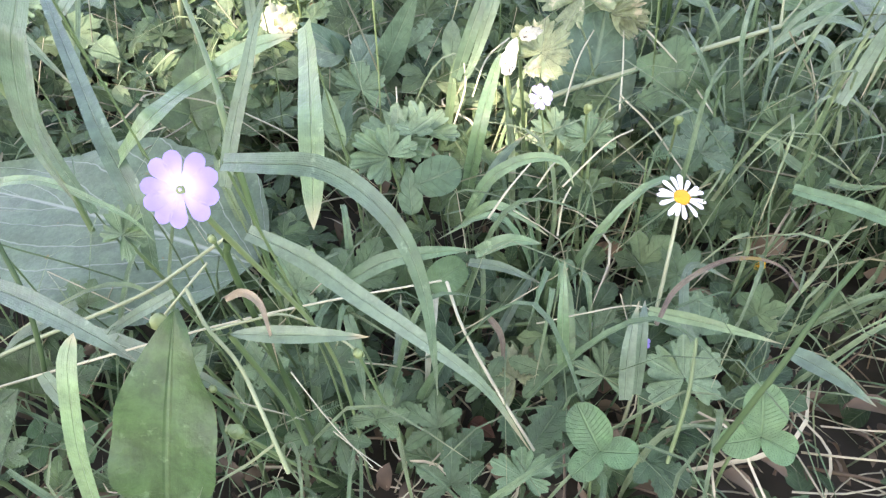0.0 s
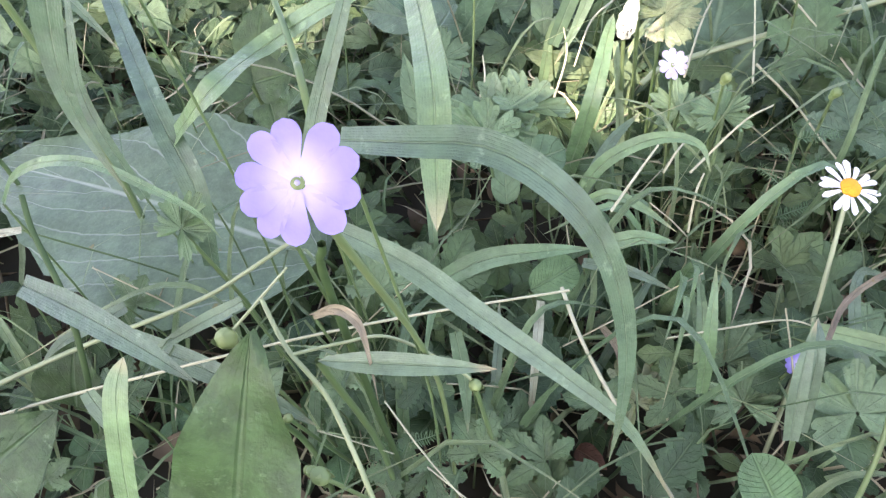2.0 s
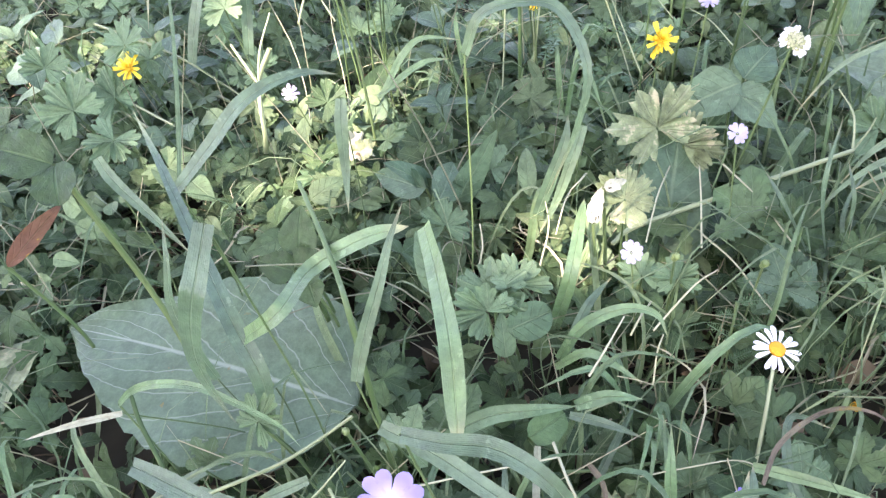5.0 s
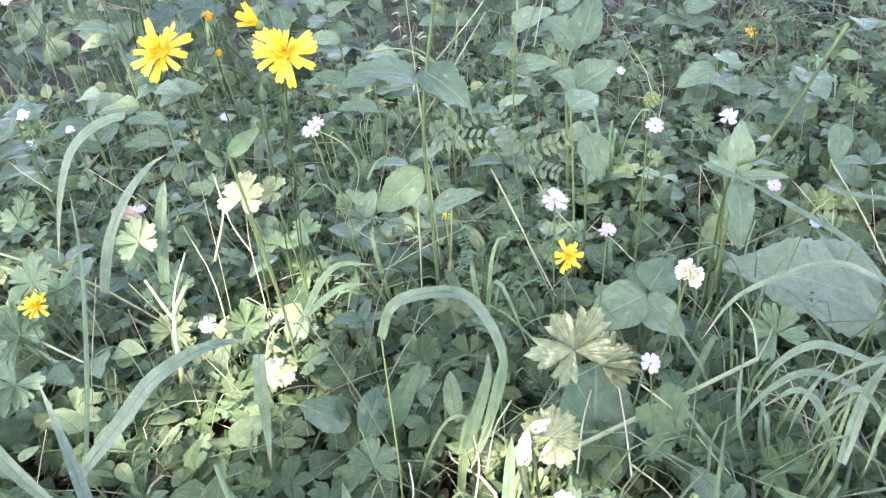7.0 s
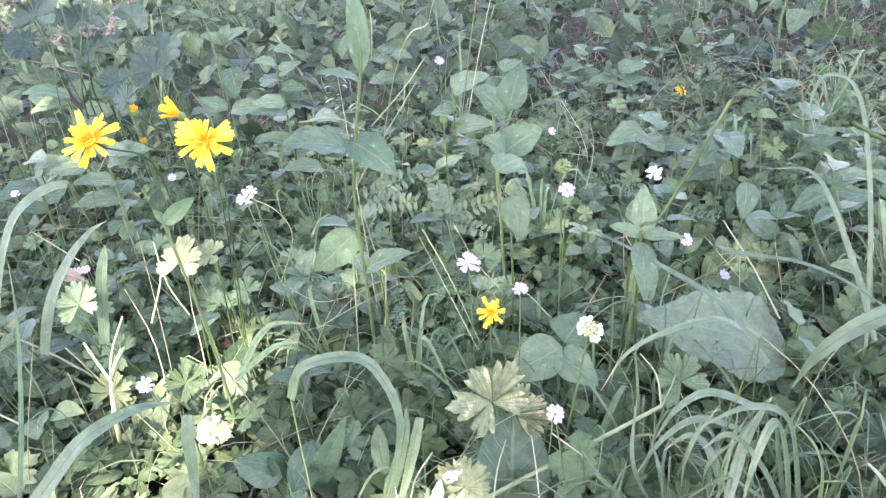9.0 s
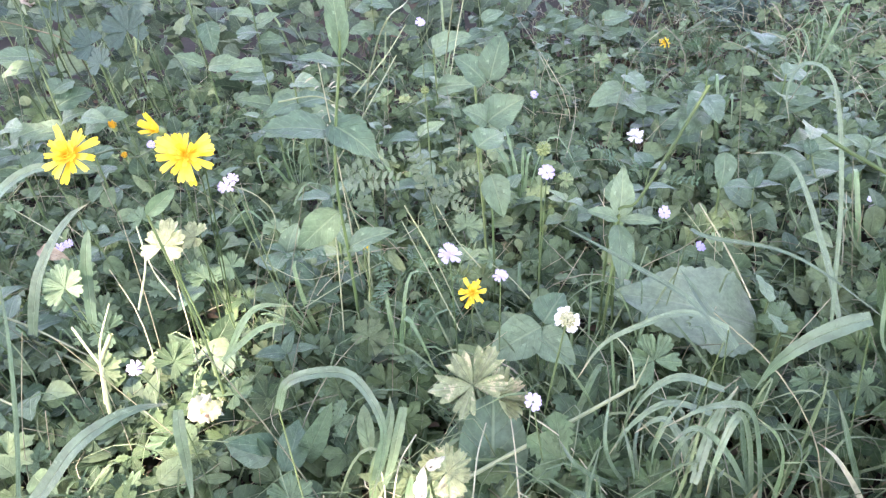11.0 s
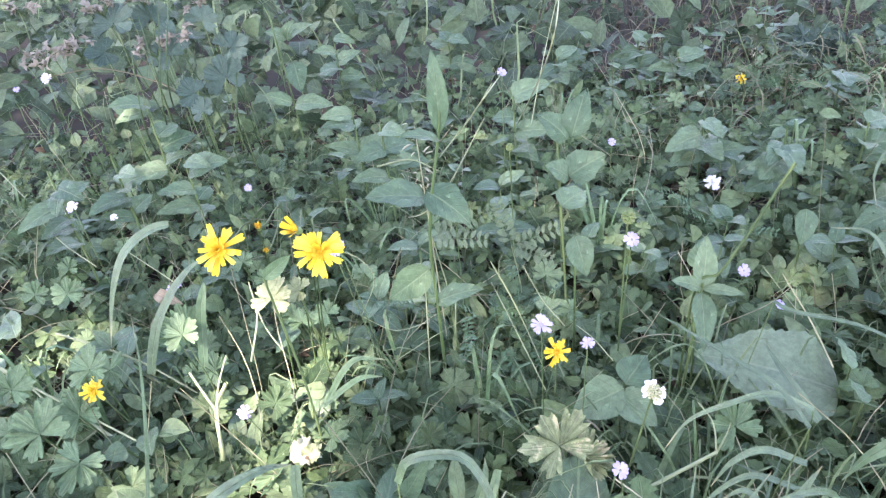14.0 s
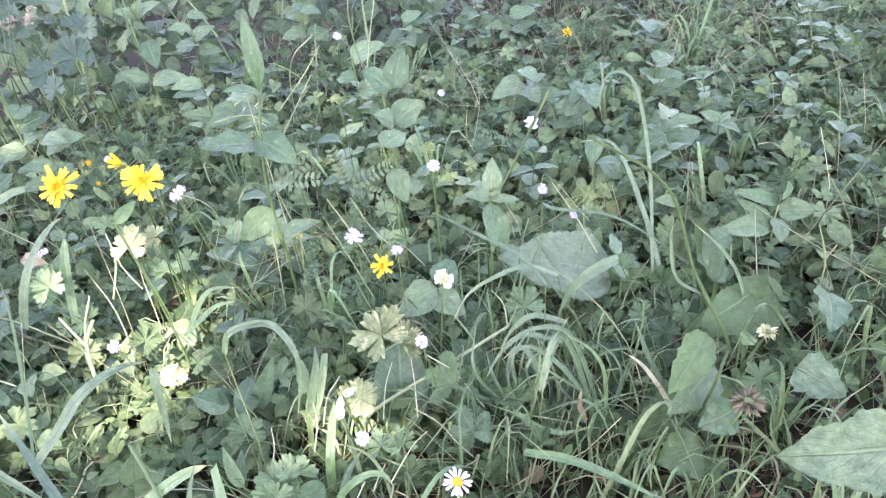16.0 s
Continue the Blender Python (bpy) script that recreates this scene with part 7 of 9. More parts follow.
leafy_stem("upright herb with broad pale leaves", [(-0.435, 0.862, -0.030), (-0.435, 0.857, 0.086), (-0.435, 0.852, 0.202)], 0.0018, 0.0012, M_STEM, (((-0.435, 0.857, 0.135), (-0.452, 0.813, 0.135), 0.028, "heart", (0.000, -0.500, 0.850)), ((-0.435, 0.857, 0.162), (-0.411, 0.889, 0.169), 0.032, "ovate", (0.000, -0.500, 0.850)), ((-0.435, 0.857, 0.100), (-0.455, 0.811, 0.116), 0.034, "ovate", (0.000, -0.500, 0.850)), ((-0.435, 0.857, 0.176), (-0.397, 0.827, 0.171), 0.029, "heart", (0.000, -0.500, 0.850)), ((-0.435, 0.857, 0.122), (-0.455, 0.813, 0.134), 0.029, "ovate", (0.000, -0.500, 0.850)), ((-0.435, 0.857, 0.155), (-0.482, 0.819, 0.145), 0.034, "ovate", (0.000, -0.500, 0.850)), ((-0.435, 0.857, 0.167), (-0.428, 0.814, 0.161), 0.025, "heart", (0.000, -0.500, 0.850)),))
leafy_stem("upright herb with broad pale leaves", [(-0.360, 1.039, -0.030), (-0.360, 1.034, 0.092), (-0.360, 1.029, 0.215)], 0.0018, 0.0012, M_STEM, (((-0.360, 1.034, 0.204), (-0.403, 1.015, 0.200), 0.030, "heart", (0.000, -0.500, 0.850)), ((-0.360, 1.034, 0.198), (-0.413, 1.046, 0.216), 0.042, "ovate", (0.000, -0.500, 0.850)), ((-0.360, 1.034, 0.111), (-0.416, 1.025, 0.113), 0.036, "ovate", (0.000, -0.500, 0.850)), ((-0.360, 1.034, 0.211), (-0.395, 0.994, 0.229), 0.038, "heart", (0.000, -0.500, 0.850)), ((-0.360, 1.034, 0.144), (-0.310, 1.047, 0.157), 0.043, "ovate", (0.000, -0.500, 0.850)), ((-0.360, 1.034, 0.163), (-0.337, 1.067, 0.170), 0.040, "ovate", (0.000, -0.500, 0.850)), ((-0.360, 1.034, 0.124), (-0.319, 1.019, 0.139), 0.027, "heart", (0.000, -0.500, 0.850)),))
leafy_stem("upright herb with broad pale leaves", [(0.598, 0.859, -0.030), (0.598, 0.854, 0.037), (0.598, 0.849, 0.104)], 0.0018, 0.0012, M_STEM, (((0.598, 0.854, 0.094), (0.612, 0.879, 0.088), 0.028, "heart", (0.000, -0.500, 0.850)), ((0.598, 0.854, 0.068), (0.652, 0.854, 0.072), 0.041, "ovate", (0.000, -0.500, 0.850)), ((0.598, 0.854, 0.054), (0.639, 0.853, 0.061), 0.025, "ovate", (0.000, -0.500, 0.850)), ((0.598, 0.854, 0.075), (0.572, 0.808, 0.091), 0.037, "heart", (0.000, -0.500, 0.850)), ((0.598, 0.854, 0.053), (0.640, 0.826, 0.072), 0.030, "ovate", (0.000, -0.500, 0.850)), ((0.598, 0.854, 0.073), (0.588, 0.878, 0.088), 0.030, "ovate", (0.000, -0.500, 0.850)), ((0.598, 0.854, 0.102), (0.640, 0.867, 0.099), 0.034, "heart", (0.000, -0.500, 0.850)),))
leafy_stem("upright herb with broad pale leaves", [(0.525, 0.692, -0.030), (0.525, 0.687, 0.040), (0.525, 0.682, 0.109)], 0.0018, 0.0012, M_STEM, (((0.525, 0.687, 0.068), (0.563, 0.667, 0.064), 0.023, "heart", (0.000, -0.500, 0.850)), ((0.525, 0.687, 0.066), (0.469, 0.669, 0.062), 0.032, "ovate", (0.000, -0.500, 0.850)), ((0.525, 0.687, 0.054), (0.480, 0.685, 0.051), 0.027, "ovate", (0.000, -0.500, 0.850)), ((0.525, 0.687, 0.105), (0.494, 0.648, 0.114), 0.029, "heart", (0.000, -0.500, 0.850)), ((0.525, 0.687, 0.081), (0.560, 0.660, 0.093), 0.024, "ovate", (0.000, -0.500, 0.850)), ((0.525, 0.687, 0.048), (0.579, 0.690, 0.059), 0.035, "ovate", (0.000, -0.500, 0.850)), ((0.525, 0.687, 0.091), (0.486, 0.665, 0.102), 0.029, "heart", (0.000, -0.500, 0.850)),))
leafy_stem("upright herb with broad pale leaves", [(0.118, 1.540, -0.030), (0.118, 1.535, 0.049), (0.118, 1.530, 0.128)], 0.0018, 0.0012, M_STEM, (((0.118, 1.535, 0.061), (0.166, 1.510, 0.066), 0.037, "heart", (0.000, -0.500, 0.850)), ((0.118, 1.535, 0.104), (0.080, 1.560, 0.104), 0.038, "ovate", (0.000, -0.500, 0.850)), ((0.118, 1.535, 0.059), (0.165, 1.495, 0.059), 0.038, "ovate", (0.000, -0.500, 0.850)), ((0.118, 1.535, 0.114), (0.106, 1.564, 0.126), 0.029, "heart", (0.000, -0.500, 0.850)), ((0.118, 1.535, 0.115), (0.157, 1.496, 0.112), 0.032, "ovate", (0.000, -0.500, 0.850)), ((0.118, 1.535, 0.062), (0.062, 1.539, 0.064), 0.044, "ovate", (0.000, -0.500, 0.850)), ((0.118, 1.535, 0.103), (0.141, 1.566, 0.112), 0.036, "heart", (0.000, -0.500, 0.850)),))
leafy_stem("upright herb with broad pale leaves", [(-0.114, 1.462, -0.030), (-0.114, 1.457, 0.070), (-0.114, 1.452, 0.170)], 0.0018, 0.0012, M_STEM, (((-0.114, 1.457, 0.119), (-0.067, 1.452, 0.138), 0.036, "heart", (0.000, -0.500, 0.850)), ((-0.114, 1.457, 0.168), (-0.072, 1.438, 0.159), 0.026, "ovate", (0.000, -0.500, 0.850)), ((-0.114, 1.457, 0.091), (-0.063, 1.449, 0.087), 0.035, "ovate", (0.000, -0.500, 0.850)), ((-0.114, 1.457, 0.105), (-0.157, 1.479, 0.100), 0.043, "heart", (0.000, -0.500, 0.850)), ((-0.114, 1.457, 0.140), (-0.156, 1.441, 0.152), 0.031, "ovate", (0.000, -0.500, 0.850)), ((-0.114, 1.457, 0.123), (-0.097, 1.487, 0.127), 0.037, "ovate", (0.000, -0.500, 0.850)), ((-0.114, 1.457, 0.108), (-0.147, 1.413, 0.121), 0.034, "heart", (0.000, -0.500, 0.850)),))
leafy_stem("upright herb with broad pale leaves", [(0.314, 1.390, -0.030), (0.314, 1.385, 0.029), (0.314, 1.380, 0.089)], 0.0018, 0.0012, M_STEM, (((0.314, 1.385, 0.069), (0.272, 1.354, 0.062), 0.031, "heart", (0.000, -0.500, 0.850)), ((0.314, 1.385, 0.074), (0.321, 1.342, 0.079), 0.028, "ovate", (0.000, -0.500, 0.850)), ((0.314, 1.385, 0.043), (0.262, 1.366, 0.054), 0.035, "ovate", (0.000, -0.500, 0.850)), ((0.314, 1.385, 0.066), (0.351, 1.363, 0.065), 0.028, "heart", (0.000, -0.500, 0.850)), ((0.314, 1.385, 0.087), (0.361, 1.396, 0.100), 0.032, "ovate", (0.000, -0.500, 0.850)), ((0.314, 1.385, 0.082), (0.364, 1.377, 0.085), 0.033, "ovate", (0.000, -0.500, 0.850)), ((0.314, 1.385, 0.055), (0.320, 1.331, 0.050), 0.041, "heart", (0.000, -0.500, 0.850)),))
leafy_stem("upright herb with broad pale leaves", [(0.732, 1.126, -0.030), (0.732, 1.121, 0.024), (0.732, 1.116, 0.077)], 0.0018, 0.0012, M_STEM, (((0.732, 1.121, 0.044), (0.715, 1.074, 0.061), 0.030, "heart", (0.000, -0.500, 0.850)), ((0.732, 1.121, 0.073), (0.713, 1.066, 0.070), 0.042, "ovate", (0.000, -0.500, 0.850)), ((0.732, 1.121, 0.068), (0.700, 1.090, 0.070), 0.027, "ovate", (0.000, -0.500, 0.850)), ((0.732, 1.121, 0.051), (0.748, 1.081, 0.047), 0.029, "heart", (0.000, -0.500, 0.850)), ((0.732, 1.121, 0.056), (0.763, 1.089, 0.070), 0.030, "ovate", (0.000, -0.500, 0.850)), ((0.732, 1.121, 0.052), (0.721, 1.147, 0.044), 0.032, "ovate", (0.000, -0.500, 0.850)), ((0.732, 1.121, 0.033), (0.764, 1.150, 0.026), 0.041, "heart", (0.000, -0.500, 0.850)),))
leafy_stem("upright herb with broad pale leaves", [(0.810, 1.546, -0.030), (0.810, 1.541, -0.010), (0.810, 1.536, 0.010)], 0.0018, 0.0012, M_STEM, (((0.810, 1.541, -0.003), (0.829, 1.496, -0.007), 0.033, "heart", (0.000, -0.500, 0.850)), ((0.810, 1.541, 0.005), (0.859, 1.524, 0.012), 0.031, "ovate", (0.000, -0.500, 0.850)), ((0.810, 1.541, -0.003), (0.800, 1.496, 0.008), 0.027, "ovate", (0.000, -0.500, 0.850)), ((0.810, 1.541, 0.005), (0.854, 1.528, -0.004), 0.029, "heart", (0.000, -0.500, 0.850)), ((0.810, 1.541, 0.001), (0.845, 1.562, 0.015), 0.033, "ovate", (0.000, -0.500, 0.850)), ((0.810, 1.541, 0.007), (0.769, 1.521, 0.007), 0.030, "ovate", (0.000, -0.500, 0.850)), ((0.810, 1.541, 0.009), (0.784, 1.557, 0.001), 0.026, "heart", (0.000, -0.500, 0.850)),))
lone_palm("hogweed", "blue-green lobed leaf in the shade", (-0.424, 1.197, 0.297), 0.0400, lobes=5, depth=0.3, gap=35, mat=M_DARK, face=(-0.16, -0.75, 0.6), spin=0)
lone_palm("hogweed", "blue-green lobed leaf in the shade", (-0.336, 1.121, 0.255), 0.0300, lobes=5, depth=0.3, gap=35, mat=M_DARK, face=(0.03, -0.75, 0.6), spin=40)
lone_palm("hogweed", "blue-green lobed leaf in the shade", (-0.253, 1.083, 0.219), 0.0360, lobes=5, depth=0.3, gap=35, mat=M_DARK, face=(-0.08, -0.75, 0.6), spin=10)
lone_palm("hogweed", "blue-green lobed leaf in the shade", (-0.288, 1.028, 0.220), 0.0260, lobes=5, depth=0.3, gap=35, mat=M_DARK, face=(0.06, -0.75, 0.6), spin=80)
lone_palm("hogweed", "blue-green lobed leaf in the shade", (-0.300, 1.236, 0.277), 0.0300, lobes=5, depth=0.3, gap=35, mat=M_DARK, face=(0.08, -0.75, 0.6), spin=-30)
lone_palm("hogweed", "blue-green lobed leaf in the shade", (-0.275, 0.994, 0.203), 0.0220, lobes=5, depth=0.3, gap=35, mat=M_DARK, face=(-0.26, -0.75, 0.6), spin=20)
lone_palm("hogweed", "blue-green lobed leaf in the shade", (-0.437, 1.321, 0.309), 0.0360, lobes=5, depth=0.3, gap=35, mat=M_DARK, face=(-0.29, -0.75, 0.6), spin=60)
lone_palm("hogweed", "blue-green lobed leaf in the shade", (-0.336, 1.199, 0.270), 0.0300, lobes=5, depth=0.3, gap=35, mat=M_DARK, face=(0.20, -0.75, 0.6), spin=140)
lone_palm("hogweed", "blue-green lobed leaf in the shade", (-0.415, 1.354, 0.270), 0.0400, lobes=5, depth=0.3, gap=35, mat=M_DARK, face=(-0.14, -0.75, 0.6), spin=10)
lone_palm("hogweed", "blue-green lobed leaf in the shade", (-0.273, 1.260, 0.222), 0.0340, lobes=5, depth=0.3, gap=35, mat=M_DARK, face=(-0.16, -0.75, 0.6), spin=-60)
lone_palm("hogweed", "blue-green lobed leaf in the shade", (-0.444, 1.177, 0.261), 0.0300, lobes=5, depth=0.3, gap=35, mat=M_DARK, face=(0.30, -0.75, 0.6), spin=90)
stalk("weed", "thin dark upright stem", [(-0.522, 1.472, -0.030), (-0.365, 1.016, 0.193), (-0.385, 1.134, 0.293)], 0.0012, 0.0008, M_DARKSTEM, "stalk")
stalk("weed", "thin dark upright stem", [(-0.510, 1.667, -0.030), (-0.323, 1.035, 0.229), (-0.315, 1.163, 0.349)], 0.0012, 0.0008, M_DARKSTEM, "stalk")
stalk("weed", "thin dark upright stem", [(-0.307, 1.372, -0.030), (-0.233, 0.997, 0.174), (-0.236, 1.087, 0.227)], 0.0012, 0.0008, M_DARKSTEM, "stalk")
stalk("weed", "thin dark upright stem", [(-0.488, 1.546, -0.030), (-0.329, 1.023, 0.208), (-0.368, 1.146, 0.316)], 0.0012, 0.0008, M_DARKSTEM, "stalk")
stalk("weed", "thin dark upright stem", [(-0.485, 1.499, -0.030), (-0.335, 1.018, 0.199), (-0.337, 1.144, 0.315)], 0.0012, 0.0008, M_DARKSTEM, "stalk")
stalk("dry_weed", "dry brownish stem with withered heads", [(-0.502, 1.676, -0.030), (-0.326, 1.079, 0.205), (-0.372, 1.098, 0.233), (-0.437, 1.113, 0.252), (-0.514, 1.116, 0.250)], 0.0011, 0.0008, M_MAUVE, "stalk")
lone_palm("cranesbill", "pale green round lobed leaf", (-0.358, 0.585, 0.050), 0.0222, lobes=5, depth=0.5, mat=M_CRANE, spin=90)
lone_palm("cranesbill", "pale green round lobed leaf", (-0.254, 0.597, 0.110), 0.0178, lobes=5, depth=0.5, mat=M_CRANE, spin=0)
lone_palm("cranesbill", "pale green round lobed leaf", (-0.362, 0.575, 0.050), 0.0148, lobes=5, depth=0.5, mat=M_CRANE, spin=30)
lone_palm("cranesbill", "pale green round lobed leaf", (-0.415, 0.574, 0.050), 0.0192, lobes=5, depth=0.5, mat=M_CRANE, spin=200)
lone_palm("cranesbill", "pale green round lobed leaf", (-0.077, 0.725, 0.070), 0.0178, lobes=5, depth=0.5, mat=M_CRANE, spin=0)
lone_palm("cranesbill", "pale green round lobed leaf", (-0.448, 0.807, 0.050), 0.0222, lobes=5, depth=0.5, mat=M_CRANE, spin=20)
lone_palm("cranesbill", "pale green round lobed leaf", (-0.380, 0.577, 0.060), 0.0252, lobes=5, depth=0.5, mat=M_CRANE, spin=50)
lone_palm("cranesbill", "pale green round lobed leaf", (0.233, 0.497, 0.060), 0.0192, lobes=5, depth=0.5, mat=M_CRANE, spin=20)
lone_palm("cranesbill", "pale green round lobed leaf", (0.134, 0.609, 0.060), 0.0163, lobes=5, depth=0.5, mat=M_CRANE, spin=100)
lone_palm("cranesbill", "pale green round lobed leaf", (-0.145, 0.649, 0.070), 0.0163, lobes=5, depth=0.5, mat=M_CRANE, spin=10)
lone_palm("cranesbill", "pale green round lobed leaf", (-0.122, 0.656, 0.070), 0.0148, lobes=5, depth=0.5, mat=M_CRANE, spin=80)
lone_palm("cranesbill", "pale green round lobed leaf facing the light", (-0.234, 0.566, 0.134), 0.0200, lobes=5, depth=0.5, mat=M_CRANE, spin=20, face=(-0.25, -0.75, 0.60))
lone_palm("cranesbill", "pale green round lobed leaf facing the light", (-0.157, 0.671, 0.064), 0.0155, lobes=5, depth=0.5, mat=M_CRANE, spin=0, face=(0.00, -0.70, 0.70))
lone_palm("cranesbill", "pale green round lobed leaf facing the light", (-0.113, 0.625, 0.092), 0.0155, lobes=5, depth=0.5, mat=M_CRANE, spin=40, face=(0.10, -0.70, 0.70))
lone_palm("cranesbill", "pale green round lobed leaf facing the light", (-0.170, 0.658, 0.122), 0.0148, lobes=5, depth=0.5, mat=M_CRANE, spin=-30, face=(-0.10, -0.75, 0.60))
lone_palm("cranesbill", "pale green round lobed leaf facing the light", (-0.254, 0.609, 0.056), 0.0155, lobes=5, depth=0.5, mat=M_CRANE, spin=60, face=(0.00, -0.70, 0.70))
lone_palm("cranesbill", "pale green round lobed leaf facing the light", (-0.325, 0.566, 0.112), 0.0252, lobes=5, depth=0.5, mat=M_CRANE, spin=10, face=(-0.20, -0.75, 0.60))
lone_palm("cranesbill", "pale green round lobed leaf facing the light", (-0.345, 0.560, 0.085), 0.0192, lobes=5, depth=0.5, mat=M_CRANE, spin=120, face=(-0.20, -0.60, 0.75))
lone_palm("cranesbill", "pale green round lobed leaf facing the light", (-0.423, 0.756, 0.085), 0.0222, lobes=5, depth=0.5, mat=M_CRANE, spin=0, face=(0.00, -0.60, 0.80))
leafy_stem("small herb with smooth pale leaves", [(-0.165, 0.600, -0.030), (-0.166, 0.597, 0.000), (-0.166, 0.590, 0.035)], 0.0012, 0.0009, M_STEM, (((-0.166, 0.592, 0.030), (-0.176, 0.585, 0.056), 0.014, "ovate", (0.000, -0.800, 0.600)), ((-0.166, 0.592, 0.030), (-0.157, 0.580, 0.050), 0.014, "ovate", (0.000, -0.800, 0.600)), ((-0.166, 0.592, 0.026), (-0.148, 0.580, 0.026), 0.014, "ovate", (0.000, -0.800, 0.600)), ((-0.166, 0.592, 0.026), (-0.185, 0.575, 0.026), 0.013, "ovate", (0.000, -0.800, 0.600)),))
lone_palm("cranesbill", "lobed leaf with long blunt fingers", (0.209, 0.408, 0.078), 0.0240, lobes=5, depth=0.5, mat=M_CRANE, face=(0, -0.65, 0.75), spin=15)
lone_leaf("plantain", "small pale leaf hanging from its stalk", (0.397, 0.648, 0.113), (0.386, 0.628, 0.081), 0.026, "ovate", M_BROAD, up=(0.0, -0.9, 0.4))
leafy_stem("herb with upright pale pointed leaves", [(0.200, 0.500, -0.030), (0.203, 0.485, 0.080), (0.205, 0.475, 0.168)], 0.0016, 0.0011, M_STEM, (((0.205, 0.475, 0.166), (0.220, 0.504, 0.193), 0.021, "ovate", (0.000, -0.900, 0.400)), ((0.204, 0.474, 0.160), (0.194, 0.438, 0.132), 0.020, "ovate", (0.000, -0.900, 0.400)), ((0.205, 0.475, 0.164), (0.179, 0.470, 0.180), 0.012, "lance", (0.000, -0.600, 0.800)), ((0.205, 0.475, 0.164), (0.226, 0.449, 0.172), 0.010, "lance", (0.000, -0.600, 0.800)),))
lone_palm("cranesbill", "pale green round lobed leaf", (-0.469, 0.866, 0.060), 0.0163, lobes=5, depth=0.5, mat=M_CRANE, spin=0, face=(0, -0.65, 0.75))
lone_palm("cranesbill", "pale green round lobed leaf", (-0.343, 0.549, 0.075), 0.0266, lobes=5, depth=0.5, mat=M_CRANE, spin=20, face=(0, -0.65, 0.75))
lone_palm("cranesbill", "pale green round lobed leaf", (-0.582, 0.858, 0.050), 0.0192, lobes=5, depth=0.5, mat=M_CRANE, spin=60, face=(0, -0.65, 0.75))
lone_palm("cranesbill", "pale green round lobed leaf", (-0.491, 0.810, 0.060), 0.0207, lobes=5, depth=0.5, mat=M_CRANE, spin=-20, face=(0, -0.65, 0.75))
lone_palm("cranesbill", "pale green round lobed leaf", (-0.428, 0.572, 0.050), 0.0192, lobes=5, depth=0.5, mat=M_CRANE, spin=100, face=(0, -0.65, 0.75))
lone_palm("cranesbill", "pale green round lobed leaf", (-0.212, 0.741, 0.100), 0.0163, lobes=5, depth=0.5, mat=M_CRANE, spin=10, face=(0, -0.65, 0.75))
lone_palm("cranesbill", "pale green round lobed leaf", (-0.406, 0.903, 0.060), 0.0148, lobes=5, depth=0.5, mat=M_CRANE, spin=40, face=(0, -0.65, 0.75))
lone_leaf("plantain", "smooth pale green leaf in the herbs", (-0.480, 0.644, 0.050), (-0.511, 0.701, 0.060), 0.032, "ovate", M_BROAD, up=(0.0, -0.65, 0.75))
lone_leaf("plantain", "smooth pale green leaf in the herbs", (-0.488, 0.736, 0.050), (-0.520, 0.792, 0.060), 0.030, "ovate", M_BROAD, up=(0.0, -0.65, 0.75))
lone_leaf("plantain", "smooth pale green leaf in the herbs", (-0.157, 0.668, 0.050), (-0.171, 0.623, 0.060), 0.020, "ovate", M_BROAD, up=(0.0, -0.65, 0.75))
lone_leaf("plantain", "smooth pale green leaf in the herbs", (-0.285, 0.541, 0.050), (-0.274, 0.505, 0.058), 0.024, "ovate", M_BROAD, up=(0.0, -0.65, 0.75))
lone_leaf("plantain", "smooth pale green leaf in the herbs", (-0.301, 0.522, 0.050), (-0.314, 0.507, 0.058), 0.020, "ovate", M_BROAD, up=(0.0, -0.65, 0.75))
lone_leaf("wild_pea", "smooth dark green rounded leaf", (-0.141, 0.310, 0.094), (-0.137, 0.322, 0.118), 0.022, "ovate", M_PLANTAIN, up=(0.0, -0.8, 0.6))
lone_leaf("wild_pea", "smooth dark green rounded leaf", (-0.144, 0.304, 0.088), (-0.163, 0.304, 0.097), 0.019, "ovate", M_PLANTAIN, up=(0.0, -0.8, 0.6))
lone_leaf("wild_pea", "smooth dark green rounded leaf", (-0.143, 0.305, 0.089), (-0.125, 0.305, 0.094), 0.022, "ovate", M_PLANTAIN, up=(0.0, -0.8, 0.6))
lone_leaf("wild_pea", "smooth dark green rounded leaf", (-0.137, 0.301, 0.082), (-0.133, 0.289, 0.074), 0.017, "ovate", M_PLANTAIN, up=(0.0, -0.8, 0.6))
# paler cranesbill green stands in for sun on these two cinquefoil leaves
lone_palm("cinquefoil", "five-fingered toothed leaf, sunlight put in as a paler green", (-0.327, 0.497, 0.030), 0.0200, mat=M_CRANE, wide=0.5, face=(0, -0.6, 0.8), spin=10)
lone_palm("cinquefoil", "five-fingered toothed leaf, sunlight put in as a paler green", (-0.269, 0.482, 0.030), 0.0170, mat=M_CRANE, wide=0.5, face=(0, -0.6, 0.8), spin=50)
lone_palm("cinquefoil", "five-fingered toothed leaf at the edge of the grass", (0.379, 0.382, 0.030), 0.0260, mat=M_CINQ, wide=0.5, spin=0)
lone_palm("cinquefoil", "five-fingered toothed leaf at the edge of the grass", (0.328, 0.376, 0.030), 0.0260, mat=M_CINQ, wide=0.5, spin=40)
lone_palm("cinquefoil", "five-fingered toothed leaf at the edge of the grass", (0.331, 0.349, 0.030), 0.0240, mat=M_CINQ, wide=0.5, spin=90)
lone_palm("cinquefoil", "five-fingered toothed leaf at the edge of the grass", (0.337, 0.444, 0.060), 0.0220, mat=M_CINQ, wide=0.5, spin=20)
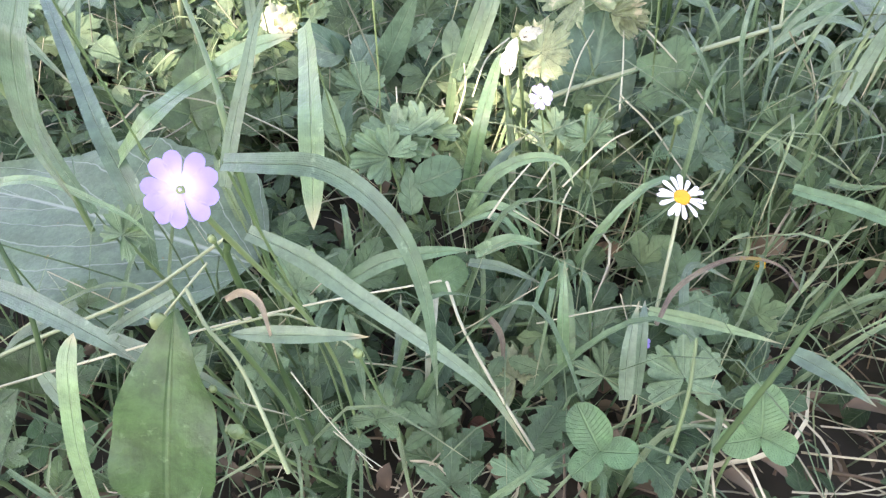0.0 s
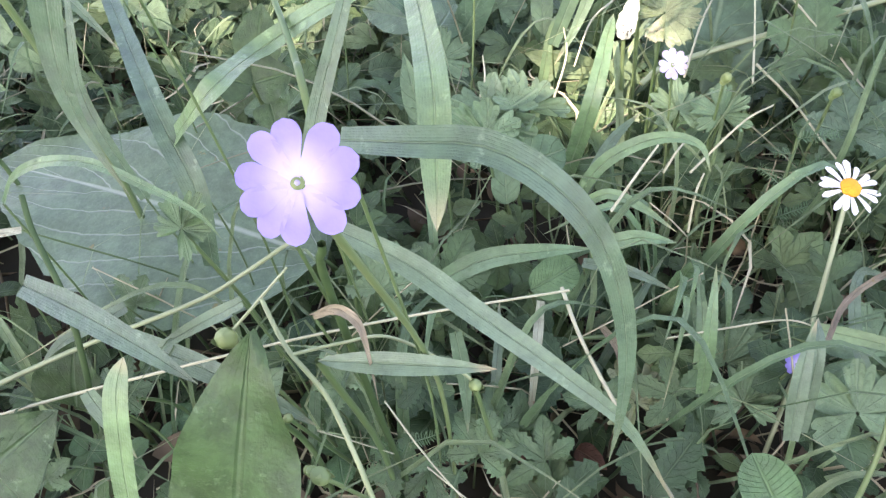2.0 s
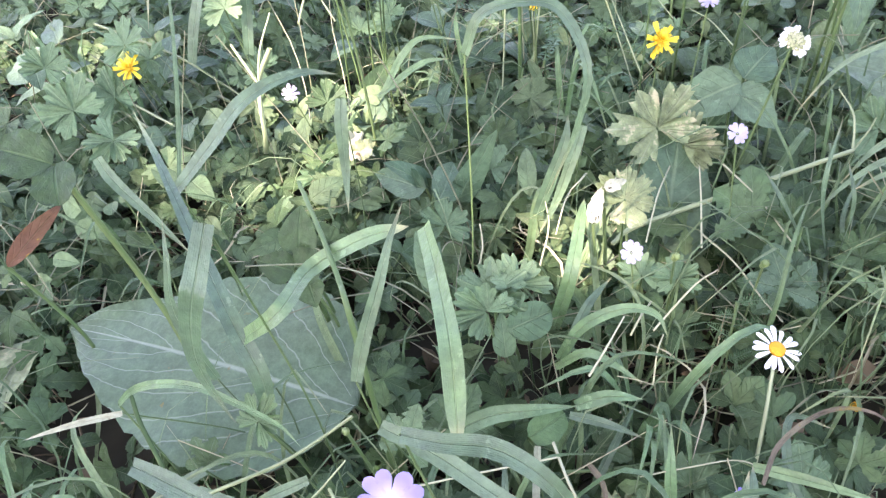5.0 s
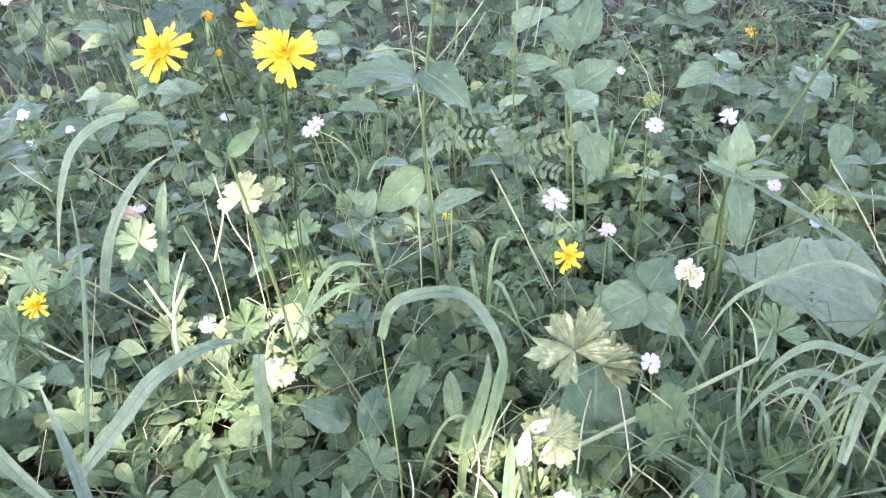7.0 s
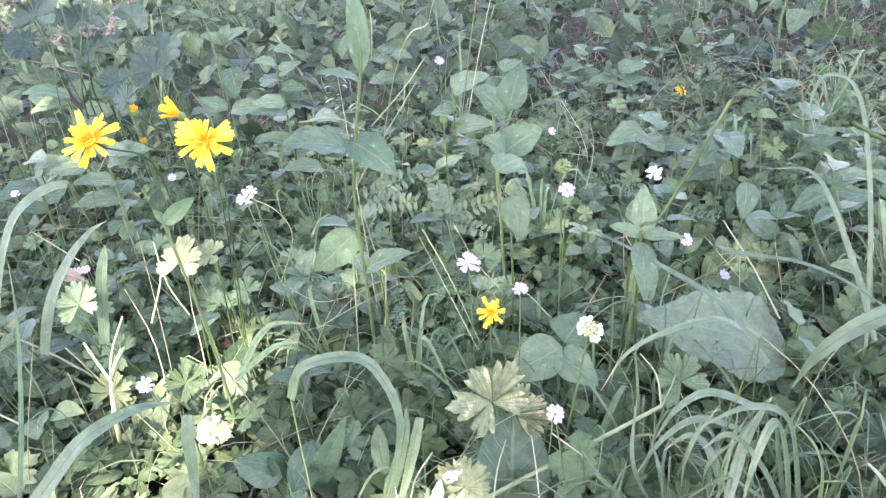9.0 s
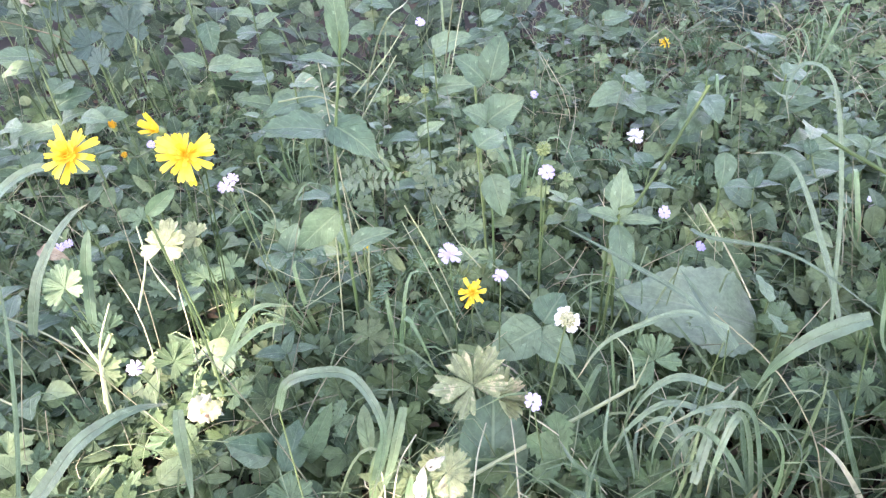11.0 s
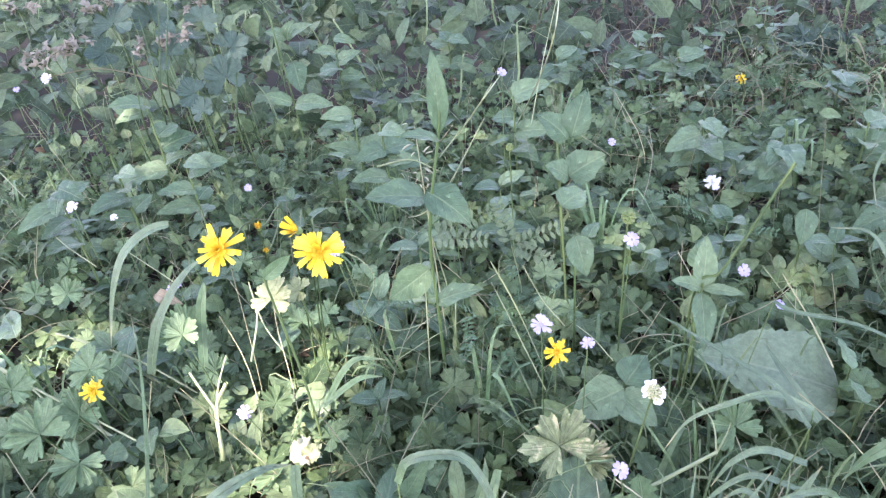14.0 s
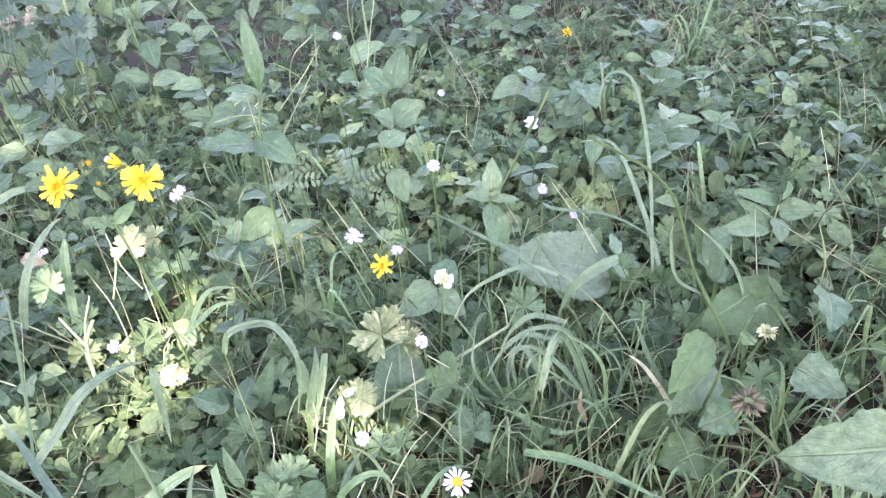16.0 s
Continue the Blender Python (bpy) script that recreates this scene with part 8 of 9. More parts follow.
lone_leaf("dock", "dark green upright leaf, shade put into its colour", (0.429, 0.430, 0.000), (0.406, 0.416, 0.113), 0.040, "ovate", M_PLANTAIN, up=(0.1, -0.9, 0.3))
lone_palm("cranesbill", "yellowish lobed leaf low in the grass", (0.015, 0.190, 0.012), 0.0190, lobes=5, depth=0.5, mat=M_YELLOWED, face=(0, -0.6, 0.8), spin=20)
lone_palm("cranesbill", "pale lobed leaf catching the light", (0.052, 0.205, 0.016), 0.0200, lobes=5, depth=0.5, mat=M_CRANE, face=(0, -0.6, 0.8), spin=-30)
lone_palm("cranesbill", "pale lobed leaf catching the light", (0.098, 0.198, 0.030), 0.0200, lobes=5, depth=0.35, mat=M_CRANE, face=(0, -0.7, 0.7), spin=60)
lone_palm("cinquefoil", "three dark toothed leaflets low by the litter", (-0.018, 0.155, 0.000), 0.0300, n=3, wide=0.5, spread=60, tooth=0.26, face=(0, -0.6, 0.8), spin=10)
lone_palm("cinquefoil", "three dark toothed leaflets low by the litter", (0.016, 0.157, 0.000), 0.0300, n=3, wide=0.5, spread=60, tooth=0.26, face=(0, -0.6, 0.8), spin=-40)
lone_leaf("wild_pea", "round leaf with small eaten holes", (-0.025, 0.221, 0.044), (-0.006, 0.229, 0.050), 0.017, "round", M_CLOVER, up=(0.0, -0.8, 0.6))
grass_blade([(0.003, 0.215, 0.029), (0.009, 0.204, 0.025), (0.009, 0.190, 0.012)], 0.0034, M_TAN, foot=(0.030, 0.240), label="curled brown dead grass blade")
grass_blade([(-0.021, 0.218, 0.041), (-0.024, 0.195, 0.033), (-0.027, 0.175, 0.014)], 0.0042, M_DRYLEAF, foot=(0.000, 0.240), label="pale dry grass blade hanging down", up=(0.0, -0.9, 0.4))
grass_blade([(-0.040, 0.186, 0.019), (-0.038, 0.201, 0.033), (-0.037, 0.218, 0.043)], 0.0042, M_GRASSBLUE, up=(0.0, -0.9, 0.4))
grass_blade([(0.002, 0.207, 0.008), (0.019, 0.228, 0.027), (0.034, 0.250, 0.032)], 0.0050, M_GRASSBLUE, up=(0.0, -0.9, 0.4))
lone_leaf("fallen_leaf", "brown fallen leaf on the soil", (-0.083, 0.201, -0.012), (-0.059, 0.198, -0.010), 0.014, "ovate", M_BROWN, bend=0.8, fold=0.4, up=(0.0, -0.3, 0.95))
lone_leaf("fallen_leaf", "brown fallen leaf on the soil", (-0.038, 0.173, -0.012), (-0.018, 0.177, -0.010), 0.014, "ovate", M_BROWN, bend=0.8, fold=0.4, up=(0.0, -0.3, 0.95))
lone_leaf("fallen_leaf", "brown fallen leaf on the soil", (-0.007, 0.183, -0.012), (0.004, 0.174, -0.010), 0.010, "ovate", M_BROWN, bend=0.8, fold=0.4, up=(0.0, -0.3, 0.95))
lone_leaf("fallen_leaf", "brown fallen leaf on the soil", (-0.104, 0.204, -0.012), (-0.092, 0.194, -0.010), 0.010, "ovate", M_BROWN, bend=0.8, fold=0.4, up=(0.0, -0.3, 0.95))
stalk("dry_weed", "pale forked dry stem among the leaves", [(-0.247, 0.583, -0.020), (-0.203, 0.480, 0.061), (-0.199, 0.492, 0.104), (-0.184, 0.494, 0.130)], 0.0020, 0.0016, M_PALESTEM, "stalk")
stalk("dry_weed", "pale side branch of a forked stem", [(-0.199, 0.492, 0.104), (-0.208, 0.503, 0.113), (-0.223, 0.526, 0.121)], 0.0014, 0.0010, M_PALESTEM, "stalk")
stalk("dry_weed", "long pale stem lying in the leaves", [(-0.429, 0.731, 0.045), (-0.335, 0.656, 0.040), (-0.256, 0.593, 0.030)], 0.0018, 0.0015, M_PALESTEM, "stalk")
stalk("dry_weed", "long pale stem lying in the leaves", [(-0.409, 0.614, 0.050), (-0.356, 0.575, 0.045), (-0.308, 0.543, 0.030)], 0.0018, 0.0015, M_PALESTEM, "stalk")
stalk("tall_grass", "thin pale grass stem", [(-0.009, 0.605, 0.141), (-0.020, 0.568, 0.032), (-0.032, 0.534, -0.028)], 0.0008, 0.0005, M_PALESTEM, "grass")
stalk("tall_grass", "thin pale grass stem", [(0.019, 0.600, 0.122), (0.007, 0.579, 0.045), (-0.008, 0.556, 0.003)], 0.0008, 0.0005, M_PALESTEM, "grass")
stalk("tall_grass", "thin pale grass stem", [(0.055, 0.606, 0.136), (0.076, 0.597, 0.082), (0.097, 0.558, 0.016)], 0.0008, 0.0005, M_PALESTEM, "grass")
stalk("tall_grass", "thin pale grass stem", [(-0.025, 0.995, -0.010), (0.012, 0.658, 0.180), (0.073, 0.693, 0.248)], 0.0008, 0.0005, M_PALESTEM, "grass")
stalk("tall_grass", "thin pale grass stem", [(0.048, 1.201, -0.010), (0.050, 0.605, 0.285), (0.080, 0.619, 0.312)], 0.0008, 0.0005, M_PALESTEM, "grass")
stalk("tall_grass", "thin pale grass stem", [(0.211, 1.305, -0.010), (0.119, 0.619, 0.316), (0.143, 0.652, 0.374)], 0.0008, 0.0005, M_PALESTEM, "grass")
stalk("tall_grass", "thin pale grass stem", [(-0.037, 0.622, 0.244), (-0.006, 0.640, 0.238), (0.017, 0.631, 0.227)], 0.0008, 0.0005, M_PALESTEM, "grass")
lone_palm("cranesbill", "yellowish lobed leaf catching the light", (-0.146, 0.560, 0.161), 0.0220, lobes=5, depth=0.4, mat=M_YELLOWED, face=(0, -0.65, 0.75), spin=-20)
lone_palm("cranesbill", "crinkled yellowish leaf edge", (-0.123, 0.570, 0.159), 0.0150, lobes=5, depth=0.35, mat=M_YELLOWED, face=(0.2, -0.65, 0.75), spin=60, cup=0.6)
lone_leaf("burdock", "pale folded leaf tip pointing up", (-0.132, 0.500, 0.219), (-0.109, 0.500, 0.235), 0.013, "lance", M_CRANE, up=(0.3, -0.8, 0.5), fold=0.5)
grass_blade([(0.018, 0.360, 0.129), (0.011, 0.355, 0.109), (0.002, 0.350, 0.085), (-0.008, 0.345, 0.067)], 0.0070, M_GRASSBLUE, foot=(0.010, 0.420), up=(0.0, -0.9, 0.4))
# the yellowed leaf by the dry stem, and the spotted dying one below it
lone_palm("cranesbill", "yellowing ragged leaf with brown patches", (0.069, 0.399, 0.098), 0.0300, lobes=5, depth=0.6, mat=M_YELLOWED, face=(-0.05, -0.62, 0.78), rag=0.14, cup=0.25, gap=20, spin=25)
lone_palm("cranesbill", "yellowing ragged leaf with brown patches", (0.085, 0.394, 0.088), 0.0220, lobes=5, depth=0.55, mat=M_YELLOWED, face=(0.35, -0.7, 0.6), rag=0.18, cup=0.6, gap=60, spin=-80)
lone_palm("cranesbill", "olive crinkled leaf turning brown at its edge", (0.036, 0.326, 0.102), 0.0175, lobes=7, depth=0.25, mat=M_YELLOWED, face=(-0.35, -0.7, 0.6), cup=0.55, rag=0.14, gap=12, spin=-40)
lone_leaf("dying_leaf", "dried white leaf edge with black specks", (0.018, 0.316, 0.096), (0.022, 0.322, 0.115), 0.0095, "ovate", M_SPOTTED, up=(-0.4, -0.85, 0.3), bend=0.9, fold=0.5, teeth=5, tooth=0.1, ruffle=0.1)
lone_leaf("dying_leaf", "dried white leaf edge with black specks", (0.024, 0.324, 0.113), (0.037, 0.326, 0.115), 0.0075, "ovate", M_SPOTTED, up=(-0.2, -0.85, 0.4), bend=0.8, fold=0.4, teeth=4, tooth=0.1, ruffle=0.1)
lone_leaf("dying_leaf", "pale crumpled dead leaf, pinkish at its edge", (-0.150, 0.490, 0.046), (-0.128, 0.490, 0.045), 0.0240, "round", M_DRYLEAF, up=(0.3, -0.75, 0.55), bend=1.5, fold=0.45, teeth=6, tooth=0.16, ruffle=0.16, twist=0.5)
lone_leaf("dying_leaf", "curled green edge of a dying leaf", (-0.138, 0.485, 0.040), (-0.123, 0.490, 0.049), 0.0160, "ovate", M_YELLOWED, up=(0.1, -0.75, 0.65), bend=1.2, fold=0.4, teeth=6, tooth=0.16, ruffle=0.14)
lone_leaf("dying_leaf", "small dead leaf, tan and pinkish", (-0.284, 0.660, 0.125), (-0.257, 0.640, 0.123), 0.0150, "ovate", M_TAN, up=(0.1, -0.75, 0.6), bend=0.8, fold=0.3, ruffle=0.1)
flower("closed_bud", "small closed green bud on a thin stem", (0.055, 0.290, 0.091), (0.065, 0.320, 0), (0.1, -0.4, 0.8), "bare", 0.9, group="closed buds")
flower("closed_bud", "small closed green bud on a thin stem", (0.100, 0.290, 0.082), (0.110, 0.320, 0), (0.1, -0.4, 0.8), "bare", 0.9, group="closed buds")
leafy_stem("young herb with a star of small pale leaves", [(-0.037, 0.290, -0.030), (-0.037, 0.285, 0.042), (-0.037, 0.285, 0.084)], 0.0009, 0.0007, M_STEM, (((-0.037, 0.285, 0.084), (-0.037, 0.293, 0.097), 0.007, "lance", (0.000, -0.750, 0.650)), ((-0.037, 0.285, 0.084), (-0.048, 0.288, 0.089), 0.005, "lance", (0.000, -0.750, 0.650)), ((-0.037, 0.285, 0.084), (-0.023, 0.289, 0.090), 0.007, "lance", (0.000, -0.750, 0.650)), ((-0.037, 0.285, 0.084), (-0.026, 0.283, 0.080), 0.005, "lance", (0.000, -0.750, 0.650)), ((-0.037, 0.285, 0.084), (-0.046, 0.281, 0.078), 0.005, "lance", (0.000, -0.750, 0.650)),))
lone_leaf("wild_pea", "pale rounded leaf low in the grass", (-0.031, 0.280, 0.056), (-0.007, 0.285, 0.063), 0.021, "round", M_CRANE, up=(0.0, -0.75, 0.65))
lone_leaf("wild_pea", "pale rounded leaf low in the grass", (-0.033, 0.272, 0.043), (-0.034, 0.285, 0.065), 0.013, "ovate", M_CRANE, up=(0.0, -0.75, 0.65))
grass_blade([(0.222, 0.247, 0.235), (0.214, 0.252, 0.229), (0.202, 0.257, 0.219), (0.192, 0.262, 0.204), (0.187, 0.267, 0.184)], 0.0085, M_GRASSBLUE, foot=(0.330, 0.330), label="broad olive grass blade arching low over the clump")
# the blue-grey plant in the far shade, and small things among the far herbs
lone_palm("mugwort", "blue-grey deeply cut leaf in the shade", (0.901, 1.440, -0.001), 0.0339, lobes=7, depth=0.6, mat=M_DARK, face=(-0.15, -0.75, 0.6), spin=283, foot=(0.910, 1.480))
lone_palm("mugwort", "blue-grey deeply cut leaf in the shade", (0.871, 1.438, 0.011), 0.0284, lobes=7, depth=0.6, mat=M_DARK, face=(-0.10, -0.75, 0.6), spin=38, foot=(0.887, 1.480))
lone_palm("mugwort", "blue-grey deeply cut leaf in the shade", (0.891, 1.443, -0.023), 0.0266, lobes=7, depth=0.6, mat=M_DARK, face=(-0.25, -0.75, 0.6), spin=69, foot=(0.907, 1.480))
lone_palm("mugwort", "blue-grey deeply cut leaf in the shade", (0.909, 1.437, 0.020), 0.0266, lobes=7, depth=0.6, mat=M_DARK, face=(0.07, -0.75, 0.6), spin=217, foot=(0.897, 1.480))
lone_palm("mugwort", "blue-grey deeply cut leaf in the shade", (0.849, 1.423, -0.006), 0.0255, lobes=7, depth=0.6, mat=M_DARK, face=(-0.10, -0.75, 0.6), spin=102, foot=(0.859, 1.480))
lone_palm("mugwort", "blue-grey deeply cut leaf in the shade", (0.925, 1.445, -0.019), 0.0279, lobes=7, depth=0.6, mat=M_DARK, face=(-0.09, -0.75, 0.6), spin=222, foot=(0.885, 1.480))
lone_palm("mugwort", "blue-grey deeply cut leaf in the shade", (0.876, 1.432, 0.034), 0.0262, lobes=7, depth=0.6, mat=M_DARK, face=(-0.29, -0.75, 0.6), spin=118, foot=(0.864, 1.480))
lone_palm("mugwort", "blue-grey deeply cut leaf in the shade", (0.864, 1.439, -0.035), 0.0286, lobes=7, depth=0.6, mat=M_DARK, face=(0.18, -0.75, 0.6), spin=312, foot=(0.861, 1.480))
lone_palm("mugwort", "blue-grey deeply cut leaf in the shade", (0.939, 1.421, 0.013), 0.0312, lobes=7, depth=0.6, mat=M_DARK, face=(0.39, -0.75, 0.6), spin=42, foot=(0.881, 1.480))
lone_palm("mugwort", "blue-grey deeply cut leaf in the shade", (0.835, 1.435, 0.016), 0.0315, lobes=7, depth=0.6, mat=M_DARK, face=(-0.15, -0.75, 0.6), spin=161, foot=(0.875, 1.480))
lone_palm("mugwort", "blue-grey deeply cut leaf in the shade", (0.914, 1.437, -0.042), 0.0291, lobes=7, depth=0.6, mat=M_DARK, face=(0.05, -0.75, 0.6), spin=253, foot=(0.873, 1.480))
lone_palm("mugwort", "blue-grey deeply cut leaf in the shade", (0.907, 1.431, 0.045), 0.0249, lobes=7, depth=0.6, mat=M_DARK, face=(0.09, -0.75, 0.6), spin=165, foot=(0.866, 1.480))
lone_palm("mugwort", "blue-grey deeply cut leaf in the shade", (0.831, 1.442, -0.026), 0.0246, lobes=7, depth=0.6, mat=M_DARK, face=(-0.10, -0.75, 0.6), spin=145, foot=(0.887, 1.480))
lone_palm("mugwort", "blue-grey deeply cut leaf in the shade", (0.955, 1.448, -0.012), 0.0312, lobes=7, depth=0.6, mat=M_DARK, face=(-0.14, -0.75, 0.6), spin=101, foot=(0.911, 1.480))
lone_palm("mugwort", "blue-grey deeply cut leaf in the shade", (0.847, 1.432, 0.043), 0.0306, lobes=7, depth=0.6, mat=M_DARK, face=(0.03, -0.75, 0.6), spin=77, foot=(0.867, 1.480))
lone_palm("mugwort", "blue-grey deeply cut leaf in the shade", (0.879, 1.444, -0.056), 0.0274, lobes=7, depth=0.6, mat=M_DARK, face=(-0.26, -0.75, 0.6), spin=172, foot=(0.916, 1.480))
flower("white_umbel", "tiny white flower cluster among the leaves", (-0.485, 1.050, 0.262), (-0.485, 1.070, 0), UPF, "snowy", 0.90, r=0.0005)
flower("white_umbel", "tiny white flower cluster among the leaves", (-0.372, 0.750, 0.195), (-0.372, 0.770, 0), UPF, "snowy", 0.70, r=0.0005)
flower("white_umbel", "tiny white flower cluster among the leaves", (-0.335, 0.750, 0.175), (-0.335, 0.770, 0), UPF, "snowy", 0.50, r=0.0005)
panicle((0.005, 0.640), (0.001, 0.620, 0.281), 11)
# blades round the great dock leaf
grass_blade([(-0.237, 0.330, 0.153), (-0.231, 0.325, 0.141), (-0.211, 0.310, 0.128), (-0.190, 0.295, 0.112)], 0.0070, M_GRASSBLUE, foot=(-0.250, 0.350))
grass_blade([(-0.208, 0.215, 0.089), (-0.230, 0.210, 0.089), (-0.253, 0.205, 0.086)], 0.0035, M_DRYLEAF, foot=(-0.150, 0.260), label="pale pinkish dry grass blade lying over the leaves")
lone_palm("cranesbill", "dark green cut leaf over the dock leaf", (-0.133, 0.190, 0.112), 0.0125, lobes=5, depth=0.55, mat=M_CINQ, face=(-0.1, -0.6, 0.8), spin=-30)
lone_leaf("plantain", "pale pointed leaf folded along its rib", (-0.070, 0.310, 0.059), (-0.081, 0.335, 0.084), 0.013, "ovate", M_CRANE, up=(-0.2, -0.8, 0.55), fold=0.5)
lone_leaf("plantain", "grey-green pointed leaf beside a pale one", (-0.076, 0.315, 0.054), (-0.066, 0.335, 0.075), 0.012, "ovate", M_BROAD, up=(0.2, -0.8, 0.55), fold=0.3)
def feather_herb(at, foot, k, seed):
    """A herb with thread-fine feathery leaves up its stem."""
    r = np.random.default_rng(seed)
    o = np.array((foot[0], foot[1], ground_z(foot[0], foot[1])))
    ob = base("yarrow", Matrix.Translation(o), "feathery herb with thread-fine leaves among the grass", "wild herb")
    rel = np.array(at) - o
    part("stem", mesh("stem", tube([(0, 0, -0.004), rel * 0.5 + np.array((0.002, 0.003, 0)), rel], 0.0008, 0.0005, 5, 8), M_STEM), ob)
    for i in range(k):
        p = rel * (0.35 + 0.65 * (i + 1) / k)
        d = Vector((r.choice((-1, 1)) * r.uniform(0.5, 1.0), r.uniform(-0.5, 0.2), r.uniform(0.2, 0.8)))
        part("leaf", mesh("leaf", pinnate(11, r.uniform(0.014, 0.02), 0.0034, 0.0006, r), M_VETCH), ob, lay(tuple(p), d, (0, -0.6, 0.8)))


feather_herb((0.084, 0.275, 0.072), (0.077, 0.250), 9, 3)
feather_herb((-0.069, 0.160, 0.036), (-0.068, 0.150), 6, 5)
def vetch(at, tips, seed):
    """A climbing stem with feathery leaves of many small leaflets."""
    r = np.random.default_rng(seed)
    foot = np.array((at[0] + 0.01, at[1] + 0.03, ground_z(at[0] + 0.01, at[1] + 0.03)))
    ob = base("vetch", Matrix.Translation(foot), "pale green vetch with feathery leaves of paired leaflets", "wild herb")
    rel = np.array(at) - foot
    part("stem", mesh("stem", tube([(0, 0, -0.004), rel * 0.5 + np.array((0.006, 0.008, 0.0)), rel], 0.0009, 0.0006, 5, 10), M_PALESTEM), ob)
    for tip in tips:
        d = np.array(tip) - np.array(at)
        part("leaf", mesh("leaf", pinnate(8, float(np.linalg.norm(d)), 0.0125, 0.0056, r), M_PALEVETCH), ob, lay(tuple(rel), d, (0, -0.75, 0.6)))

vetch((0.085, 0.660, 0.117), ((0.137, 0.640, 0.142), (0.119, 0.630, 0.111), (0.075, 0.670, 0.163)), 3)
vetch((0.003, 0.620, 0.164), ((0.057, 0.600, 0.193), (0.051, 0.590, 0.170)), 4)
stalk("runner", "pale green runner lying over the leaves", [(-0.425, 0.600, 0.104), (-0.369, 0.570, 0.081), (-0.288, 0.520, 0.060)], 0.0012, 0.0009, M_PALESTEM)
stalk("runner", "pale green runner lying over the leaves", [(-0.396, 0.660, 0.096), (-0.317, 0.630, 0.071), (-0.255, 0.600, 0.038)], 0.0012, 0.0009, M_PALESTEM)
stalk("runner", "pale green runner lying over the leaves", [(-0.438, 0.620, 0.092), (-0.405, 0.600, 0.074), (-0.374, 0.570, 0.055)], 0.0012, 0.0009, M_PALESTEM)
lone_palm("cranesbill", "broad pale lobed leaf with blunt fingers", (-0.251, 0.620, 0.102), 0.0300, lobes=5, depth=0.6, mat=M_CRANE, spin=10, face=(0.05, -0.65, 0.75))
lone_palm("cranesbill", "broad pale lobed leaf with blunt fingers", (-0.371, 0.530, 0.076), 0.0320, lobes=5, depth=0.6, mat=M_CRANE, spin=40, face=(0.05, -0.65, 0.75))
lone_palm("cranesbill", "broad pale lobed leaf with blunt fingers", (-0.410, 0.580, 0.093), 0.0260, lobes=5, depth=0.6, mat=M_CRANE, spin=-20, face=(0.05, -0.65, 0.75))
lone_palm("cranesbill", "broad pale lobed leaf with blunt fingers", (-0.327, 0.600, 0.083), 0.0220, lobes=5, depth=0.6, mat=M_CRANE, spin=90, face=(0.05, -0.65, 0.75))
lone_palm("cranesbill", "broad pale lobed leaf with blunt fingers", (-0.331, 0.500, 0.063), 0.0280, lobes=5, depth=0.6, mat=M_CRANE, spin=150, face=(0.05, -0.65, 0.75))
lone_palm("cranesbill", "broad pale lobed leaf with blunt fingers", (-0.230, 0.600, 0.063), 0.0200, lobes=5, depth=0.6, mat=M_CRANE, spin=60, face=(0.05, -0.65, 0.75))
lone_palm("cinquefoil", "five-fingered toothed leaf beside the daisy", (0.121, 0.300, 0.056), 0.0240, mat=M_CINQ, face=(0, -0.6, 0.8), spin=20)
lone_leaf("nettle", "dark ribbed leaf with a sharply toothed edge", (0.135, 0.350, 0.059), (0.114, 0.360, 0.068), 0.024, "ovate", M_RIBBED, up=(0.1, -0.6, 0.8), teeth=14, tooth=0.1)
lone_leaf("nettle", "dark ribbed leaf with a sharply toothed edge", (0.131, 0.335, 0.047), (0.108, 0.340, 0.050), 0.024, "ovate", M_RIBBED, up=(0.0, -0.6, 0.8), teeth=14, tooth=0.1)
stalk("straw", "thin pale straw among the herbs", [(0.051, 0.330, 0.067), (0.060, 0.350, 0.084), (0.071, 0.370, 0.090)], 0.0006, 0.0004, M_STRAWONE, "straw")
stalk("straw", "thin pale straw among the herbs", [(0.079, 0.320, 0.069), (0.085, 0.350, 0.080), (0.088, 0.370, 0.089)], 0.0006, 0.0004, M_STRAWONE, "straw")
stalk("straw", "thin pale straw among the herbs", [(0.101, 0.370, 0.089), (0.122, 0.360, 0.069), (0.134, 0.330, 0.058), (0.137, 0.320, 0.057)], 0.0006, 0.0004, M_STRAWONE, "straw")
stalk("straw", "thin pale straw among the herbs", [(0.043, 0.270, 0.060), (0.067, 0.290, 0.070), (0.082, 0.300, 0.071)], 0.0006, 0.0004, M_STRAWONE, "straw")
stalk("straw", "thin pale straw among the herbs", [(0.029, 0.260, 0.069), (0.036, 0.270, 0.072), (0.043, 0.280, 0.071)], 0.0006, 0.0004, M_STRAWONE, "straw")
stalk("straw", "thin pale straw among the herbs", [(0.004, 0.230, 0.077), (0.013, 0.240, 0.084), (0.025, 0.260, 0.083)], 0.0006, 0.0004, M_STRAWONE, "straw")
stalk("straw", "thin pale straw among the herbs", [(0.037, 0.240, 0.055), (0.040, 0.250, 0.066), (0.045, 0.260, 0.068)], 0.0006, 0.0004, M_STRAWONE, "straw")
stalk("straw", "thin pale straw among the herbs", [(0.078, 0.320, 0.079), (0.094, 0.310, 0.066), (0.105, 0.290, 0.056), (0.113, 0.280, 0.049)], 0.0006, 0.0004, M_STRAWONE, "straw")
stalk("straw", "thin pale straw among the herbs", [(-0.010, 0.320, 0.064), (-0.003, 0.340, 0.075), (-0.003, 0.360, 0.079)], 0.0006, 0.0004, M_STRAWONE, "straw")
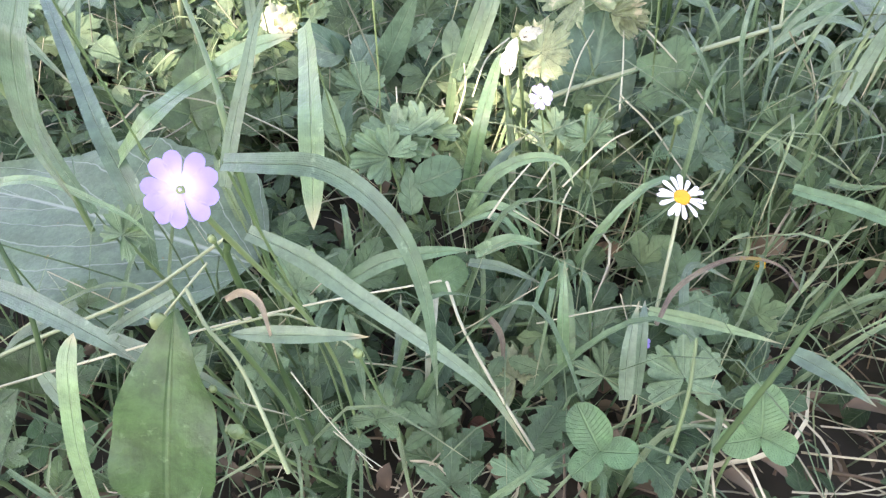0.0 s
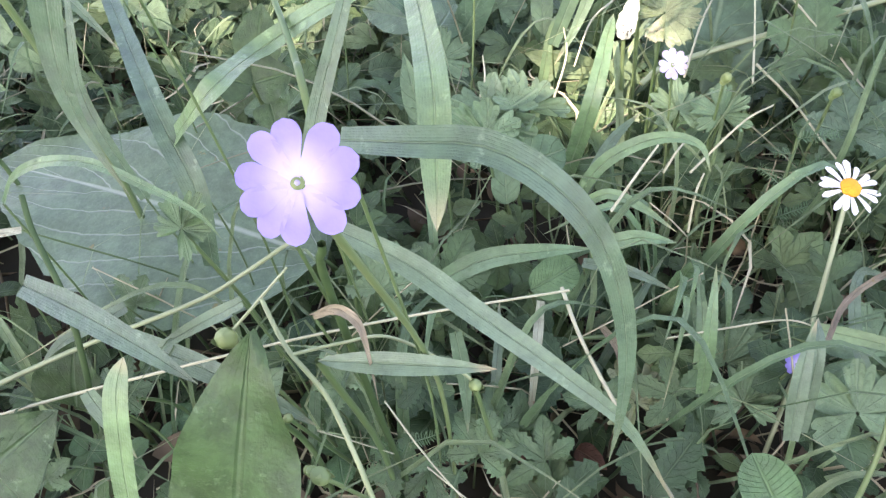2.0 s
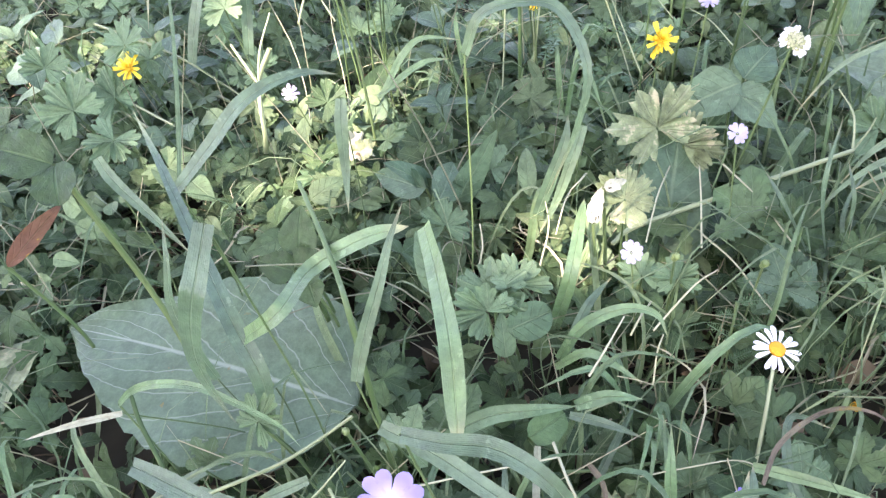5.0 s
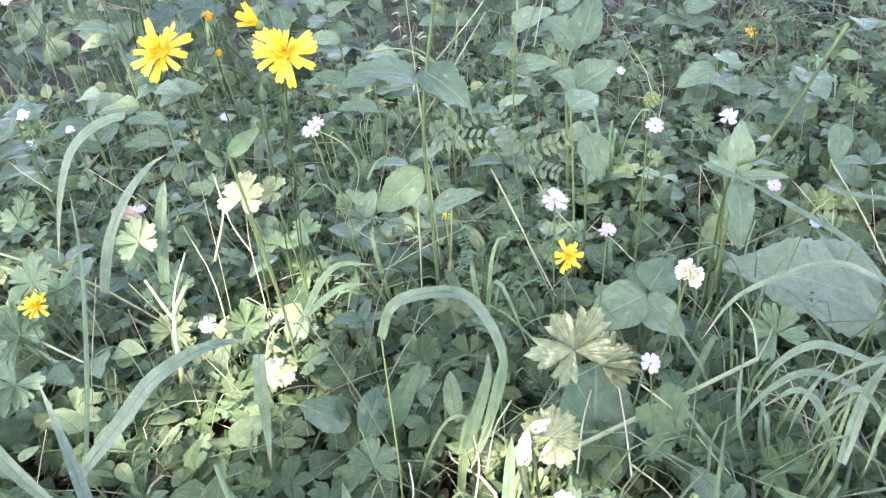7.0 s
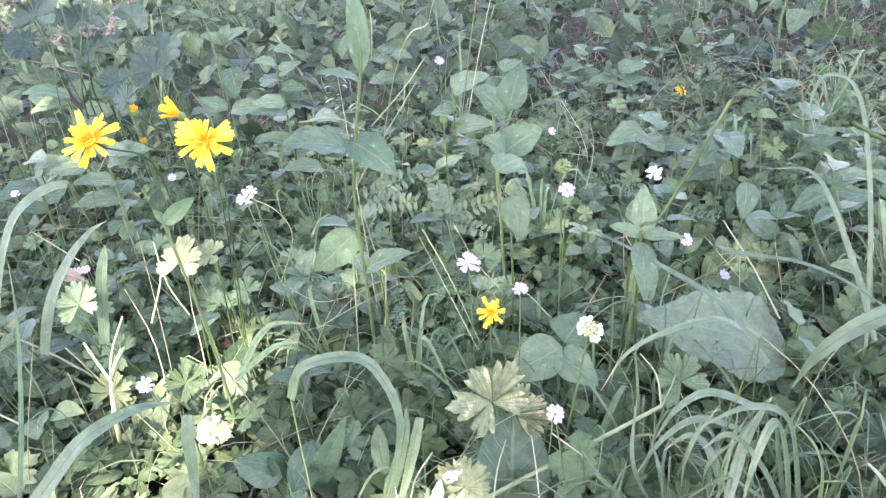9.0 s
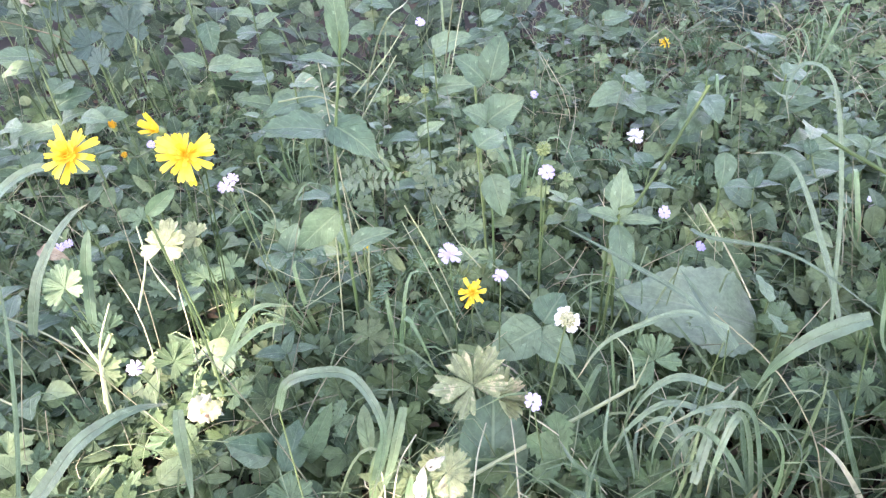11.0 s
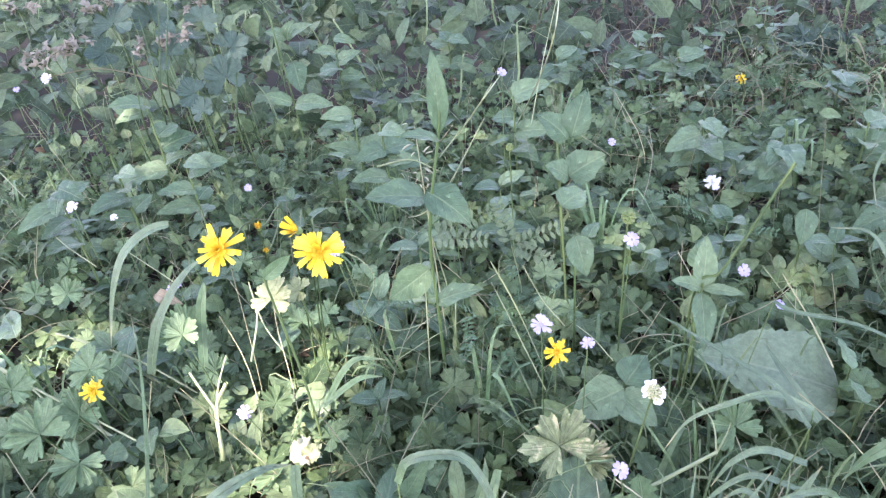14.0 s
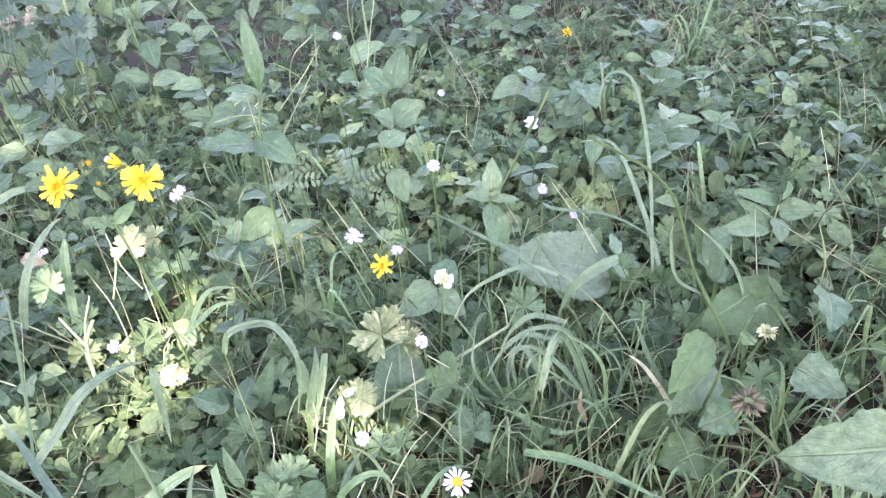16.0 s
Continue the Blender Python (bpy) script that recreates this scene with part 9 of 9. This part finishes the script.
stalk("straw", "thin pale straw among the herbs", [(-0.045, 0.330, 0.058), (-0.042, 0.340, 0.064), (-0.043, 0.360, 0.065)], 0.0006, 0.0004, M_STRAWONE, "straw")
stalk("straw", "thin pale straw among the herbs", [(0.024, 0.380, 0.082), (0.010, 0.360, 0.081), (0.001, 0.340, 0.069)], 0.0006, 0.0004, M_STRAWONE, "straw")
grass_blade([(0.235, 0.300, 0.028), (0.217, 0.290, 0.101), (0.197, 0.280, 0.154), (0.167, 0.270, 0.175), (0.142, 0.270, 0.167)], 0.0055, M_GRASSBLUE, foot=(0.239, 0.308), label="grey-green strap blade of a grass clump")
grass_blade([(0.227, 0.300, 0.041), (0.209, 0.290, 0.113), (0.191, 0.280, 0.152), (0.175, 0.270, 0.135), (0.172, 0.270, 0.104)], 0.0060, M_GRASSBLUE, foot=(0.231, 0.308), label="grey-green strap blade of a grass clump")
grass_blade([(0.236, 0.310, 0.021), (0.217, 0.300, 0.082), (0.209, 0.300, 0.120), (0.197, 0.290, 0.159)], 0.0048, M_GRASSBLUE, foot=(0.240, 0.318), label="grey-green strap blade of a grass clump")
grass_blade([(0.229, 0.300, 0.040), (0.197, 0.290, 0.108), (0.168, 0.280, 0.149), (0.146, 0.270, 0.154)], 0.0050, M_GRASSBLUE, foot=(0.233, 0.308), label="grey-green strap blade of a grass clump")
grass_blade([(0.241, 0.300, 0.020), (0.234, 0.290, 0.086), (0.218, 0.280, 0.127), (0.194, 0.270, 0.160)], 0.0050, M_GRASS, foot=(0.245, 0.308), label="grey-green strap blade of a grass clump")
grass_blade([(0.243, 0.300, 0.017), (0.255, 0.300, 0.059), (0.244, 0.290, 0.100), (0.226, 0.290, 0.127)], 0.0036, M_GRASSBLUE, foot=(0.247, 0.308), label="grey-green strap blade of a grass clump")
grass_blade([(0.258, 0.280, 0.015), (0.284, 0.280, 0.049), (0.265, 0.280, 0.110), (0.260, 0.290, 0.136)], 0.0070, M_GRASSBLUE, foot=(0.262, 0.288), label="grey-green strap blade of a grass clump")
grass_blade([(0.289, 0.260, 0.026), (0.279, 0.270, 0.062), (0.263, 0.280, 0.094), (0.244, 0.280, 0.117)], 0.0050, M_DRYLEAF, foot=(0.293, 0.268), label="dull dry grass blade")
grass_blade([(0.384, 0.310, 0.020), (0.371, 0.300, 0.090), (0.352, 0.290, 0.146), (0.332, 0.290, 0.182), (0.309, 0.300, 0.210)], 0.0064, M_GRASSBLUE, foot=(0.388, 0.318), label="grey-green strap blade of a grass clump")
grass_blade([(0.354, 0.340, 0.095), (0.321, 0.330, 0.130), (0.313, 0.330, 0.169), (0.314, 0.330, 0.187)], 0.0048, M_GRASSBLUE, foot=(0.358, 0.348), label="grey-green strap blade of a grass clump")
lone_leaf("burdock", "dull grey-green oval leaf among the grass", (0.324, 0.271, 0.080), (0.269, 0.241, 0.074), 0.036, "ovate", M_BROAD, up=(0.0, -0.75, 0.65), teeth=6, tooth=0.06, ruffle=0.06, nu=26, nv=8)
lone_leaf("burdock", "dull grey-green oval leaf among the grass", (0.308, 0.220, 0.085), (0.277, 0.218, 0.079), 0.030, "ovate", M_BROAD, up=(0.0, -0.75, 0.65), teeth=6, tooth=0.06, ruffle=0.06, nu=26, nv=8)
# the next three burdock leaves take a darker green in place of shade
lone_leaf("burdock", "oval leaf low in the grass, shade put into its green", (0.281, 0.258, 0.050), (0.241, 0.257, 0.044), 0.034, "ovate", M_PLANTAIN, up=(0.0, -0.75, 0.65), teeth=6, tooth=0.06, ruffle=0.06, nu=26, nv=8)
lone_leaf("burdock", "oval leaf low in the grass, shade put into its green", (0.279, 0.215, 0.060), (0.243, 0.218, 0.054), 0.040, "ovate", M_PLANTAIN, up=(0.0, -0.75, 0.65), teeth=6, tooth=0.06, ruffle=0.06, nu=26, nv=8)
lone_leaf("burdock", "large dark leaf, shade put into its green", (0.433, 0.339, 0.070), (0.338, 0.328, 0.064), 0.050, "heart", M_PLANTAIN, up=(0.0, -0.75, 0.65), teeth=8, tooth=0.06, ruffle=0.06, nu=26, nv=8)
lone_leaf("burdock", "fresh green shaded leaf", (0.392, 0.369, 0.075), (0.423, 0.449, 0.069), 0.030, "ovate", M_CLOVER, up=(0.0, -0.75, 0.65), teeth=6, tooth=0.06, ruffle=0.06, nu=26, nv=8)
lone_leaf("burdock", "pale grey-green leaf with a toothed edge", (0.457, 0.303, 0.090), (0.435, 0.266, 0.084), 0.036, "heart", M_BROAD, up=(0.0, -0.75, 0.65), teeth=6, tooth=0.06, ruffle=0.06, nu=26, nv=8)
lone_leaf("burdock", "small grey-green leaf with a toothed edge", (0.446, 0.429, 0.080), (0.397, 0.427, 0.074), 0.026, "ovate", M_BROAD, up=(0.0, -0.75, 0.65), teeth=6, tooth=0.06, ruffle=0.06, nu=26, nv=8)
lone_leaf("plantain", "small smooth pale leaf", (0.324, 0.446, 0.080), (0.350, 0.499, 0.074), 0.016, "ovate", M_CRANE, up=(0.0, -0.75, 0.65), teeth=0, tooth=0.06, ruffle=0.06, nu=26, nv=8)
lone_leaf("plantain", "small smooth pale leaf", (0.311, 0.409, 0.080), (0.327, 0.446, 0.074), 0.016, "ovate", M_CRANE, up=(0.0, -0.75, 0.65), teeth=0, tooth=0.06, ruffle=0.06, nu=26, nv=8)
lone_leaf("plantain", "small smooth pale leaf", (0.357, 0.274, 0.100), (0.348, 0.270, 0.094), 0.016, "ovate", M_CRANE, up=(0.0, -0.75, 0.65), teeth=0, tooth=0.06, ruffle=0.06, nu=26, nv=8)
lone_palm("cranesbill", "lobed leaf low in the grass clump", (0.361, 0.416, 0.055), 0.0190, lobes=5, depth=0.55, mat=M_CINQ, spin=0, face=(0.0, -0.7, 0.7))
lone_palm("cranesbill", "lobed leaf low in the grass clump", (0.377, 0.402, 0.055), 0.0180, lobes=5, depth=0.55, mat=M_CINQ, spin=60, face=(0.0, -0.7, 0.7))
lone_palm("cranesbill", "lobed leaf low in the grass clump", (0.318, 0.379, 0.055), 0.0140, lobes=5, depth=0.55, mat=M_CRANE, spin=20, face=(0.0, -0.7, 0.7))
lone_palm("cranesbill", "lobed leaf low in the grass clump", (0.356, 0.363, 0.055), 0.0150, lobes=5, depth=0.55, mat=M_CRANE, spin=100, face=(0.0, -0.7, 0.7))
lone_palm("cranesbill", "lobed leaf low in the grass clump", (0.323, 0.345, 0.055), 0.0180, lobes=5, depth=0.55, mat=M_CINQ, spin=30, face=(0.0, -0.7, 0.7))
lone_palm("cranesbill", "lobed leaf low in the grass clump", (0.140, 0.343, 0.055), 0.0240, lobes=5, depth=0.55, mat=M_CINQ, spin=10, face=(0.0, -0.7, 0.7))
lone_palm("cranesbill", "lobed leaf low in the grass clump", (0.167, 0.318, 0.055), 0.0200, lobes=5, depth=0.55, mat=M_CINQ, spin=40, face=(0.0, -0.7, 0.7))
lone_palm("cranesbill", "lobed leaf low in the grass clump", (0.170, 0.418, 0.055), 0.0200, lobes=5, depth=0.55, mat=M_CINQ, spin=70, face=(0.0, -0.7, 0.7))
lone_palm("cranesbill", "lobed leaf low in the grass clump", (0.365, 0.262, 0.055), 0.0180, lobes=5, depth=0.55, mat=M_CINQ, spin=20, face=(0.0, -0.7, 0.7))
leafy_stem("herb with long narrow pale leaves", [(0.536, 0.470, -0.016), (0.524, 0.460, 0.044), (0.528, 0.460, 0.088)], 0.0014, 0.0009, M_PALESTEM, (((0.527, 0.460, 0.079), (0.456, 0.440, 0.123), 0.016, "lance", (0.0, -0.8, 0.6)), ((0.527, 0.460, 0.079), (0.520, 0.440, 0.115), 0.018, "lance", (0.0, -0.8, 0.6)), ((0.526, 0.460, 0.059), (0.512, 0.430, 0.051), 0.024, "lance", (0.0, -0.8, 0.6)), ((0.525, 0.460, 0.054), (0.437, 0.430, 0.087), 0.026, "lance", (0.0, -0.8, 0.6)), ((0.527, 0.460, 0.069), (0.547, 0.430, 0.081), 0.026, "lance", (0.0, -0.8, 0.6)), ((0.524, 0.460, 0.044), (0.471, 0.450, 0.104), 0.018, "lance", (0.0, -0.8, 0.6))))
stalk("stalk", "thin pale stem forking over the leaves", [(0.505, 0.360, -0.005), (0.505, 0.360, 0.041), (0.504, 0.360, 0.075), (0.488, 0.360, 0.120)], 0.0011, 0.0006, M_PALESTEM)
stalk("stalk", "thin pale stem forking over the leaves", [(0.504, 0.360, 0.075), (0.509, 0.355, 0.093)], 0.0008, 0.0005, M_PALESTEM)
stalk("straw", "thin straw bent over the leaves", [(0.296, 0.430, 0.101), (0.283, 0.450, 0.136), (0.267, 0.470, 0.169)], 0.0007, 0.0005, M_STRAWONE, "straw")
grass_blade([(0.213, 0.280, 0.049), (0.205, 0.275, 0.076), (0.205, 0.270, 0.102)], 0.0060, M_TAN, foot=(0.219, 0.290), label="reddish withered blade tip in the grass clump")
def fine_clump(x, y, k, seed):
    """A clump of fine upright grass stems."""
    r = np.random.default_rng(seed)
    ob = base("tall_grass", Matrix.Translation((x, y, ground_z(x, y))), "clump of fine upright grey-green grass stems", "grass")
    for _ in range(k):
        a, h = np.array((r.uniform(-0.03, 0.03), r.uniform(-0.02, 0.02), -0.003)), r.uniform(0.06, 0.11)
        d = np.array((r.normal(0, 0.14), r.uniform(-0.2, 0.1), 1.0)) * h
        part("stem", mesh("stem", tube([a, a + d * 0.5, a + d + np.array((0.1 * h * r.normal(), 0, -0.04 * h))], 0.0005, 0.0003, 4, 6), M_STEM), ob)


fine_clump(0.128, 0.280, 11, 5)
lone_palm("cinquefoil", "five-fingered toothed leaf beside the bent stalk", (0.116, 0.300, 0.050), 0.0250, mat=M_CINQ, face=(0, -0.6, 0.8), spin=10)
lone_palm("cinquefoil", "large dark five-fingered leaf below the bent stalk", (0.117, 0.349, 0.060), 0.0340, mat=M_CINQ, face=(0.05, -0.55, 0.82), spin=-15, wide=0.52)
lone_palm("cinquefoil", "five-fingered leaf low between the herbs", (-0.028, 0.475, 0.050), 0.0230, mat=M_CINQ, face=(0, -0.6, 0.8), spin=30)
lone_palm("cinquefoil", "five-fingered leaf low between the herbs", (-0.034, 0.437, 0.050), 0.0200, mat=M_CRANE, face=(0, -0.6, 0.8), spin=-30)
lone_leaf("plantain", "pale smooth leaf in the near herbs", (-0.078, 0.407, 0.060), (-0.121, 0.440, 0.055), 0.022, "ovate", M_BROAD, up=(0.0, -0.8, 0.6))
lone_leaf("plantain", "pale smooth leaf in the near herbs", (-0.070, 0.392, 0.060), (-0.056, 0.450, 0.055), 0.024, "ovate", M_BROAD, up=(0.3, -0.7, 0.6))
grass_blade([(-0.008, 0.360, 0.069), (0.001, 0.360, 0.097), (0.009, 0.365, 0.118), (0.011, 0.370, 0.131)], 0.0080, M_GRASSBLUE, foot=(-0.008, 0.370), up=(0.0, -0.9, 0.4))
stalk("runner", "thin branch rising to the pale bud", [(-0.111, 0.157, 0.104), (-0.102, 0.160, 0.113), (-0.093, 0.165, 0.121)], 0.0005, 0.0004, M_PALESTEM, "stalk")
lone_leaf("plantain", "broad dark green leaf close by", (-0.215, 0.135, 0.046), (-0.178, 0.150, 0.070), 0.036, "ovate", M_PLANTAIN, up=(0.0, -0.85, 0.5))
lone_leaf("plantain", "broad dark green leaf close by", (-0.196, 0.175, 0.035), (-0.191, 0.185, 0.060), 0.030, "ovate", M_PLANTAIN, up=(0.0, -0.85, 0.5))
lone_leaf("plantain", "small smooth pale leaf close by", (-0.111, 0.150, 0.081), (-0.099, 0.152, 0.092), 0.012, "ovate", M_BROAD, up=(0.0, -0.85, 0.5))
grass_blade([(-0.175, 0.190, 0.061), (-0.140, 0.175, 0.061), (-0.115, 0.165, 0.057), (-0.099, 0.160, 0.047)], 0.0090, M_GRASSBLUE, foot=(-0.175, 0.200))
grass_blade([(-0.174, 0.200, 0.063), (-0.199, 0.190, 0.054), (-0.212, 0.180, 0.040)], 0.0060, M_GRASSBLUE, foot=(-0.174, 0.210))
grass_blade([(-0.170, 0.160, 0.069), (-0.165, 0.155, 0.058), (-0.160, 0.150, 0.043)], 0.0070, M_GRASSBLUE, foot=(-0.170, 0.170))
grass_blade([(-0.112, 0.170, 0.101), (-0.134, 0.170, 0.087), (-0.150, 0.165, 0.079)], 0.0050, M_GRASSBLUE, foot=(-0.112, 0.180))
grass_blade([(-0.100, 0.170, 0.053), (-0.104, 0.165, 0.033), (-0.106, 0.160, 0.024)], 0.0050, M_GRASSBLUE, foot=(-0.100, 0.180))
grass_blade([(-0.050, 0.165, 0.092), (-0.048, 0.160, 0.074), (-0.048, 0.155, 0.051)], 0.0050, M_GRASSBLUE, foot=(-0.050, 0.175))
lone_palm("cinquefoil", "toothed five-fingered leaf close by", (-0.065, 0.180, 0.040), 0.0170, mat=M_CINQ, face=(0.0, -0.7, 0.7), spin=15)
lone_palm("cinquefoil", "toothed five-fingered leaf close by", (-0.072, 0.155, 0.026), 0.0160, mat=M_CINQ, face=(0.0, -0.7, 0.7), spin=40)
lone_palm("cinquefoil", "toothed five-fingered leaf close by", (-0.045, 0.155, 0.037), 0.0160, mat=M_CINQ, face=(0.0, -0.7, 0.7), spin=-20)
lone_palm("cinquefoil", "toothed five-fingered leaf close by", (-0.093, 0.180, 0.040), 0.0150, mat=M_CRANE, face=(0.0, -0.7, 0.7), spin=40)
lone_palm("cinquefoil", "toothed five-fingered leaf close by", (-0.083, 0.215, 0.052), 0.0200, mat=M_CRANE, face=(0.0, -0.7, 0.7), spin=-25)
lone_palm("cinquefoil", "toothed five-fingered leaf close by", (-0.182, 0.215, 0.045), 0.0150, mat=M_CINQ, face=(0.0, -0.7, 0.7), spin=35)
lone_palm("cinquefoil", "toothed five-fingered leaf close by", (-0.207, 0.155, 0.016), 0.0140, mat=M_CINQ, face=(0.0, -0.7, 0.7), spin=10)
lone_palm("cinquefoil", "toothed five-fingered leaf close by", (-0.169, 0.170, 0.051), 0.0140, mat=M_CINQ, face=(0.0, -0.7, 0.7), spin=-15)
flower("closed_bud", "yellowish closed bud on a thin stem", (-0.089, 0.130, 0.074), (-0.060, 0.155, 0), (0.6, -0.4, 0.3), "bare", 1.1, group="closed buds")
stalk("straw", "thin straw lying between the leaves", [(-0.071, 0.150, 0.079), (-0.059, 0.140, 0.063), (-0.044, 0.130, 0.045)], 0.0003, 0.0002, M_STRAWONE, "straw")
stalk("straw", "thin straw lying between the leaves", [(-0.097, 0.155, 0.053), (-0.084, 0.152, 0.051), (-0.072, 0.150, 0.047)], 0.0003, 0.0002, M_STRAWONE, "straw")
stalk("straw", "thin straw lying between the leaves", [(-0.062, 0.150, 0.038), (-0.052, 0.145, 0.030), (-0.043, 0.140, 0.026)], 0.0003, 0.0002, M_STRAWONE, "straw")
flower("yellow_composite", "small yellow flower half hidden by the herbs", (0.011, 0.641, 0.077), (0.021, 0.671, 0), (0.5, -0.5, 0.6), "half_open", 0.55, group="yellow flowers")
stalk("weed", "thin pale bare stem among the herbs", [(0.152, 0.860, 0.166), (0.179, 0.900, 0.231), (0.213, 0.950, 0.300)], 0.0007, 0.0005, M_PALESTEM, "stalk")
stalk("weed", "thin pale bare stem among the herbs", [(0.027, 0.720, 0.204), (0.067, 0.750, 0.231), (0.095, 0.780, 0.253)], 0.0007, 0.0005, M_PALESTEM, "stalk")
stalk("weed", "thin pale bare stem among the herbs", [(0.105, 0.520, 0.112), (0.090, 0.540, 0.130), (0.078, 0.560, 0.156)], 0.0005, 0.0003, M_PALESTEM, "stalk")
stalk("weed", "thin pale bare stem among the herbs", [(0.073, 0.460, 0.098), (0.060, 0.490, 0.130), (0.044, 0.520, 0.170)], 0.0005, 0.0003, M_PALESTEM, "stalk")
stalk("weed", "thin pale bare stem among the herbs", [(0.365, 0.520, 0.038), (0.346, 0.550, 0.054), (0.328, 0.600, 0.085)], 0.0006, 0.0004, M_PALESTEM, "stalk")
stalk("weed", "thin pale bare stem among the herbs", [(-0.390, 0.780, 0.103), (-0.437, 0.820, 0.121), (-0.478, 0.860, 0.150)], 0.0007, 0.0005, M_PALESTEM, "stalk")
stalk("weed", "thin pale bare stem among the herbs", [(-0.466, 0.840, 0.176), (-0.504, 0.880, 0.199)], 0.0007, 0.0005, M_PALESTEM, "stalk")
stalk("weed", "thin pale bare stem among the herbs", [(-0.269, 0.680, 0.123), (-0.320, 0.720, 0.145)], 0.0006, 0.0004, M_PALESTEM, "stalk")
stalk("weed", "thin pale bare stem among the herbs", [(-0.078, 0.526, 0.221), (-0.059, 0.530, 0.204), (-0.053, 0.540, 0.176), (-0.072, 0.560, 0.128)], 0.0004, 0.0003, M_PALESTEM, "stalk")
stalk("weed", "thin pale bare stem among the herbs", [(-0.072, 0.560, 0.128), (-0.045, 0.570, 0.099), (-0.012, 0.580, 0.095)], 0.0004, 0.0003, M_PALESTEM, "stalk")
stalk("weed", "thin pale bare stem among the herbs", [(0.129, 0.460, 0.117), (0.119, 0.480, 0.126), (0.110, 0.500, 0.127)], 0.0004, 0.0003, M_PALESTEM, "stalk")
stalk("weed", "thin pale bare stem among the herbs", [(-0.047, 0.520, 0.103), (-0.014, 0.540, 0.106), (0.025, 0.560, 0.109)], 0.0004, 0.0003, M_PALESTEM, "stalk")
stalk("weed", "thin pale bare stem among the herbs", [(-0.193, 0.460, 0.094), (-0.189, 0.480, 0.130), (-0.179, 0.500, 0.153)], 0.0009, 0.0006, M_PALESTEM, "stalk")
stalk("weed", "thin pale bare stem among the herbs", [(-0.161, 0.500, 0.143), (-0.154, 0.530, 0.166), (-0.161, 0.560, 0.182)], 0.0009, 0.0006, M_PALESTEM, "stalk")
stalk("weed", "thin pale bare stem among the herbs", [(-0.139, 0.520, 0.134), (-0.150, 0.530, 0.153), (-0.155, 0.540, 0.168)], 0.0007, 0.0005, M_PALESTEM, "stalk")
